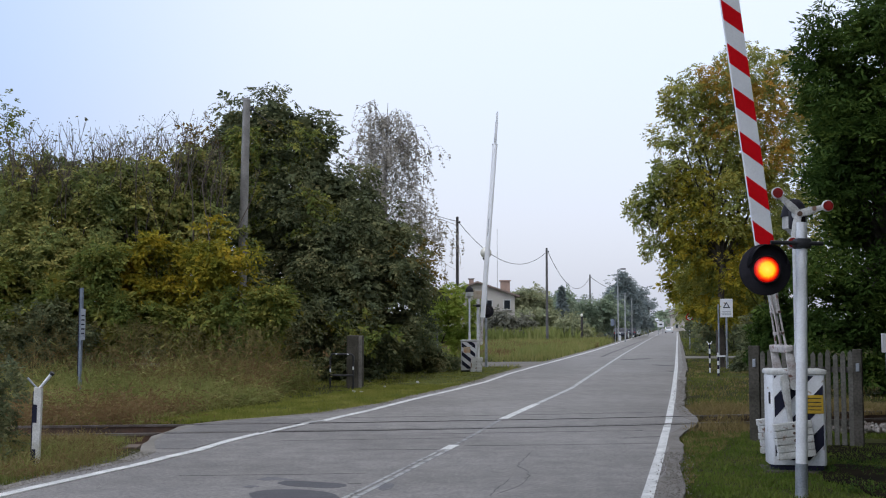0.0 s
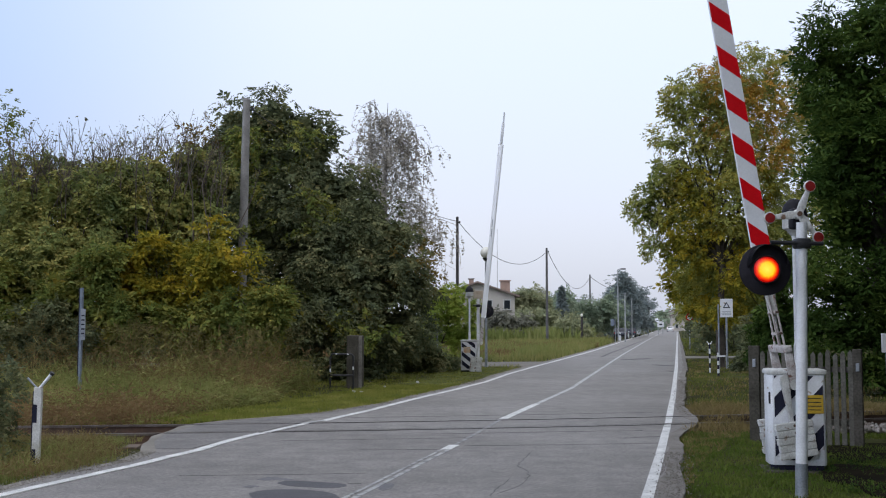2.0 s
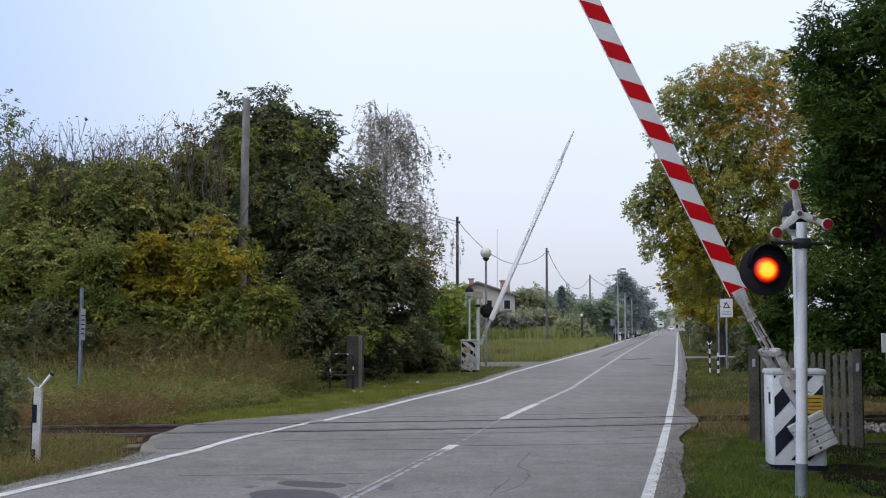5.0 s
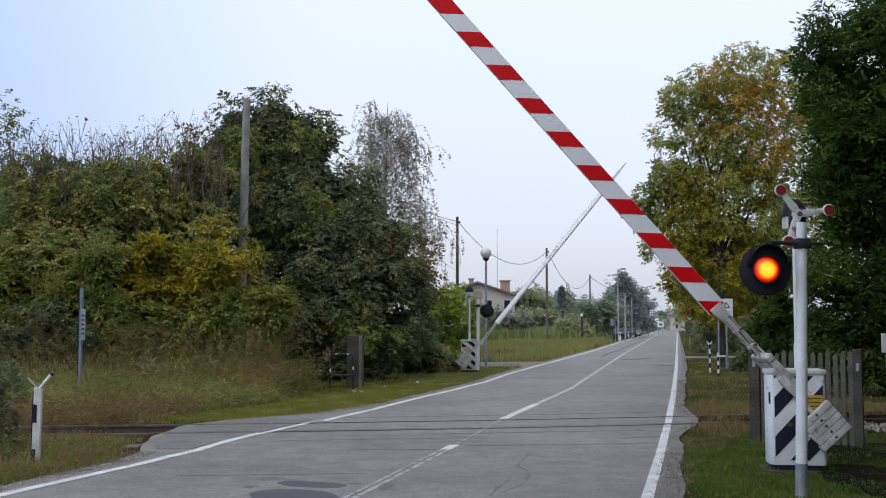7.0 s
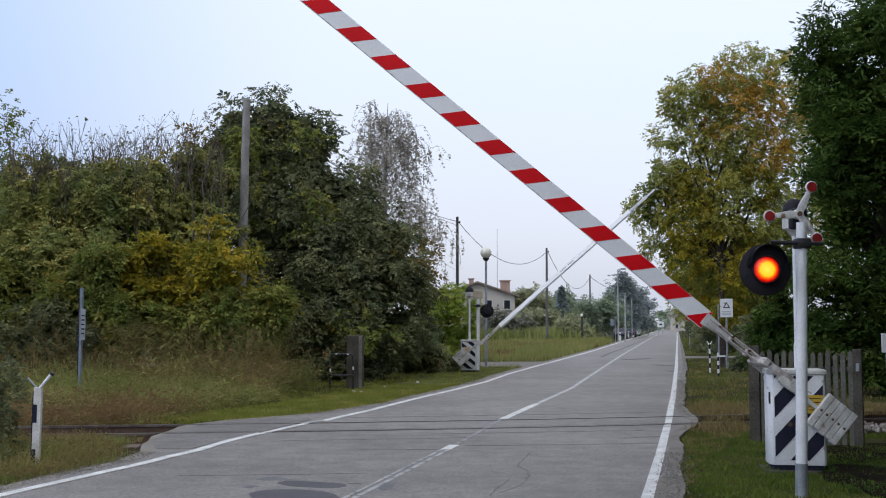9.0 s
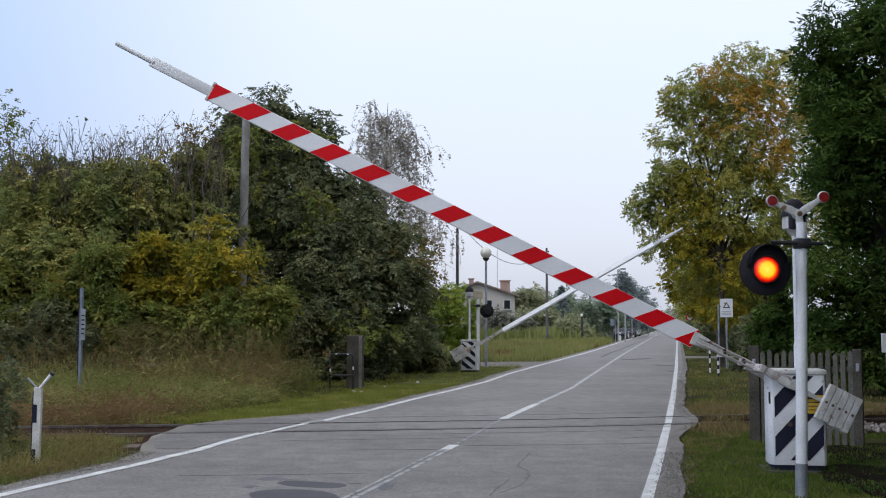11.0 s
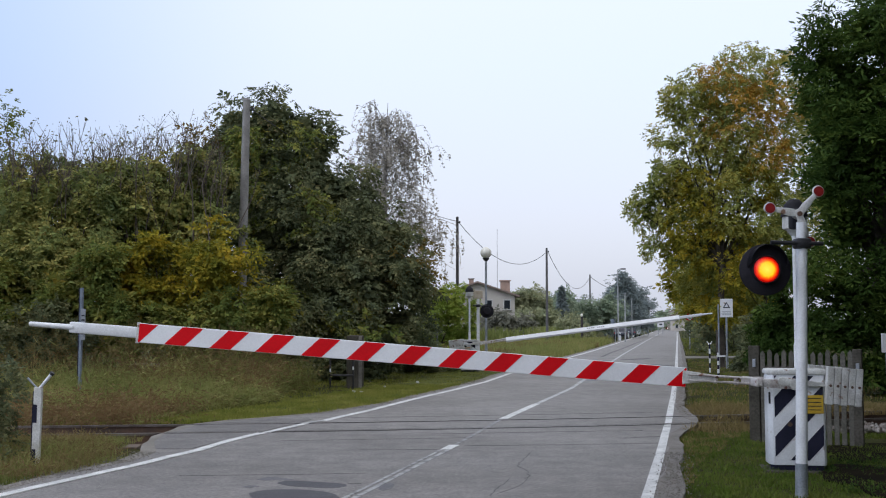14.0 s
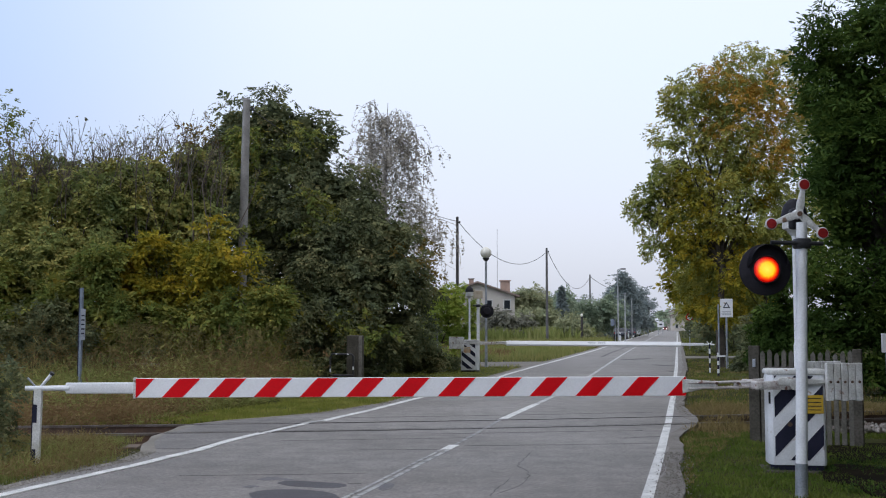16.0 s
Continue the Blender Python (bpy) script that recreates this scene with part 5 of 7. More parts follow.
    P = scatter(5500, -8.2, -4.2, 12.0, 17.1, rng, lambda x, y: y < track(x) - 1.2 and x < OUT_L(y) - 0.30 - 0.25 * max(0, y - 14.2) and noise.noise((x, y, 41)) > 0, 0.12)
    stalks("rusty_tufts", P, np.clip(1.585 - 0.083 * P[:, 1], 0.10, 0.30), 0.07, REDWEED, "rusty seeding grass beside the rails", "grass", 23, 8, 0.12, 0.5, 1.3)
    P = scatter(9000, -9, -4.5, 11.0, 17.0, rng, lambda x, y: x < -0.375 * y and x < OUT_L(y) - 0.1, 0.2)
    blades("dark_weeds", P, 0.14, 0.006, GRASS_DARK, "dark leafy weeds at the verge", "weeds", 12, 0.5)
    # crops beyond the verge
    P = scatter(40000, -14, 22, 58, 100, rng, lambda x, y: x < OUT_L(y) - 2.0 - 3.0 * noise.noise((x * 0.1, y * 0.1, 15)) and noise.noise((x * 0.12, y * 0.12, 5)) < 0.25, 0.25)
    blades("reddish_weeds", P, 0.55, 0.03, REDWEED, "field of reddish-brown dry weeds", "field", 9, 0.4)
    P = scatter(16000, -14, 20, 56, 104, rng, lambda x, y: x < OUT_L(y) - 1.5 and noise.noise((x * 0.16, y * 0.10, 25)) > -0.05, 0.3)
    blades("field_weeds", P, 0.62, 0.035, CROP, "green weeds mixed into the dry field", "field", 24, 0.4)
    P = scatter(16000, -30, 20, 98, 126, rng, lambda x, y: x < OUT_L(y) - 3, 0.3)
    blades("green_crop", P, 1.6, 0.11, CROP, "pale green standing crop before the house", "field", 10, 0.3)


def build_vegetation():
    build_tree("broadleaf_tree", (-5.2, 38.0, 0), 0.24, ((-6.10, 38.0, 8.97, 1.28, 1.16, 1.28), (-7.40, 38.5, 8.80, 1.16, 1.04, 1.16), (-5.06, 38.5, 8.66, 1.04, 0.93, 1.04), (-8.22, 39.0, 7.92, 0.95, 0.85, 0.95), (-6.70, 38.0, 7.26, 1.73, 1.55, 1.73), (-4.80, 38.0, 7.26, 1.28, 1.16, 1.28), (-3.72, 37.5, 6.36, 1.13, 1.02, 1.13), (-5.16, 37.0, 5.65, 1.90, 1.71, 1.90), (-2.73, 37.5, 5.46, 1.09, 0.98, 1.09), (-3.43, 36.5, 4.69, 1.70, 1.53, 1.70), (-1.72, 37.0, 4.73, 1.00, 0.90, 1.00), (-2.24, 36.0, 3.70, 1.39, 1.25, 1.39), (-1.26, 36.0, 3.03, 0.87, 0.79, 0.87), (-2.74, 35.0, 2.35, 1.59, 1.43, 1.59), (-1.48, 36.0, 1.70, 1.01, 0.91, 1.01), (-4.26, 36.0, 3.16, 1.81, 1.63, 1.81), (-6.14, 37.0, 4.38, 1.94, 1.74, 1.94), (-7.61, 38.5, 6.32, 1.38, 1.24, 1.38), (-6.36, 35.0, 2.38, 1.63, 1.46, 1.63), (-4.45, 34.5, 1.46, 1.40, 1.26, 1.40), (-2.55, 35.0, 0.87, 0.98, 0.88, 0.98), (-6.54, 34.0, 1.11, 1.29, 1.16, 1.29), (-5.10, 34.0, 0.84, 1.19, 1.07, 1.19), (-7.84, 35.0, 1.27, 1.42, 1.28, 1.42), (-3.3, 34.4, 0.35, 0.8, 0.6, 0.6), (-1.81, 36.5, 2.70, 0.6, 0.52, 0.6), (-2.35, 36.5, 2.41, 0.6, 0.52, 0.6)),
               250000, 0.066, LEAF_DARK, "dense dark green broadleaf tree beside the concrete post", 21, grain=1.1, droop=0.35, core=1.5,
               extra=(("olive_sprays", ((-2.03, 33.2, 1.25, 0.32, 0.28, 0.32), (-1.65, 33.4, 1.65, 0.42, 0.38, 0.42), (-4.31, 33.5, 2.1, 0.9, 0.6, 0.8), (-4.7, 33.8, 2.9, 0.7, 0.6, 0.6), (-2.9, 33.8, 2.2, 0.7, 0.6, 0.6), (-6.0, 36.6, 8.0, 1.6, 0.8, 1.0), (-5.2, 35.6, 5.6, 1.5, 0.8, 1.0)), 16000, LEAF_OLIVE, "yellow-olive sprays"),
                      ("brown_sprays", ((-1.2, 35.8, 3.7, 0.7, 0.6, 0.9), (-8.0, 37.6, 7.4, 0.8, 0.6, 1.0), (-8.3, 37.6, 8.3, 0.7, 0.6, 0.6)), 5000, LEAF_RUSSET, "russet sprays at the edge")))
    build_tree("bush", (-10.2, 27.6, 0), 0.05, ((-10.3, 27.5, 1.9, 0.65, 0.5, 0.6), (-9.6, 27.5, 1.5, 0.55, 0.5, 0.5), (-10.9, 27.5, 1.6, 0.6, 0.5, 0.6), (-10.2, 27.4, 1.0, 0.8, 0.5, 0.7)),
               26000, 0.045, LEAF_DARK, "dark green bush behind the tall weeds", 44, "bush", grain=0.5)
    build_tree("hedge_tree", (-11.5, 31.5, 0), 0.12, ((-12.93, 32.0, 6.32, 0.57, 0.52, 0.57), (-12.08, 32.0, 6.41, 0.51, 0.46, 0.51), (-11.23, 32.0, 6.31, 0.47, 0.43, 0.47), (-10.38, 32.0, 6.29, 0.47, 0.43, 0.47), (-9.53, 32.0, 6.29, 0.51, 0.46, 0.51), (-8.68, 32.0, 6.38, 0.51, 0.46, 0.51), (-8.16, 33.0, 6.8, 0.52, 0.47, 0.52), (-12.5, 32.0, 5.7, 0.7, 0.5, 0.6), (-10.8, 32.0, 5.7, 0.7, 0.5, 0.6), (-9.1, 32.0, 5.8, 0.7, 0.5, 0.6), (-14.89, 33.0, 4.09, 2.27, 2.04, 2.27), (-12.18, 31.0, 4.60, 1.56, 1.40, 1.56), (-10.38, 31.0, 4.68, 1.47, 1.33, 1.47), (-11.16, 30.0, 2.92, 1.74, 1.57, 1.74), (-9.26, 30.0, 2.92, 1.51, 1.35, 1.51), (-13.25, 32.0, 5.62, 0.85, 0.76, 0.85), (-11.55, 31.5, 5.56, 0.70, 0.63, 0.70), (-10.05, 31.5, 5.64, 0.67, 0.60, 0.67), (-9.22, 31.5, 5.23, 1.00, 0.90, 1.00)),
               180000, 0.060, LEAF_HEDGE, "overgrown green hedge trees behind the weeds", 22, "hedge tree", grain=0.84)
    build_tree("hedge_tree", (-8.3, 33.3, 0), 0.12, ((-8.44, 33.0, 4.79, 1.39, 1.26, 1.39), (-7.57, 33.0, 4.09, 1.48, 1.33, 1.48), (-9.31, 33.0, 4.09, 1.48, 1.33, 1.48), (-7.80, 34.0, 6.14, 0.90, 0.81, 0.90), (-8.15, 34.0, 6.68, 0.54, 0.48, 0.54), (-9.0, 32.6, 5.8, 0.8, 0.7, 0.7), (-8.0, 32.8, 5.5, 0.8, 0.7, 0.8)),
               80000, 0.062, LEAF_HEDGE, "olive green hedge tree with thinning top", 23, "hedge tree", grain=0.84)
    build_tree("maple_bush", (-7.4, 29.3, 0), 0.07, ((-6.06, 29.5, 4.22, 0.56, 0.50, 0.56), (-6.30, 29.5, 3.37, 0.75, 0.67, 0.75), (-8.01, 29.5, 3.52, 0.65, 0.59, 0.65), (-7.23, 29.5, 2.90, 0.86, 0.77, 0.86), (-5.52, 29.5, 3.37, 0.47, 0.42, 0.47), (-5.52, 29.5, 2.59, 0.62, 0.56, 0.62), (-8.32, 29.5, 2.59, 0.78, 0.70, 0.78), (-6.76, 29.5, 2.12, 0.94, 0.84, 0.94), (-8.87, 29.5, 3.21, 0.47, 0.42, 0.47)),
               44000, 0.066, LEAF_YELLOW, "yellowing maple bush in front of the hedge", 24, "bush", grain=1.1, gap=0.52, core=0.15)
    build_tree("bush", (-10.4, 28.5, 0), 0.06, ((-9.85, 28.5, 2.26, 1.05, 0.95, 1.05), (-11.20, 28.5, 1.96, 1.13, 1.02, 1.13), (-12.41, 28.5, 2.26, 1.35, 1.22, 1.35), (-8.49, 28.5, 1.81, 0.83, 0.75, 0.83), (-7.29, 28.5, 1.73, 0.75, 0.68, 0.75), (-5.78, 28.5, 1.81, 0.75, 0.68, 0.75), (-4.73, 28.5, 1.81, 0.68, 0.61, 0.68), (-9.09, 28.5, 3.31, 0.60, 0.54, 0.60)),
               90000, 0.06, LEAF_OLIVE, "olive green bushes behind the tall weeds", 37, "bush", grain=0.8)
    build_tree("small_tree", (-0.1, 46.0, 0), 0.045, ((0.35, 46.0, 2.1, 1.1, 0.92, 1.0), (-0.4, 46.0, 1.2, 1.1, 0.92, 1.1), (0.55, 46.0, 2.75, 0.8, 0.74, 0.7), (-0.55, 46.0, 2.4, 0.9, 0.66, 0.8), (0.87, 46.0, 1.14, 0.63, 0.57, 0.63)),
               60000, 0.042, LEAF_LIME, "bright yellow-green small tree behind the barrier", 25, grain=0.7, core=0.4)
    build_tree("shrub", (-1.3, 40.2, 0), 0.04, ((-1.45, 40.0, 0.44, 0.63, 0.57, 0.63), (-0.72, 40.0, 0.44, 0.59, 0.53, 0.59), (0.02, 40.9, 0.26, 0.34, 0.35, 0.36), (-1.14, 40.0, 0.97, 0.51, 0.46, 0.51), (-0.40, 40.0, 0.78, 0.38, 0.38, 0.38), (-1.8, 40.0, 0.7, 0.6, 0.5, 0.7)),
               34000, 0.05, LEAF_DARK, "dark shrub in the tree's shade", 26, "bush", grain=0.7)
    build_tree("linden_tree", (11.62, 44.9, 0), 0.14, ((9.91, 46.0, 9.58, 0.63, 0.57, 0.63), (9.41, 46.0, 8.47, 0.63, 0.57, 0.63), (8.95, 46.0, 7.36, 0.63, 0.57, 0.63), (10.10, 46.0, 10.82, 0.53, 0.48, 0.53), (10.37, 46.0, 11.94, 0.53, 0.48, 0.53), (9.67, 46.0, 6.50, 0.63, 0.57, 0.63), (10.30, 46.0, 7.73, 0.73, 0.66, 0.73), (12.63, 45.5, 2.71, 0.63, 0.56, 0.63), (13.47, 45.5, 2.35, 0.63, 0.56, 0.63), (12.78, 46.0, 12.32, 1.41, 1.27, 1.41), (14.43, 47.0, 11.93, 1.86, 1.68, 1.86), (10.72, 46.0, 11.71, 1.02, 0.92, 1.02), (11.32, 46.0, 10.38, 1.09, 0.98, 1.09), (10.23, 46.0, 9.65, 1.02, 0.92, 1.02), (12.30, 46.0, 9.89, 1.82, 1.64, 1.82), (9.62, 46.0, 7.95, 0.78, 0.70, 0.78), (10.47, 46.0, 8.19, 0.97, 0.87, 0.97), (8.53, 46.0, 6.49, 0.78, 0.70, 0.78), (9.62, 46.0, 6.85, 0.85, 0.77, 0.85), (11.08, 46.0, 6.97, 1.46, 1.31, 1.46), (12.64, 45.5, 6.92, 2.04, 1.84, 2.04), (9.62, 46.0, 5.03, 0.83, 0.74, 0.83), (10.96, 46.0, 5.03, 1.26, 1.14, 1.26), (12.54, 46.0, 4.54, 1.82, 1.64, 1.82), (15.05, 47.0, 9.07, 2.23, 2.01, 2.23), (15.29, 47.0, 5.85, 2.11, 1.90, 2.11), (11.32, 46.0, 3.57, 1.09, 0.98, 1.09)),
               210000, 0.062, LEAF_AUTUMN, "tall linden turning from green to yellow and orange", 27, grain=1.0, core=0.12, gap=0.43, droop=0.35,
               extra=(("yellow_sprays", ((11.64, 44.0, 3.14, 0.65, 0.59, 0.65), (12.12, 44.0, 3.60, 0.65, 0.59, 0.65), (11.28, 44.0, 2.43, 0.56, 0.50, 0.56), (11.92, 43.8, 2.41, 0.46, 0.42, 0.46), (10.95, 45.0, 2.46, 0.52, 0.47, 0.52), (11.66, 45.0, 2.58, 0.62, 0.56, 0.62), (12.24, 45.0, 2.10, 0.48, 0.43, 0.48), (10.48, 45.0, 3.05, 0.43, 0.39, 0.43), (10.84, 45.0, 5.91, 1.19, 1.07, 1.19), (10.25, 45.0, 4.72, 0.95, 0.86, 0.95), (12.03, 45.0, 4.96, 1.43, 1.28, 1.43), (12.98, 45.0, 7.57, 0.95, 0.86, 0.95), (11.08, 45.0, 7.57, 0.95, 0.86, 0.95)), 40000, LEAF_YELLOW, "clear yellow lower sprays"),
                      ("orange_sprays", ((12.50, 45.0, 10.66, 1.31, 1.18, 1.31), (13.34, 45.0, 9.35, 1.19, 1.07, 1.19), (14.05, 45.0, 11.61, 1.07, 0.96, 1.07), (12.03, 45.0, 12.33, 0.83, 0.75, 0.83)), 13000, LEAF_ORANGE, "orange upper sprays")))
    build_tree("linden_tree", (15.2, 58.0, 0), 0.13, ((14.43, 58.0, 3.32, 1.04, 0.94, 1.04), (15.81, 58.0, 2.86, 0.92, 0.83, 0.92), (13.36, 58.0, 3.78, 0.92, 0.83, 0.92), (17.04, 58.0, 3.32, 1.10, 0.99, 1.10), (15.04, 58.0, 4.09, 1.23, 1.10, 1.23)),
               34000, 0.09, LEAF_YELLOW, "yellow-leaved roadside linden further along", 28, grain=1)
    build_tree("broadleaf_tree", (11.4, 27.3, 0), 0.26, ((13.2, 31.0, 6.5, 1.9, 2.4, 4.6), (11.06, 27.0, 9.36, 1.21, 1.09, 1.21), (10.10, 27.5, 8.48, 0.58, 0.52, 0.58), (10.77, 27.0, 7.65, 1.35, 1.22, 1.35), (10.35, 27.0, 5.79, 1.21, 1.09, 1.21), (10.20, 27.0, 4.22, 1.07, 0.96, 1.07), (10.13, 27.0, 2.66, 1.07, 0.96, 1.07), (10.20, 27.0, 1.51, 1.00, 0.90, 1.00), (11.69, 27.5, 6.01, 1.60, 1.44, 1.60), (12.93, 28.0, 8.46, 2.22, 2.00, 2.22), (12.49, 28.0, 3.13, 1.92, 1.73, 1.92), (11.20, 27.0, 1.51, 1.14, 1.03, 1.14), (9.95, 27.5, 6.89, 0.65, 0.59, 0.65), (9.78, 27.0, 5.08, 0.57, 0.51, 0.57)),
               170000, 0.056, LEAF_DEEP, "tall deep green tree overhanging the track", 29, grain=1.0, droop=0.1, long=2.6, width=0.8, inner=0.14, core=0.7)
    build_tree("bush", (9.8, 31.0, 0), 0.06, ((10.09, 31.0, 1.98, 0.82, 0.74, 0.82), (10.01, 31.0, 3.29, 0.82, 0.74, 0.82), (10.42, 31.0, 1.16, 0.82, 0.74, 0.82), (9.68, 31.0, 1.32, 0.74, 0.66, 0.74), (9.27, 31.0, 1.98, 0.57, 0.52, 0.57)),
               44000, 0.05, LEAF_DEEP, "dark green bushes behind the picket fence", 30, "bush", grain=0.8)
    build_tree("bush", (12.3, 41.5, 0), 0.05, ((11.96, 42.0, 1.19, 0.49, 0.44, 0.49), (12.42, 42.0, 1.74, 0.58, 0.52, 0.58), (11.51, 41.0, 0.35, 0.43, 0.39, 0.43), (12.20, 41.0, 0.56, 0.52, 0.47, 0.52)),
               26000, 0.06, LEAF_DARK, "dark green bush at the foot of the linden", 45, "bush", grain=0.6)
    # added crown, mostly out of view, that blocks skylight from the right corner
    build_tree("broadleaf_tree", (10.6, 13.0, 0), 0.26, ((5.6, 12.0, 9.8, 2.6, 3.0, 1.5), (8.6, 12.6, 11.4, 3.0, 3.0, 1.7), (9.4, 11.0, 9.8, 2.8, 3.0, 1.8), (11.6, 13.0, 5.2, 2.8, 3.0, 4.4), (14.0, 18.0, 6.0, 3.2, 3.4, 5.4), (14.2, 23.5, 6.0, 2.8, 3.0, 5.5), (9.3, 12.0, 4.4, 2.0, 2.4, 3.4), (10.9, 15.4, 4.8, 2.0, 2.2, 4.0), (8.4, 11.5, 8.2, 2.2, 2.4, 1.0), (9.4, 14.3, 2.8, 1.4, 1.4, 2.5), (8.5, 11.6, 2.6, 1.1, 1.4, 2.2)),
               110000, 0.13, LEAF_DEEP, "deep green tree mostly out of view, added to shade the right corner", 33, grain=1.6, core=1.8, inner=0.35)
    # second added tree, unseen, set to keep skylight off the right verge
    build_tree("broadleaf_tree", (8.6, 6.0, 0), 0.24, ((4.6, 8.0, 8.6, 2.4, 2.6, 1.5), (7.0, 8.2, 4.2, 1.8, 2.0, 2.6), (7.9, 10.0, 5.0, 1.6, 1.8, 2.4), (7.4, 10.8, 7.6, 1.9, 2.4, 1.2), (7.6, 12.4, 1.7, 0.9, 1.2, 1.6), (7.2, 10.4, 1.6, 0.8, 1.1, 1.5), (9.2, 7.8, 4.8, 2.8, 2.8, 4.0), (7.4, 2.5, 4.8, 3.0, 3.0, 3.8), (7.6, 5.5, 8.0, 3.0, 3.4, 1.8)),
               40000, 0.13, LEAF_DEEP, "unseen deep green tree, added to shade the right verge", 36, grain=1.6, core=1.8, inner=0.35)
    build_tree("hedge_tree", (-15.6, 36.0, 0), 0.14, ((-15.6, 36.0, 8.0, 1.2, 1.2, 1.6), (-15.9, 36.2, 5.6, 1.6, 1.4, 2.0)), 16000, 0.055, LEAF_OLIVE, "thin yellow-green tree top over the hedge", 34, "hedge tree", grain=0.8, core=0.2)
    build_tree("shrub", (-5.85, 13.9, 0), 0.03, ((-5.9, 13.9, 0.75, 0.42, 0.5, 0.5), (-6.2, 14.2, 0.9, 0.5, 0.5, 0.6), (-5.75, 13.7, 0.35, 0.3, 0.4, 0.3), (-5.95, 13.4, 0.4, 0.4, 0.5, 0.4), (-5.6, 12.9, 0.2, 0.35, 0.5, 0.25)),
               14000, 0.03, LEAF_DARK, "dark shrub with a few reddish leaves at the verge", 38, "bush", grain=0.32)
    build_tree("bush", (13.0, 108.0, 0), 0.05, ((12.8, 108, 1.3, 1.5, 1.2, 1.2), (14.2, 108, 0.9, 1.0, 1.0, 0.9)), 9000, 0.11, LEAF_GARDEN, "round olive-green bush at the field's edge", 35, "bush", grain=0.8)
    # hedge added as a dark backing for the shade under the lindens
    build_tree("hedge", (19.5, 72.0, 0), 0.06, ((17.8, 70.0, 1.5, 1.6, 2.0, 1.5), (20.4, 72.0, 1.7, 1.8, 2.4, 1.7), (23.6, 78.0, 1.8, 2.0, 2.4, 1.8), (22.0, 88.0, 2.0, 1.6, 3.0, 2.0), (26.5, 92.0, 2.2, 2.2, 3.0, 2.2)),
               22000, 0.12, LEAF_DARK, "dark hedge added for the shade under the lindens", 39, "hedge", grain=0.8)
    build_tree("linden_tree", (19.3, 78.0, 0), 0.24, ((19.3, 78.0, 6.2, 2.4, 2.4, 2.6), (18.2, 77.0, 4.6, 1.6, 2.0, 1.6), (20.8, 79.0, 4.8, 2.0, 2.0, 2.0)),
               26000, 0.10, LEAF_AUTUMN, "roadside linden turning yellow further along", 40, grain=1)
    build_tree("linden_tree", (24.8, 102.0, 0), 0.24, ((24.8, 102.0, 6.4, 2.6, 2.4, 2.8), (23.6, 101.0, 4.4, 1.8, 2.0, 1.8), (26.6, 103.0, 4.8, 2.0, 2.0, 2.2)),
               22000, 0.12, LEAF_AUTUMN, "roadside linden turning yellow further along", 42, grain=1)
    for x, y, q in ((14.1, 50.6, 71), (16.9, 66.0, 72), (14.6, 48.5, 73)):
        t = thing("linden_tree", pose(x, y, 0), "slim dark linden trunk with a high thin crown", "tree", "lindens along the verge")
        part("trunk", tube(bmesh.new(), [(0, 0, -0.3), (0.03, 0, 1.6), (0.0, 0, 3.4), (0.1, 0, 5.2)], [0.15, 0.12, 0.10, 0.04], 9), BARK, t, "", 60)
        P, N = crown_points(((0.2, 0, 4.9, 1.3, 1.3, 1.2), (-0.5, 0.3, 4.3, 0.9, 0.9, 0.8)), 420, np.random.default_rng(q), 0.8, 0.45)
        ob = new("crown", shoot_mesh("crown", P, N, 0.09, LEAF_YELLOW, np.random.default_rng(q)))
        ob.parent = t
        tagged(ob, kind="stuff")
    build_birch()
    build_twigs("bare_shrub", "leafless upright twigs over the hedge", [(-10.5, 32.0, 3.9, 1.4, 0.8), (-8.4, 33.2, 4.5, 0.8, 0.6), (-12.6, 32.0, 3.9, 1.2, 0.8), (-9.4, 32.4, 4.0, 0.9, 0.8)], 300, 3.75, 31, 0.17, 0.021)
    build_far_trees()


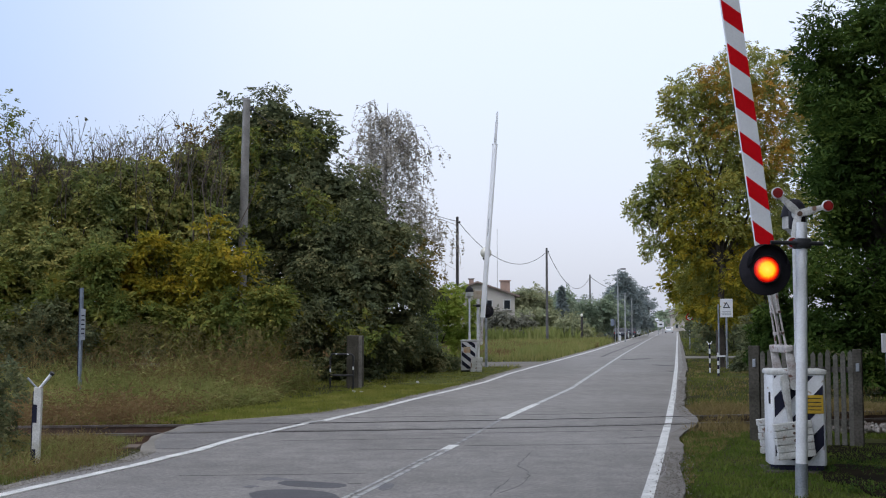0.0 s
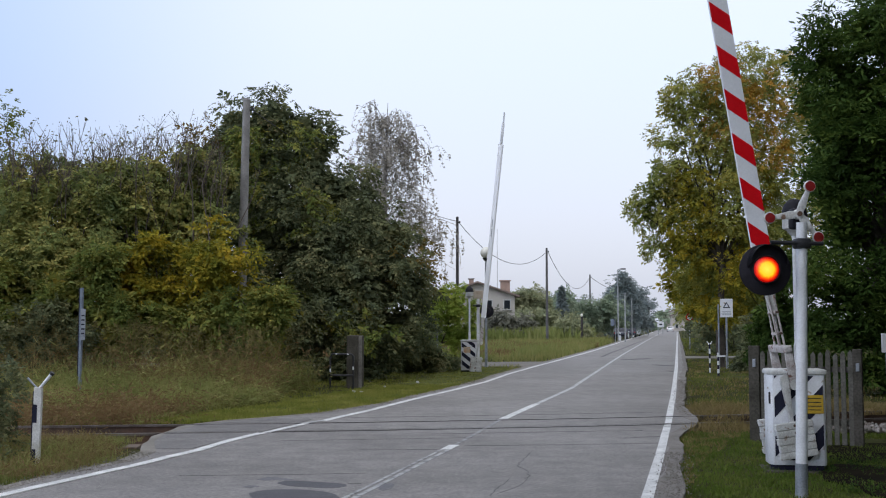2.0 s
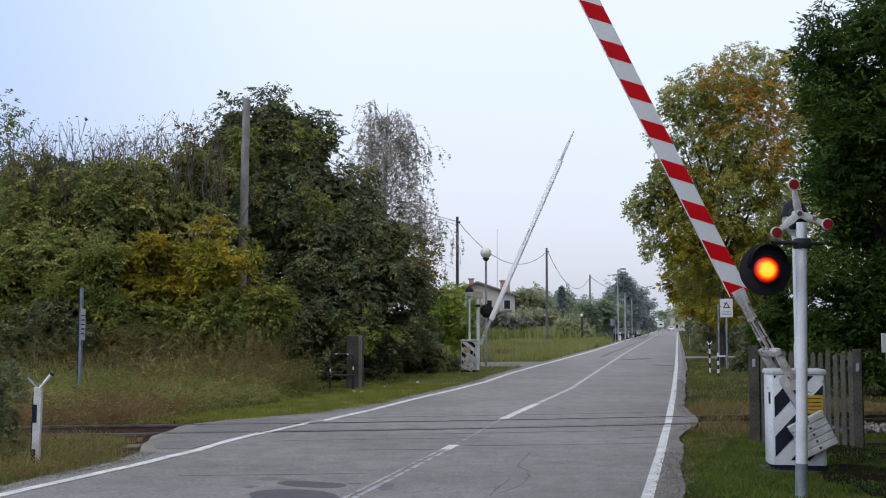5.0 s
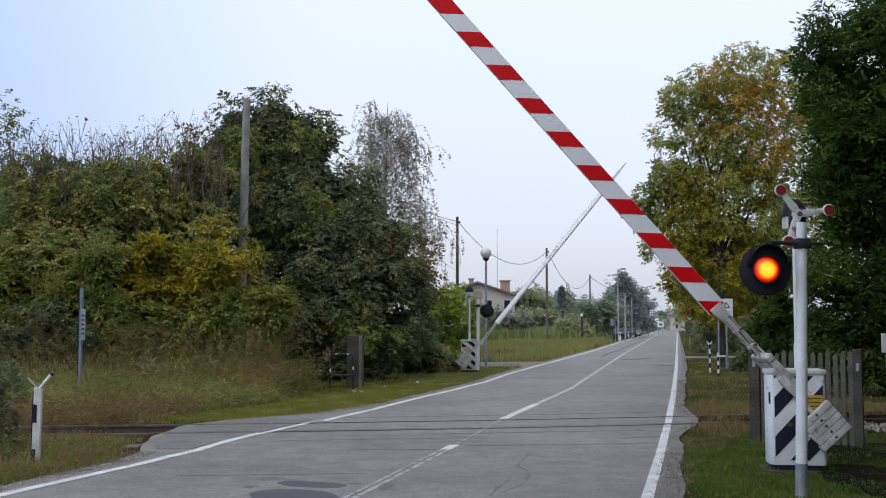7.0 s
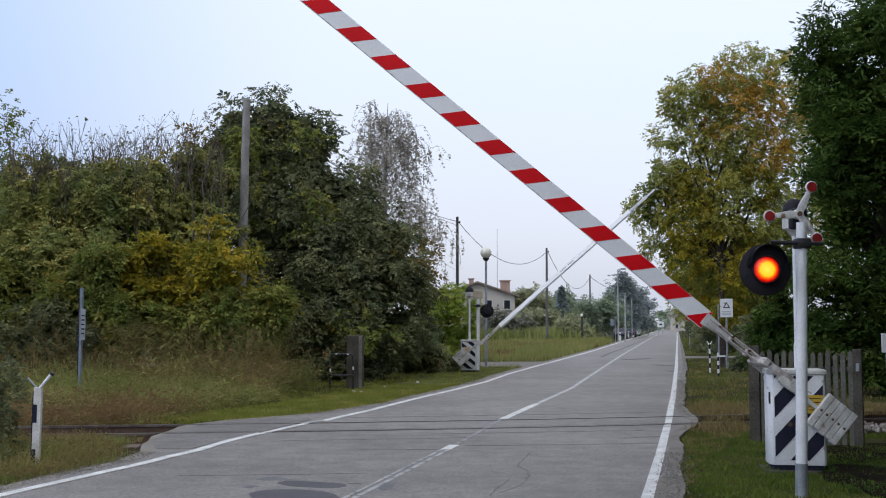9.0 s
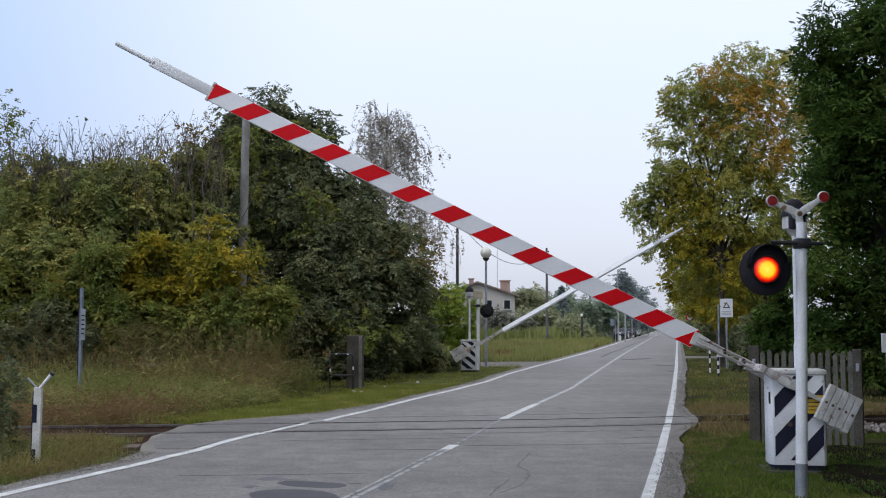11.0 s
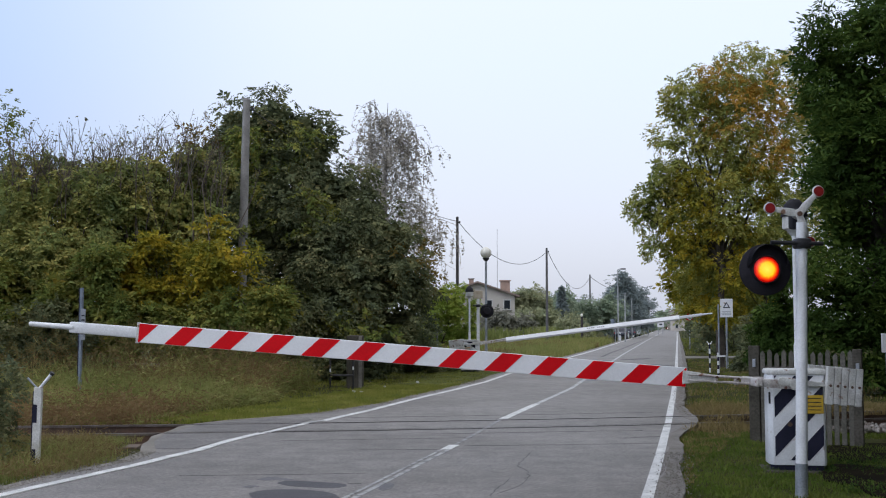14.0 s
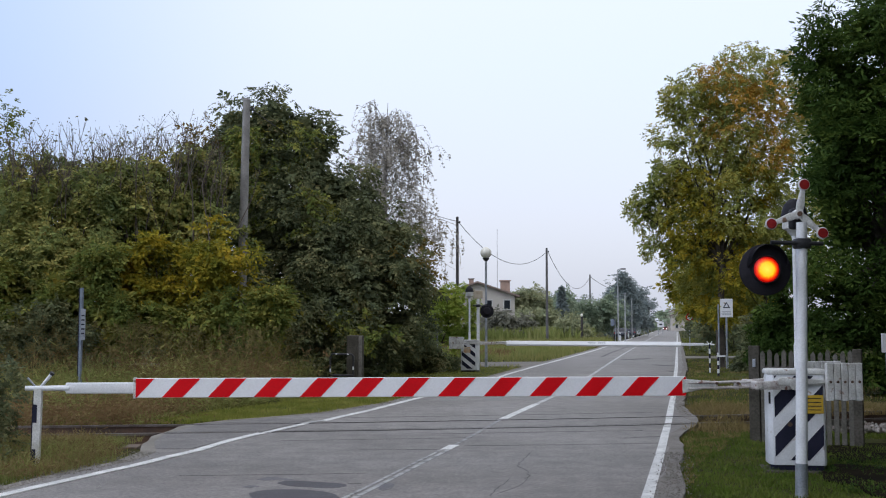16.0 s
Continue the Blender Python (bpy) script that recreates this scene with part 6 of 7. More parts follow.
def build_birch():
    """Birch behind the dark tree: pale trunk, fine hanging twigs and sparse dry leaves."""
    rng = np.random.default_rng(41)
    t = thing("birch_tree", pose(-2.55, 47.0, 0), "birch with hanging twigs and sparse dry leaves", "tree")
    bm, tw, tips = bmesh.new(), bmesh.new(), []
    tube(bm, [(0, 0, -0.3), (0.1, 0, 4.0), (-0.05, 0, 8.0), (0.1, 0, 11.6)], [0.18, 0.13, 0.06, 0.012], 9)
    for i in range(120):
        a, z = rng.uniform(0, 6.28), 3.0 + 7.6 * rng.uniform()
        out = rng.uniform(1.2, 3.3) * (1.05 - 0.75 * max(0, z - 6.5) / 5)
        p = Vector((0.05, 0, z))
        m = p + Vector((math.cos(a) * out * 0.62, math.sin(a) * out * 0.62, rng.uniform(0.6, 1.1)))
        e = p + Vector((math.cos(a) * out * 1.05, math.sin(a) * out * 1.05, m.z - z - rng.uniform(0.25, 0.8)))
        tube(bm, [p, p.lerp(m, 0.55) + Vector((0, 0, 0.15)), m, m.lerp(e, 0.5) + Vector((0, 0, 0.12)), e], [0.022, 0.018, 0.013, 0.009, 0.004], 5)
        for _ in range(10):
            s = m.lerp(e, rng.uniform(0, 1)) if rng.uniform() < 0.75 else p.lerp(m, rng.uniform(0.4, 1))
            g = rng.uniform(0.3, 1.35)
            d = Vector((rng.normal() * 0.34, rng.normal() * 0.34, rng.normal() * 0.12))
            q = [s, s + d * 0.6 + Vector((0, 0, 0.12)), s + d + Vector((0, 0, -g * 0.5)), s + d * 1.1 + Vector((0, 0, -g))]
            tube(tw, q, [0.009, 0.008, 0.007, 0.004], 3)
            for _ in range(15):
                tips.append(q[1].lerp(q[3], rng.uniform(0.1, 1)) + Vector(rng.normal(size=3)) * 0.055)
    part("trunk", bm, BIRCHBARK, t, "pale grey bark", 60)
    tagged(part("twig", tw, BIRCHTWIG, t, "fine pale hanging twigs"), kind="stuff")
    o = new("crown", leaf_mesh("crown", np.array([tuple(q) for q in tips]), 0.070, LEAF_BIRCH, rng, 0.9))
    o.parent = t
    tagged(o, kind="stuff")


def build_conifer(base, h, r, seed, label):
    rng = np.random.default_rng(seed)
    t = thing("conifer", pose(*base), label, "conifer tree")
    part("trunk", tube(bmesh.new(), [(0, 0, -0.3), (0, 0, h * 0.5), (0, 0, h * 0.97)], [0.16, 0.1, 0.02], 7), BARK, t)
    k = 3600
    z = h * (0.06 + 0.94 * rng.uniform(0, 1, k) ** 1.25)
    tier = 0.72 + 0.28 * np.cos(z / h * 62)
    rr = r * (1 - z / h) ** 0.8 * tier * rng.uniform(0.25, 1, k) ** 0.5
    a = rng.uniform(0, 6.28, k)
    o = new("crown", leaf_mesh("crown", np.stack([rr * np.cos(a), rr * np.sin(a), z - rr * 0.25], 1), h * 0.05, LEAF_CONIFER, rng, 0.3, 2.2))
    o.parent = t
    tagged(o, kind="stuff")


def build_far_trees():
    build_tree("distant_tree", (10.9, 132.0, 0), 0.2, ((10.4, 132, 4.6, 1.5, 1.4, 1.9), (11.6, 132, 5.2, 1.1, 1.2, 1.5), (9.6, 132, 3.6, 1.1, 1.2, 1.4), (12.3, 132, 3.7, 1.1, 1.2, 1.6), (11.0, 132, 2.6, 1.8, 1.4, 1.6)), 30000, 0.14, LEAF_GARDEN, "olive green garden tree beside the farmhouse", 51, grain=1.3)
    build_tree("distant_tree", (18.6, 141.0, 0), 0.2, ((14.0, 143, 3.4, 1.9, 1.6, 2.0), (18.0, 141, 3.6, 1.9, 1.6, 2.0), (20.2, 141, 3.3, 1.8, 1.6, 2.1), (22.3, 141, 3.5, 1.8, 1.6, 2.4), (16.6, 146, 4.2, 1.6, 1.4, 2.2)), 34000, 0.16, LEAF_FAR_HAZE, "green garden trees past the field, leaves paled for haze", 58, grain=1.4)
    build_tree("distant_tree", (19.0, 190.0, 0), 0.2, ((17.0, 190, 5.2, 1.8, 1.6, 2.6), (20.5, 192, 4.8, 2.0, 1.6, 2.4), (24.0, 190, 4.6, 2.4, 1.6, 2.6), (13.0, 190, 4.6, 2.2, 1.6, 2.4)), 20000, 0.20, LEAF_HAZE, "trees behind the gardens, leaves paled and greyed for haze", 59, grain=1.6)
    build_tree("bush", (6.6, 100.0, 0), 0.05, ((5.3, 104, 1.7, 1.0, 0.8, 1.3), (6.6, 104, 1.9, 1.1, 0.8, 1.4), (7.7, 105, 1.7, 0.9, 0.8, 1.3), (4.2, 104, 1.3, 0.8, 0.8, 1.0)), 14000, 0.13, LEAF_DUSK, "grey-green leafless garden shrubs before the farmhouse", 57, "bush", grain=1.0)
    build_tree("bush", (9.0, 127.0, 0), 0.05, ((8.2, 128, 1.9, 1.6, 1.0, 1.6), (10.6, 129, 2.0, 1.7, 1.0, 1.7), (13.0, 130, 2.0, 1.6, 1.0, 1.7), (15.6, 131, 1.8, 1.5, 1.0, 1.5)), 14000, 0.16, LEAF_GARDEN, "olive garden shrubs beyond the crop", 60, "bush", grain=1.0)
    build_conifer((15.3, 138.0, 0), 6.6, 1.6, 52, "blue-green spruce by the house garden")
    build_conifer((17.4, 150.0, 0), 5.9, 1.5, 53, "blue-green spruce by the house garden")
    for x, y, h, q in ((46.8, 205.0, 7.0, 62), (38.0, 155.0, 6.5, 63), (32.0, 128.0, 6.0, 64)):
        build_tree("linden_tree", (x, y, 0), 0.2, ((x, y, h * 0.6, 2.2, 2.2, h * 0.42), (x + 1.6, y + 2, h * 0.62, 2.0, 2.0, h * 0.34)), 12000, 0.13, LEAF_AUTUMN, "roadside linden far along the road", q, grain=1.3)
    build_tree("distant_tree", (25.8, 160.0, 0), 0.35, ((26.2, 160, 6.4, 1.6, 1.6, 2.8), (25.4, 160, 4.6, 1.6, 2.2, 2.6), (27.6, 161, 5.2, 2.0, 2.2, 2.8), (26.4, 160, 3.0, 2.6, 2.4, 2.4)), 44000, 0.17, LEAF_CONIFER, "large dark tree by the road's bend", 54, grain=1.4)
    build_tree("distant_tree", (31.0, 178.0, 0), 0.35, ((30.0, 178, 6.0, 2.2, 2.2, 2.6), (32.4, 178, 5.2, 2.2, 2.2, 2.8), (31.2, 178, 3.4, 3.2, 2.4, 2.6)), 38000, 0.18, LEAF_CONIFER, "large dark tree by the road's bend", 55, grain=1.4)
    rng = np.random.default_rng(56)
    bl = [(x, 420 + rng.uniform(-25, 25), 3.4, 9, 7, rng.uniform(3.2, 5.4)) for x in np.arange(-150, 230, 9)]
    P, N = crown_points(bl, 16000, rng, 5.0)
    tagged(new("distant_woods", leaf_mesh("distant_woods", P, 1.1, LEAF_FAR_HAZE, rng, normals=N)), "line of woods on the horizon, leaves paled for haze", "woods", "", "stuff")
    # trees that close the place beside and behind the camera
    bl = [(x, -45 + rng.uniform(-4, 4), 3.5, 5, 4, rng.uniform(3, 4.5)) for x in np.arange(-60, 60, 6)] + [(-42 + rng.uniform(-3, 3), y, 3.5, 4, 5, 4) for y in np.arange(-40, 60, 7)] + [(44 + rng.uniform(-3, 3), y, 3.5, 4, 5, 4.5) for y in np.arange(-40, 100, 7)]
    P, N = crown_points(bl, 16000, rng, 4.0)
    tagged(new("field_hedge", leaf_mesh("field_hedge", P, 0.9, LEAF_FAR_HAZE, rng, normals=N)), "green hedges round the fields", "hedge", "", "stuff")


# ---- poles, wires, signs, buildings ----
def build_pole(x, y, h, r, material, label, kind_name="utility_pole", lean=0.0):
    t = thing(kind_name, pose(x, y, 0, 0, lean, 0), label, kind_name.replace("_", " "), "poles along the road")
    part("shaft", tube(bmesh.new(), [(0, 0, -0.4), (0, 0, h * 0.5), (0, 0, h)], [r * 1.15, r * 1.0, r * 0.82], 14), material, t, "", 50)
    part("cap", rod(bmesh.new(), (0, 0, h - 0.02), (0, 0, h + 0.05), r * 0.88, r * 0.7, 14), material, t, "", 50)
    part("insulator", lathe(bmesh.new(), [(0.02, 0), (0.05, 0.02), (0.05, 0.09), (0.025, 0.12)], 10, pose(r + 0.05, -0.02, h - 0.35)), DARK, t, "small dark insulator", 50)
    part("hook", rod(bmesh.new(), (0, 0, h - 0.33), (r + 0.06, -0.02, h - 0.33), 0.015, None, 6), DARK, t)
    return t


def build_wire(a, b, sag, r=0.02):
    a, b = Vector(a), Vector(b)
    n = 18
    pts = [a.lerp(b, i / n) - Vector((0, 0, sag * 4 * (i / n) * (1 - i / n))) for i in range(n + 1)]
    tagged(part("overhead_cable", tube(bmesh.new(), pts, r, 5), WIRE), "sagging black overhead cable between poles", "cable", "overhead cables", "structure")


def build_poles():
    build_pole(-6.43, 34.0, 8.95, 0.145, POLE_GREY, "tall grey concrete pole rising out of the hedge", lean=0.7)
    build_pole(0.90, 67.0, 8.5, 0.10, WOOD_DARK, "thin dark wooden cable pole")
    build_pole(9.13, 94.0, 8.5, 0.11, WOOD_HAZED, "thin wooden cable pole, greyed for haze")
    build_pole(19.65, 143.0, 8.5, 0.12, WOOD_HAZED, "thin dark wooden cable pole")
    build_wire((-6.1, 34.0, 8.6), (0.95, 67, 8.25), 0.55, 0.018)
    build_wire((0.95, 67, 8.25), (9.13, 94, 8.2), 1.8, 0.022)
    build_wire((9.25, 94, 8.2), (19.65, 143, 8.2), 2.3, 0.026)
    build_wire((19.75, 143, 8.2), (38, 200, 8.0), 1.2, 0.03)
    # street lamps
    for x, y, h, arm in ((20.1, 123.0, 8.1, True), (18.95, 111.5, 5.0, False), (25.2, 143.0, 5.2, False), (35.6, 190.0, 5.4, False), (37.5, 196.0, 4.6, False)):
        t = thing("street_lamp", pose(x, y, 0), "slim grey street lamp beside the road", "street lamp", "street lamps")
        part("pole", tube(bmesh.new(), [(0, 0, -0.3), (0, 0, h * 0.5), (0, 0, h)], [0.085, 0.07, 0.055], 10), LAMPPOST, t, "", 50)
        if arm:
            part("arm", tube(bmesh.new(), [(0, 0, h), (0.10, 0, h + 0.10), (0.4, 0, h + 0.14)], 0.04, 8), GALV, t)
            part("lamp_head", box(bmesh.new(), (0.62, 0, h + 0.13), (0.62, 0.26, 0.15), 0.04), DARK, t, "flat dark lamp head")
        else:
            part("lamp_head", box(bmesh.new(), (0, 0, h + 0.05), (0.24, 0.24, 0.16), 0.05), GALV, t)
    # globe lantern by the access
    t = thing("globe_lamp", pose(1.80, 44.8, 0), "round opal globe lantern on a slim dark post", "street lamp")
    part("post", tube(bmesh.new(), [(0, 0, -0.2), (0, 0, 2.2), (0, 0, 4.46)], [0.06, 0.052, 0.045], 10), GALV, t, "", 50)
    part("collar", lathe(bmesh.new(), [(0.05, 4.40), (0.14, 4.50), (0.14, 4.54), (0.10, 4.56)], 14), DARK, t, "dark collar", 40)
    part("globe", lathe(bmesh.new(), [(0.235 * math.sin(a), 4.76 - 0.235 * math.cos(a)) for a in np.linspace(0.35, math.pi - 0.02, 14)], 24), GLOBE, t, "round opal globe", 60)
    # short dark post in the field edge
    t = thing("marker_post", pose(13.6, 105.0, 0), "short dark post with a small round top", "marker post")
    part("post", tube(bmesh.new(), [(0, 0, -0.2), (0, 0, 2.6)], [0.13, 0.11], 8), WOOD_DARK, t)
    part("top", lathe(bmesh.new(), [(0.02, 2.58), (0.12, 2.65), (0.14, 2.78), (0.06, 2.9)], 12), GLOBE, t, "", 40)
    # tall thin mast behind the house
    t = thing("antenna_mast", pose(6.1, 120.0, 0), "very thin tall radio mast behind the house", "antenna mast")
    part("mast", tube(bmesh.new(), [(0, 0, -0.2), (0, 0, 7), (0, 0, 12.6)], [0.035, 0.03, 0.02], 6), LAMPPOST, t)


def window_part(parent, x, y, z, w, h, face):
    """A recessed window with frame, pane and shutter slats on a wall that faces -y or +x."""
    fr = bmesh.new()
    d = (lambda c, s: box(fr, c, s, 0.01))
    if face == "y":
        for sx in (-1, 1):
            d((x + sx * w / 2, y - 0.03, z), (0.1, 0.1, h + 0.1))
        for sz in (-1, 1):
            d((x, y - 0.03, z + sz * h / 2), (w, 0.1, 0.1))
        pane = box(bmesh.new(), (x, y - 0.01, z), (w - 0.1, 0.04, h - 0.1))
        sill = box(bmesh.new(), (x, y - 0.1, z - h / 2 - 0.08), (w + 0.3, 0.22, 0.07), 0.01)
    win = part("window_frame", fr, WHITE_OLD, parent)
    part("pane", pane, GLASS, win)
    part("sill", sill, CONCRETE, win)


def build_house():
    """Two-storey farmhouse with a low gable towards the road, a chimney and a lower wing."""
    h = thing("house", pose(3.6, 112.0, 0, 0, 0, 0), "pale plastered farmhouse with low tiled roof and brick chimney", "house")
    w, d, eave, ridge = 7.8, 10.0, 4.85, 6.15
    wall = prism(bmesh.new(), [(-w / 2, -0.3), (w / 2, -0.3), (w / 2, eave), (0, ridge), (-w / 2, eave)], 0, d, "y", 0.02)
    wp = part("wall", wall, PLASTER, h, "pale plaster wall")
    for sx in (-1, 1):
        poly = [(0, ridge + 0.02), (sx * (w / 2 + 0.5), eave - 0.16), (sx * (w / 2 + 0.5), eave + 0.02), (0, ridge + 0.2)]
        part("roof", prism(bmesh.new(), poly, -0.5, d + 0.5, "y"), ROOF, h, "brown tiled roof slope")
    cp = part("chimney", box(bmesh.new(), (3.05, 2.6, 5.75), (1.0, 0.8, 1.5), 0.02), CHIMNEY, h, "broad reddish brick chimney")
    part("chimney_cap", box(bmesh.new(), (3.05, 2.6, 6.52), (1.2, 1.0, 0.12), 0.02), CHIMNEY, cp)
    c2 = part("chimney", box(bmesh.new(), (-0.5, 5.0, 6.4), (0.5, 0.5, 0.8), 0.02), CHIMNEY, h, "small brick chimney")
    part("chimney_cap", box(bmesh.new(), (-0.5, 5.0, 6.82), (0.7, 0.7, 0.1), 0.02), CONCRETE, c2)
    for x in (-2.2, 1.2, 3.1):
        window_part(wp, x, -0.01, 3.9, 0.7, 1.0, "y")
    for x in (-2.2, 1.2):
        window_part(wp, x, -0.01, 1.3, 0.7, 1.1, "y")
    # far house fronts at the road's end
    for x, y, s, l in ((86.0, 385.0, 1.0, "pale distant house beside the road"), (92.5, 420.0, 1.25, "pale distant house beside the road")):
        f = thing("house", pose(x, y, 0, 0, 0, -10), l, "house")
        pw = part("wall", prism(bmesh.new(), [(-4 * s, -0.3), (4 * s, -0.3), (4 * s, 5.2 * s), (0, 7 * s), (-4 * s, 5.2 * s)], 0, 9, "y"), PLASTER, f)
        part("roof", prism(bmesh.new(), [(-4.5 * s, 5.0 * s), (0, 7.02 * s), (4.5 * s, 5.0 * s), (4.5 * s, 5.25 * s), (0, 7.3 * s), (-4.5 * s, 5.25 * s)], -0.4, 9.4, "y"), ROOF, f)
        for wx in (-2 * s, 2 * s):
            for wz in (1.6, 4.0 * s):
                window_part(pw, wx, -0.01, wz, 1.0, 1.4, "y")


def build_signs():
    # square plate with warning triangle
    t = thing("road_sign", pose(11.45, 43.3, 0, 0, 0, -6), "white square plate with warning triangle on a grey post", "road sign")
    part("post", rod(bmesh.new(), (0, 0, -0.2), (0, 0, 2.75), 0.04, None, 10), GALV, t, "", 40)
    part("post_foot", rod(bmesh.new(), (0, 0, -0.1), (0, 0, 0.45), 0.055, None, 10), GALV, t, "", 40)
    pl = part("plate", box(bmesh.new(), (0, -0.05, 2.42), (0.50, 0.02, 0.74), 0.008), WHITE, t)
    tri = [(0.17 * math.cos(a), 2.50 + 0.17 * math.sin(a)) for a in (math.pi / 2, math.pi * 7 / 6, math.pi * 11 / 6)]
    part("triangle", prism(bmesh.new(), tri, -0.066, -0.061, "y"), BLACK, pl, "black triangle outline")
    tri = [(0.095 * math.cos(a), 2.50 + 0.095 * math.sin(a)) for a in (math.pi / 2, math.pi * 7 / 6, math.pi * 11 / 6)]
    part("triangle_field", prism(bmesh.new(), tri, -0.070, -0.064, "y"), WHITE, pl)
    for i in range(3):
        part("text_bar", box(bmesh.new(), (0, -0.063, 2.27 - 0.06 * i), (0.36, 0.004, 0.02)), GALV, pl)
    t = thing("sign_post", pose(10.9, 42.4, 0), "plain thin grey post without a sign", "post")
    part("post", rod(bmesh.new(), (0, 0, -0.2), (0, 0, 2.55), 0.032, None, 10), GALV, t, "", 40)
    t = thing("bollard", pose(9.45, 36.9, 0), "slim black and white banded roadside post", "bollard")
    for i in range(6):
        part("band", rod(bmesh.new(), (0, 0, i * 0.14 - 0.06), (0, 0, i * 0.14 + 0.08), 0.036, None, 10), BLACK if i % 2 == 0 else WHITE, t, "", 40)
    part("collar", box(bmesh.new(), (0.10, 0, 0.66), (0.30, 0.05, 0.05), 0.01), WHITE, t)
    # round sign far along on the right
    t = thing("road_sign", pose(18.4, 80.0, 0), "round red-rimmed sign on a grey post", "road sign")
    part("post", rod(bmesh.new(), (0, 0, -0.2), (0, 0, 2.5), 0.035, None, 8), GALV, t, "", 40)
    pl = part("plate", lathe(bmesh.new(), [(0.0, 0), (0.3, 0.0), (0.3, 0.02), (0.0, 0.02)], 20, pose(0, -0.04, 2.35, 90)), BOOM_RED, t)
    part("disc", lathe(bmesh.new(), [(0.0, 0), (0.2, 0.0), (0.2, 0.01), (0.0, 0.01)], 20, pose(0, -0.062, 2.35, 90)), WHITE, pl)
    # kilometre marker on the left: blue-grey rail post with lettered strip seen at an angle
    t = thing("marker_post", pose(-8.1, 24.0, 0), "blue-grey steel post with narrow lettered plate", "marker post")
    part("post", box(bmesh.new(), (0, 0, 1.25), (0.06, 0.10, 2.6), 0.008), BLUEGREY, t)
    part("flange", box(bmesh.new(), (-0.04, 0.02, 1.25), (0.022, 0.14, 2.6), 0.006), BLACK, t, "dark flange")
    pl = part("plate", box(bmesh.new(), (0.062, -0.06, 1.73), (0.105, 0.02, 0.70), 0.006), GALV, t, "narrow grey plate")
    for i in range(5):
        part("text_bar", box(bmesh.new(), (0.062, -0.073, 1.93 - 0.10 * i), (0.07, 0.004, 0.03)), BLACK, pl)
    # small sign and board far off
    t = thing("road_sign", pose(18.0, 112.0, 0), "small dark rectangular sign on a post", "road sign")
    part("post", rod(bmesh.new(), (0, 0, -0.2), (0, 0, 2.4), 0.04, None, 8), GALV, t)
    part("plate", box(bmesh.new(), (-0.3, -0.05, 2.05), (0.4, 0.03, 0.7), 0.01), BLUEGREY, t)
    t = thing("billboard", pose(41.0, 202.0, 0), "white roadside board with a dark emblem", "billboard")
    for sx in (-0.4, 0.4):
        part("leg", rod(bmesh.new(), (sx, 0, -0.2), (sx, 0, 1.5), 0.05, None, 8), GALV, t)
    bp = part("board", box(bmesh.new(), (0, -0.05, 1.95), (1.25, 0.06, 1.0), 0.02), WHITE, t)
    part("emblem", box(bmesh.new(), (0, -0.09, 1.95), (0.5, 0.02, 0.3), 0.02), BLACK, bp)
    # white trackside board at the right
    t = thing("trackside_board", pose(9.35, 22.6, 0), "white trackside board on a short post", "trackside board")
    part("post", rod(bmesh.new(), (0, 0.03, -0.3), (0, 0.03, 1.5), 0.03, None, 8), GALV, t)
    part("plate", box(bmesh.new(), (0.05, 0, 1.34), (0.34, 0.02, 0.40), 0.006), WHITE, t)


def build_fence():
    """Short picket fence of weathered slats between square posts."""
    t = thing("picket_fence", pose(4.75, 16.3, 0, 0, 0, -28), "weathered grey picket fence behind the barrier machine", "fence")
    for x, h, w in ((-0.03, 1.40, 0.16), (1.44, 1.36, 0.13)):
        p = part("post", box(bmesh.new(), (x, 0.02, h / 2 - 0.1), (w, 0.12, h + 0.2), 0.012), MOSSY_SHADED, t, "square mossy concrete post, darkened for shade")
        part("slot", box(bmesh.new(), (x + 0.01, -0.05, h - 0.26), (0.05, 0.03, 0.12), 0.006), GALV, p)
    for z in (0.28, 1.06):
        part("rail", box(bmesh.new(), (0.70, 0.03, z), (1.42, 0.035, 0.08), 0.006), FENCE, t)
    for i in range(13):
        x = 0.10 + i * 0.104
        h = 1.33 + 0.03 * math.sin(i * 2.3)
        pk = prism(bmesh.new(), [(x - 0.034, -0.05), (x + 0.034, -0.05), (x + 0.034, h - 0.05), (x, h), (x - 0.034, h - 0.05)], -0.03, 0.0, "y", 0.004)
        part("picket", pk, FENCE, t)


def build_litter():
    rng = random.Random(8)
    for x, y in ((-2.29, 27.8), (-2.08, 27.5), (-1.61, 29.8), (-0.77, 32.4)):
        bm = box(bmesh.new(), (0, 0, 0.06), (rng.uniform(0.06, 0.11), rng.uniform(0.05, 0.08), 0.045), 0.015)
        for q in bm.verts:
            q.co += Vector((rng.uniform(-1, 1), rng.uniform(-1, 1), rng.uniform(-1, 1))) * 0.018
        ob = part("litter", bm, WHITE_OLD)
        ob.matrix_basis = pose(x, y, -0.05, 0, 0, rng.uniform(0, 180))
        tagged(ob, "crumpled pale scrap of litter in the grass", "litter", "scraps of litter")


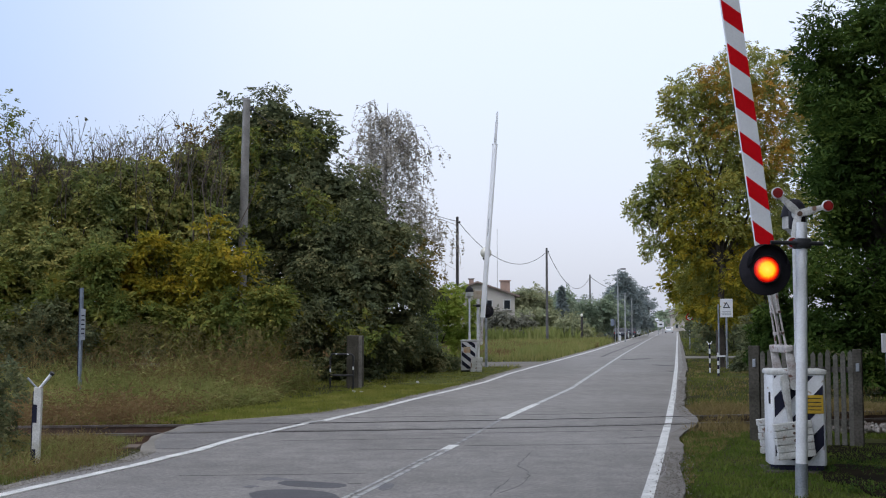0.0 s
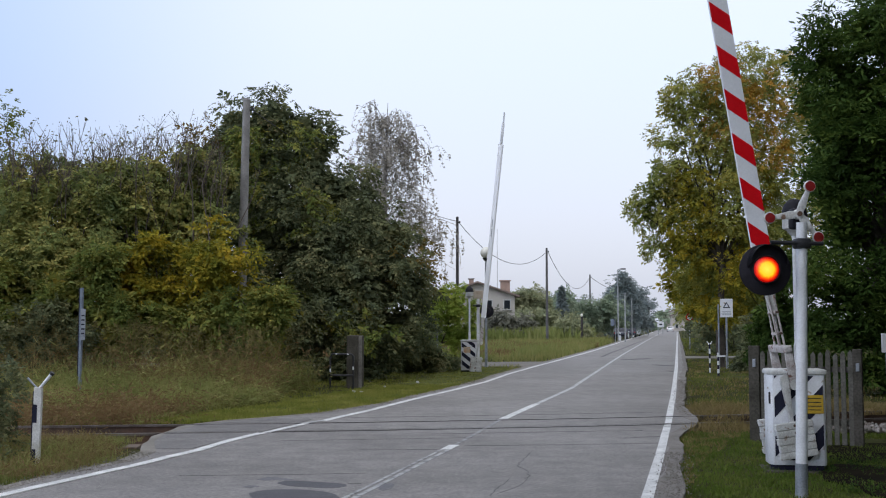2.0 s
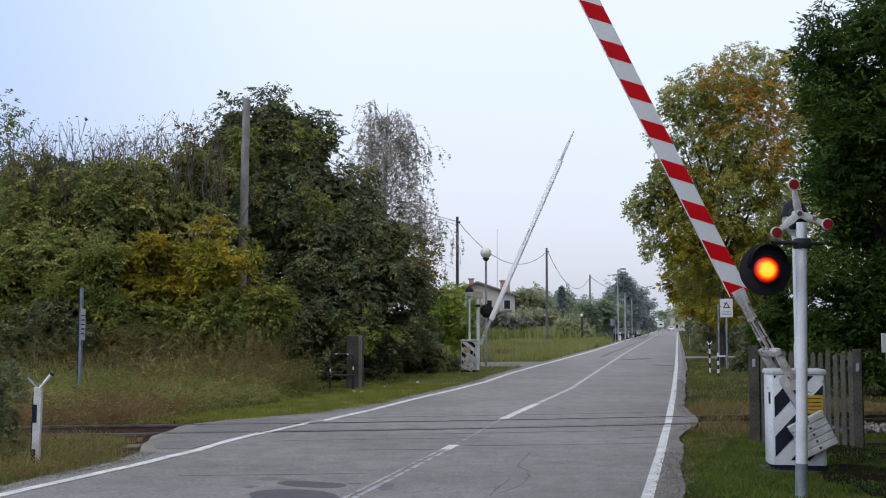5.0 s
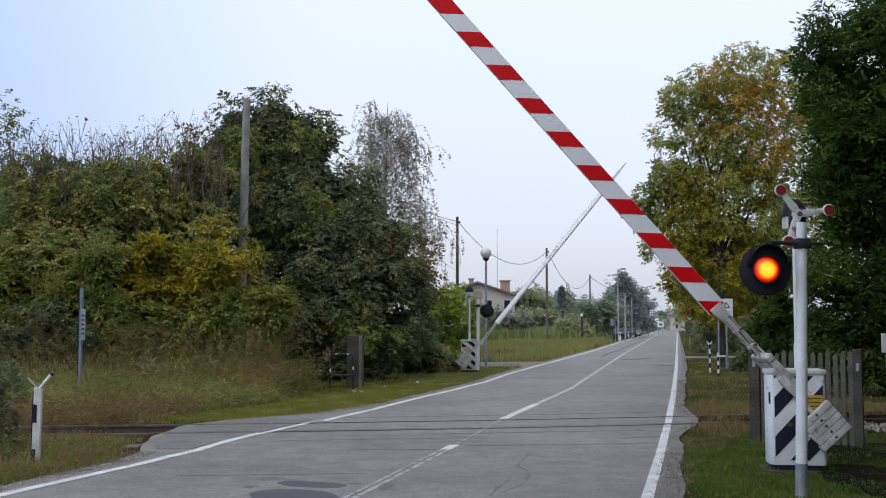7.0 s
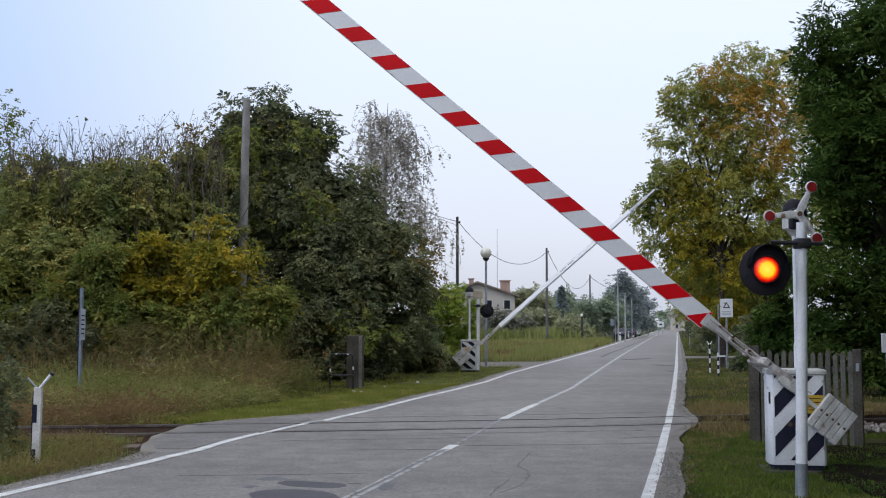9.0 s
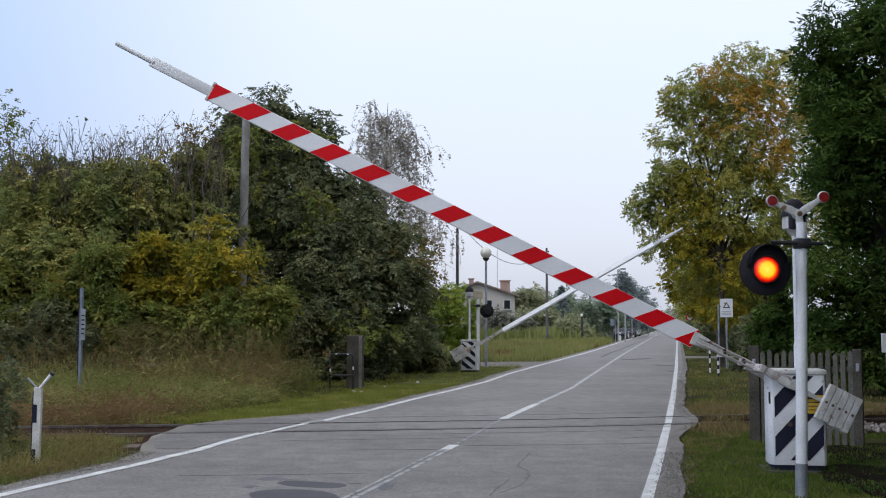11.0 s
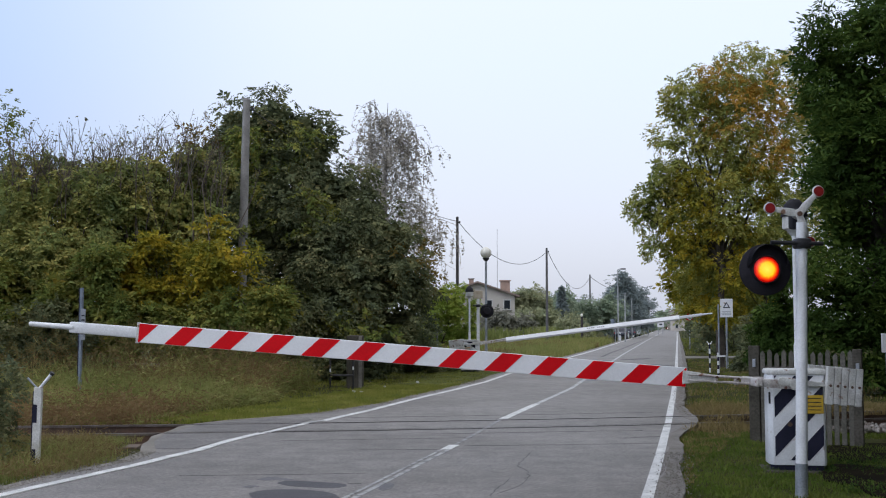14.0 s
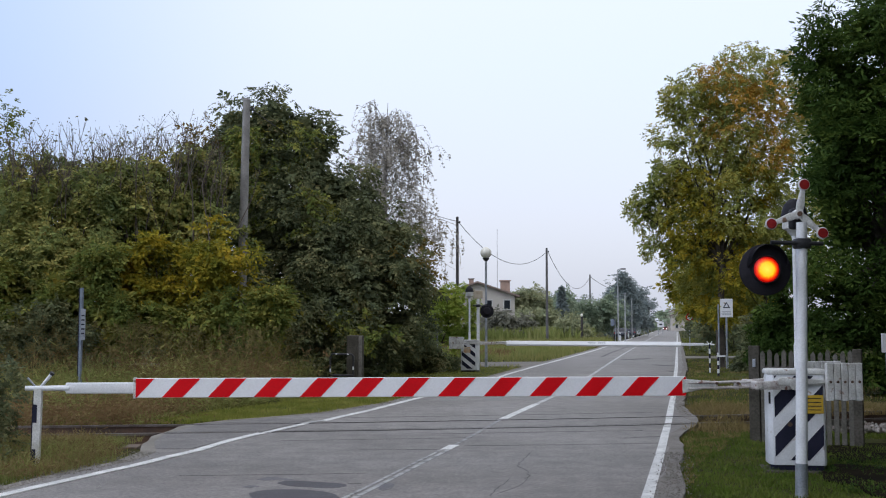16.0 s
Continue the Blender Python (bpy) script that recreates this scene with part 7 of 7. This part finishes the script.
def build_hoop():
    """Concrete post with a black tubular hoop beside it."""
    t = thing("concrete_post", pose(-2.50, 30.6, 0), "square weathered concrete post beside the road, darkened for tree shade", "post")
    # the tree's shade on this post is put into its colour
    part("post", box(bmesh.new(), (0, 0, 0.6), (0.46, 0.40, 1.66), 0.03), MOSSY_SHADED, t)
    part("corner", box(bmesh.new(), (0.16, -0.19, 0.6), (0.10, 0.06, 1.60), 0.02), CONCRETE, t, "paler corner strip")
    g = thing("hoop_barrier", pose(-2.80, 29.6, 0), "black tubular hoop with white reflectors", "hoop barrier")
    part("hoop", tube(bmesh.new(), [(-0.30, 0, -0.2), (-0.30, 0, 0.84), (-0.26, 0, 0.92), (0.28, 0, 0.92), (0.33, 0, 0.86), (0.33, 0, -0.2)], 0.03, 8), DARK, g, "", 50)
    part("crossbar", rod(bmesh.new(), (-0.30, 0, 0.34), (0.33, 0, 0.34), 0.026, None, 8), DARK, g)
    for x, z, rw, rh in ((-0.30, 0.48, 0.045, 0.10), (0.33, 0.54, 0.045, 0.09), (-0.14, 0.92, 0.05, 0.035), (0.18, 0.92, 0.05, 0.035)):
        part("reflector", box(bmesh.new(), (x, -0.034, z), (rw, 0.012, rh), 0.006), WHITE, g, "white reflector strip")
    q = thing("wire_fence_post", pose(-0.22, 42.0, 0), "thin grey fence post at the hedge", "fence post")
    part("post", rod(bmesh.new(), (0, 0, -0.2), (0, 0, 1.5), 0.03, None, 8), GALV, q)


# ---- vehicles ----
def build_car(m, paint, label, lights=False):
    c = thing("car", m, label, "car")
    side = [(-2.05, 0.35), (-2.1, 0.75), (-1.9, 0.92), (-1.45, 0.98), (-0.95, 1.42), (0.75, 1.45), (1.35, 1.0), (2.0, 0.92), (2.1, 0.6), (2.05, 0.32)]
    part("body", prism(bmesh.new(), side, -0.84, 0.84, "x", 0.05), paint, c, "", 40)
    part("rear_window", box(bmesh.new(), (0, -1.22, 1.2), (1.3, 0.06, 0.36), 0.03, pose(0, 0, 0, -42)), GLASS, c)
    part("windscreen", box(bmesh.new(), (0, 1.09, 1.22), (1.3, 0.06, 0.46), 0.03, pose(0, 0, 0, 53)), GLASS, c)
    for sx in (-1, 1):
        part("side_window", box(bmesh.new(), (sx * 0.845, -0.1, 1.18), (0.03, 1.5, 0.32), 0.01), GLASS, c)
        part("tail_light", box(bmesh.new(), (sx * 0.66, -2.06, 0.78), (0.26, 0.06, 0.16), 0.02), TAIL, c)
        part("headlight", box(bmesh.new(), (sx * 0.62, 2.06, 0.72), (0.3, 0.06, 0.15), 0.02), HEADLIGHT if lights else GLASS, c)
        for y in (-1.3, 1.3):
            w = part("wheel", rod(bmesh.new(), (sx * 0.66, y, 0.3), (sx * 0.86, y, 0.3), 0.3, None, 18), TYRE, c)
            part("rim", rod(bmesh.new(), (sx * 0.855, y, 0.3), (sx * 0.872, y, 0.3), 0.17, None, 14), GALV, w)
    return c


def build_vehicles():
    a = build_car(pose(50.0, 250, 0, 0, 0, -12), CAR_WHITE, "white hatchback driving away along the road")
    b = build_car(pose(86.0, 430, 0, 0, 0, 168), CAR_RED, "dark red car approaching with headlights on", True)
    for x, y, p, l in ((22.9, 138.0, CAR_DARK, "dark car parked beside the road"), (27.6, 158.0, CAR_DARK, "dark car parked beside the road"), (31.5, 176.0, CAR_WHITE, "pale car parked beside the road"), (35.0, 195.0, CAR_DARK, "dark car parked beside the road")):
        build_car(pose(x, y, 0, 0, 0, -12), p, l)
    t = thing("bollard", pose(20.0, 121.0, 0), "short white roadside bollard", "bollard", "white bollards")
    part("post", rod(bmesh.new(), (0, 0, -0.1), (0, 0, 0.95), 0.10, 0.08, 10), WHITE, t, "", 40)
    part("band", rod(bmesh.new(), (0, 0, 0.62), (0, 0, 0.78), 0.092, None, 10), BLACK, t)
    for i in range(1, 7):
        y = 121.0 + i * 8
        copy_thing(t, pose(LEFT(y) - 0.9, y, 0))
    return a, b


build_ground()
build_road()
build_markings()
build_paving_details()
build_track()
barrier_near, boom_near, arms_near = build_barrier(pose(4.30, 13.2, 0), True)
barrier_far, boom_far, arms_far = build_barrier(pose(1.035, 40.7, 0, 0, 0, 181), False)
signal_near, vane = build_signal(pose(3.655, 11.05, 0, 0, 1.4, 0), True)
signal_far, _ = build_signal(pose(1.35, 41.2, 0, 0, 0, 180), False)
build_rest_post(pose(-4.97, 13.2, 0, 0, 0.8, 0), True)
build_rest_post(pose(9.93, 40.0, 0), False)
build_fence()
build_hoop()
build_litter()
build_signs()
build_poles()
build_house()
car_away, car_near = build_vehicles()
build_vegetation()
build_grass()


# ---- what moves ----
def boom_rows(table, x, z):
    return [(t, pose(x, 0, z, 0, a, 0)) for t, a in table]


def motions():
    near = ((0, 83.0), (0.5, 83.0), (1.0, 83.0), (1.5, 82.3), (2.0, 81.2), (2.5, 79.6), (3.0, 76.8), (3.5, 73.7), (4.0, 70.9), (6.5, 52.0), (7.0, 48.6), (7.5, 45.8), (8.0, 43.6),
            (8.5, 41.2), (9.0, 39.6), (11.5, 22.85), (12.0, 18.65), (12.5, 15.55), (13.0, 11.8), (13.5, 7.8), (14.0, 4.65), (14.5, 2.7), (15.0, 0.45), (15.3, -0.2), (16.0, -0.2))
    walk(boom_near, boom_rows(near, -0.082, 0.996))
    far = ((0, 85.75), (1.0, 85.75), (1.5, 85.25), (2.0, 84.0), (2.5, 81.75), (3.0, 79.5), (3.5, 77.0), (4.0, 73.75), (7.0, 51.0), (7.5, 48.0), (8.0, 45.5), (9.0, 41.25), (11.5, 25.75),
           (12.0, 21.75), (12.5, 18.0), (13.0, 14.0), (13.5, 10.5), (14.0, 7.25), (14.5, 4.25), (15.0, 2.0), (15.5, 0.0), (16.0, -0.4))
    walk(boom_far, boom_rows(far, -0.40, 1.05))
    for arm, x in arms_near:
        walk(arm, boom_rows(near, x, 1.031))
    for arm, x in arms_far:
        walk(arm, boom_rows(far, x, 1.05))
    # the vane spins anticlockwise, a little under two turns a second; phase of an arm at each half second
    phase = ((0, 17), (0.5, 76.5), (1, 37), (1.5, 99.8), (2, 69.4), (2.5, 15.7), (3, 106), (3.5, 59.5), (4, 39), (6.5, 13.7), (7, 8.8), (7.5, 97.5), (8, 92), (8.5, 65), (9, 66),
             (11.5, 28.3), (12, 41), (12.5, 24.3), (13, 45.5), (13.5, 33.3), (14, 50.5), (14.5, 44.5), (15, 66.7), (15.5, 56.5), (16, 81))
    ts, turn = [0.0], [17.0]
    for (t0, a0), (t1, a1) in zip(phase, phase[1:]):
        rate = 618 + 7.8 * (t0 + t1) / 2
        guess = turn[-1] + rate * (t1 - t0)
        turn.append(guess + (a1 - guess + 60) % 120 - 60)
        ts.append(t1)
    spin = [(i / 10, float(np.interp(i / 10, ts, turn))) for i in range(161)]
    walk(vane, [(t, pose(-0.005, 0.085, 2.868, 0, -a, 0)) for t, a in spin])
    # cars far down the road
    away = ((0, 250), (3.5, 325), (7, 395), (9, 435), (12, 500), (16, 590))
    walk(car_away, [(t, pose(RIGHT(y) - 1.9, y, 0, 0, 0, -12.2)) for t, y in away])
    come = ((0, 620), (8, 510), (12, 450), (16, 390))
    walk(car_near, [(t, pose(RIGHT(y) - 4.3, y, 0, 0, 0, 167.8)) for t, y in come])



motions()
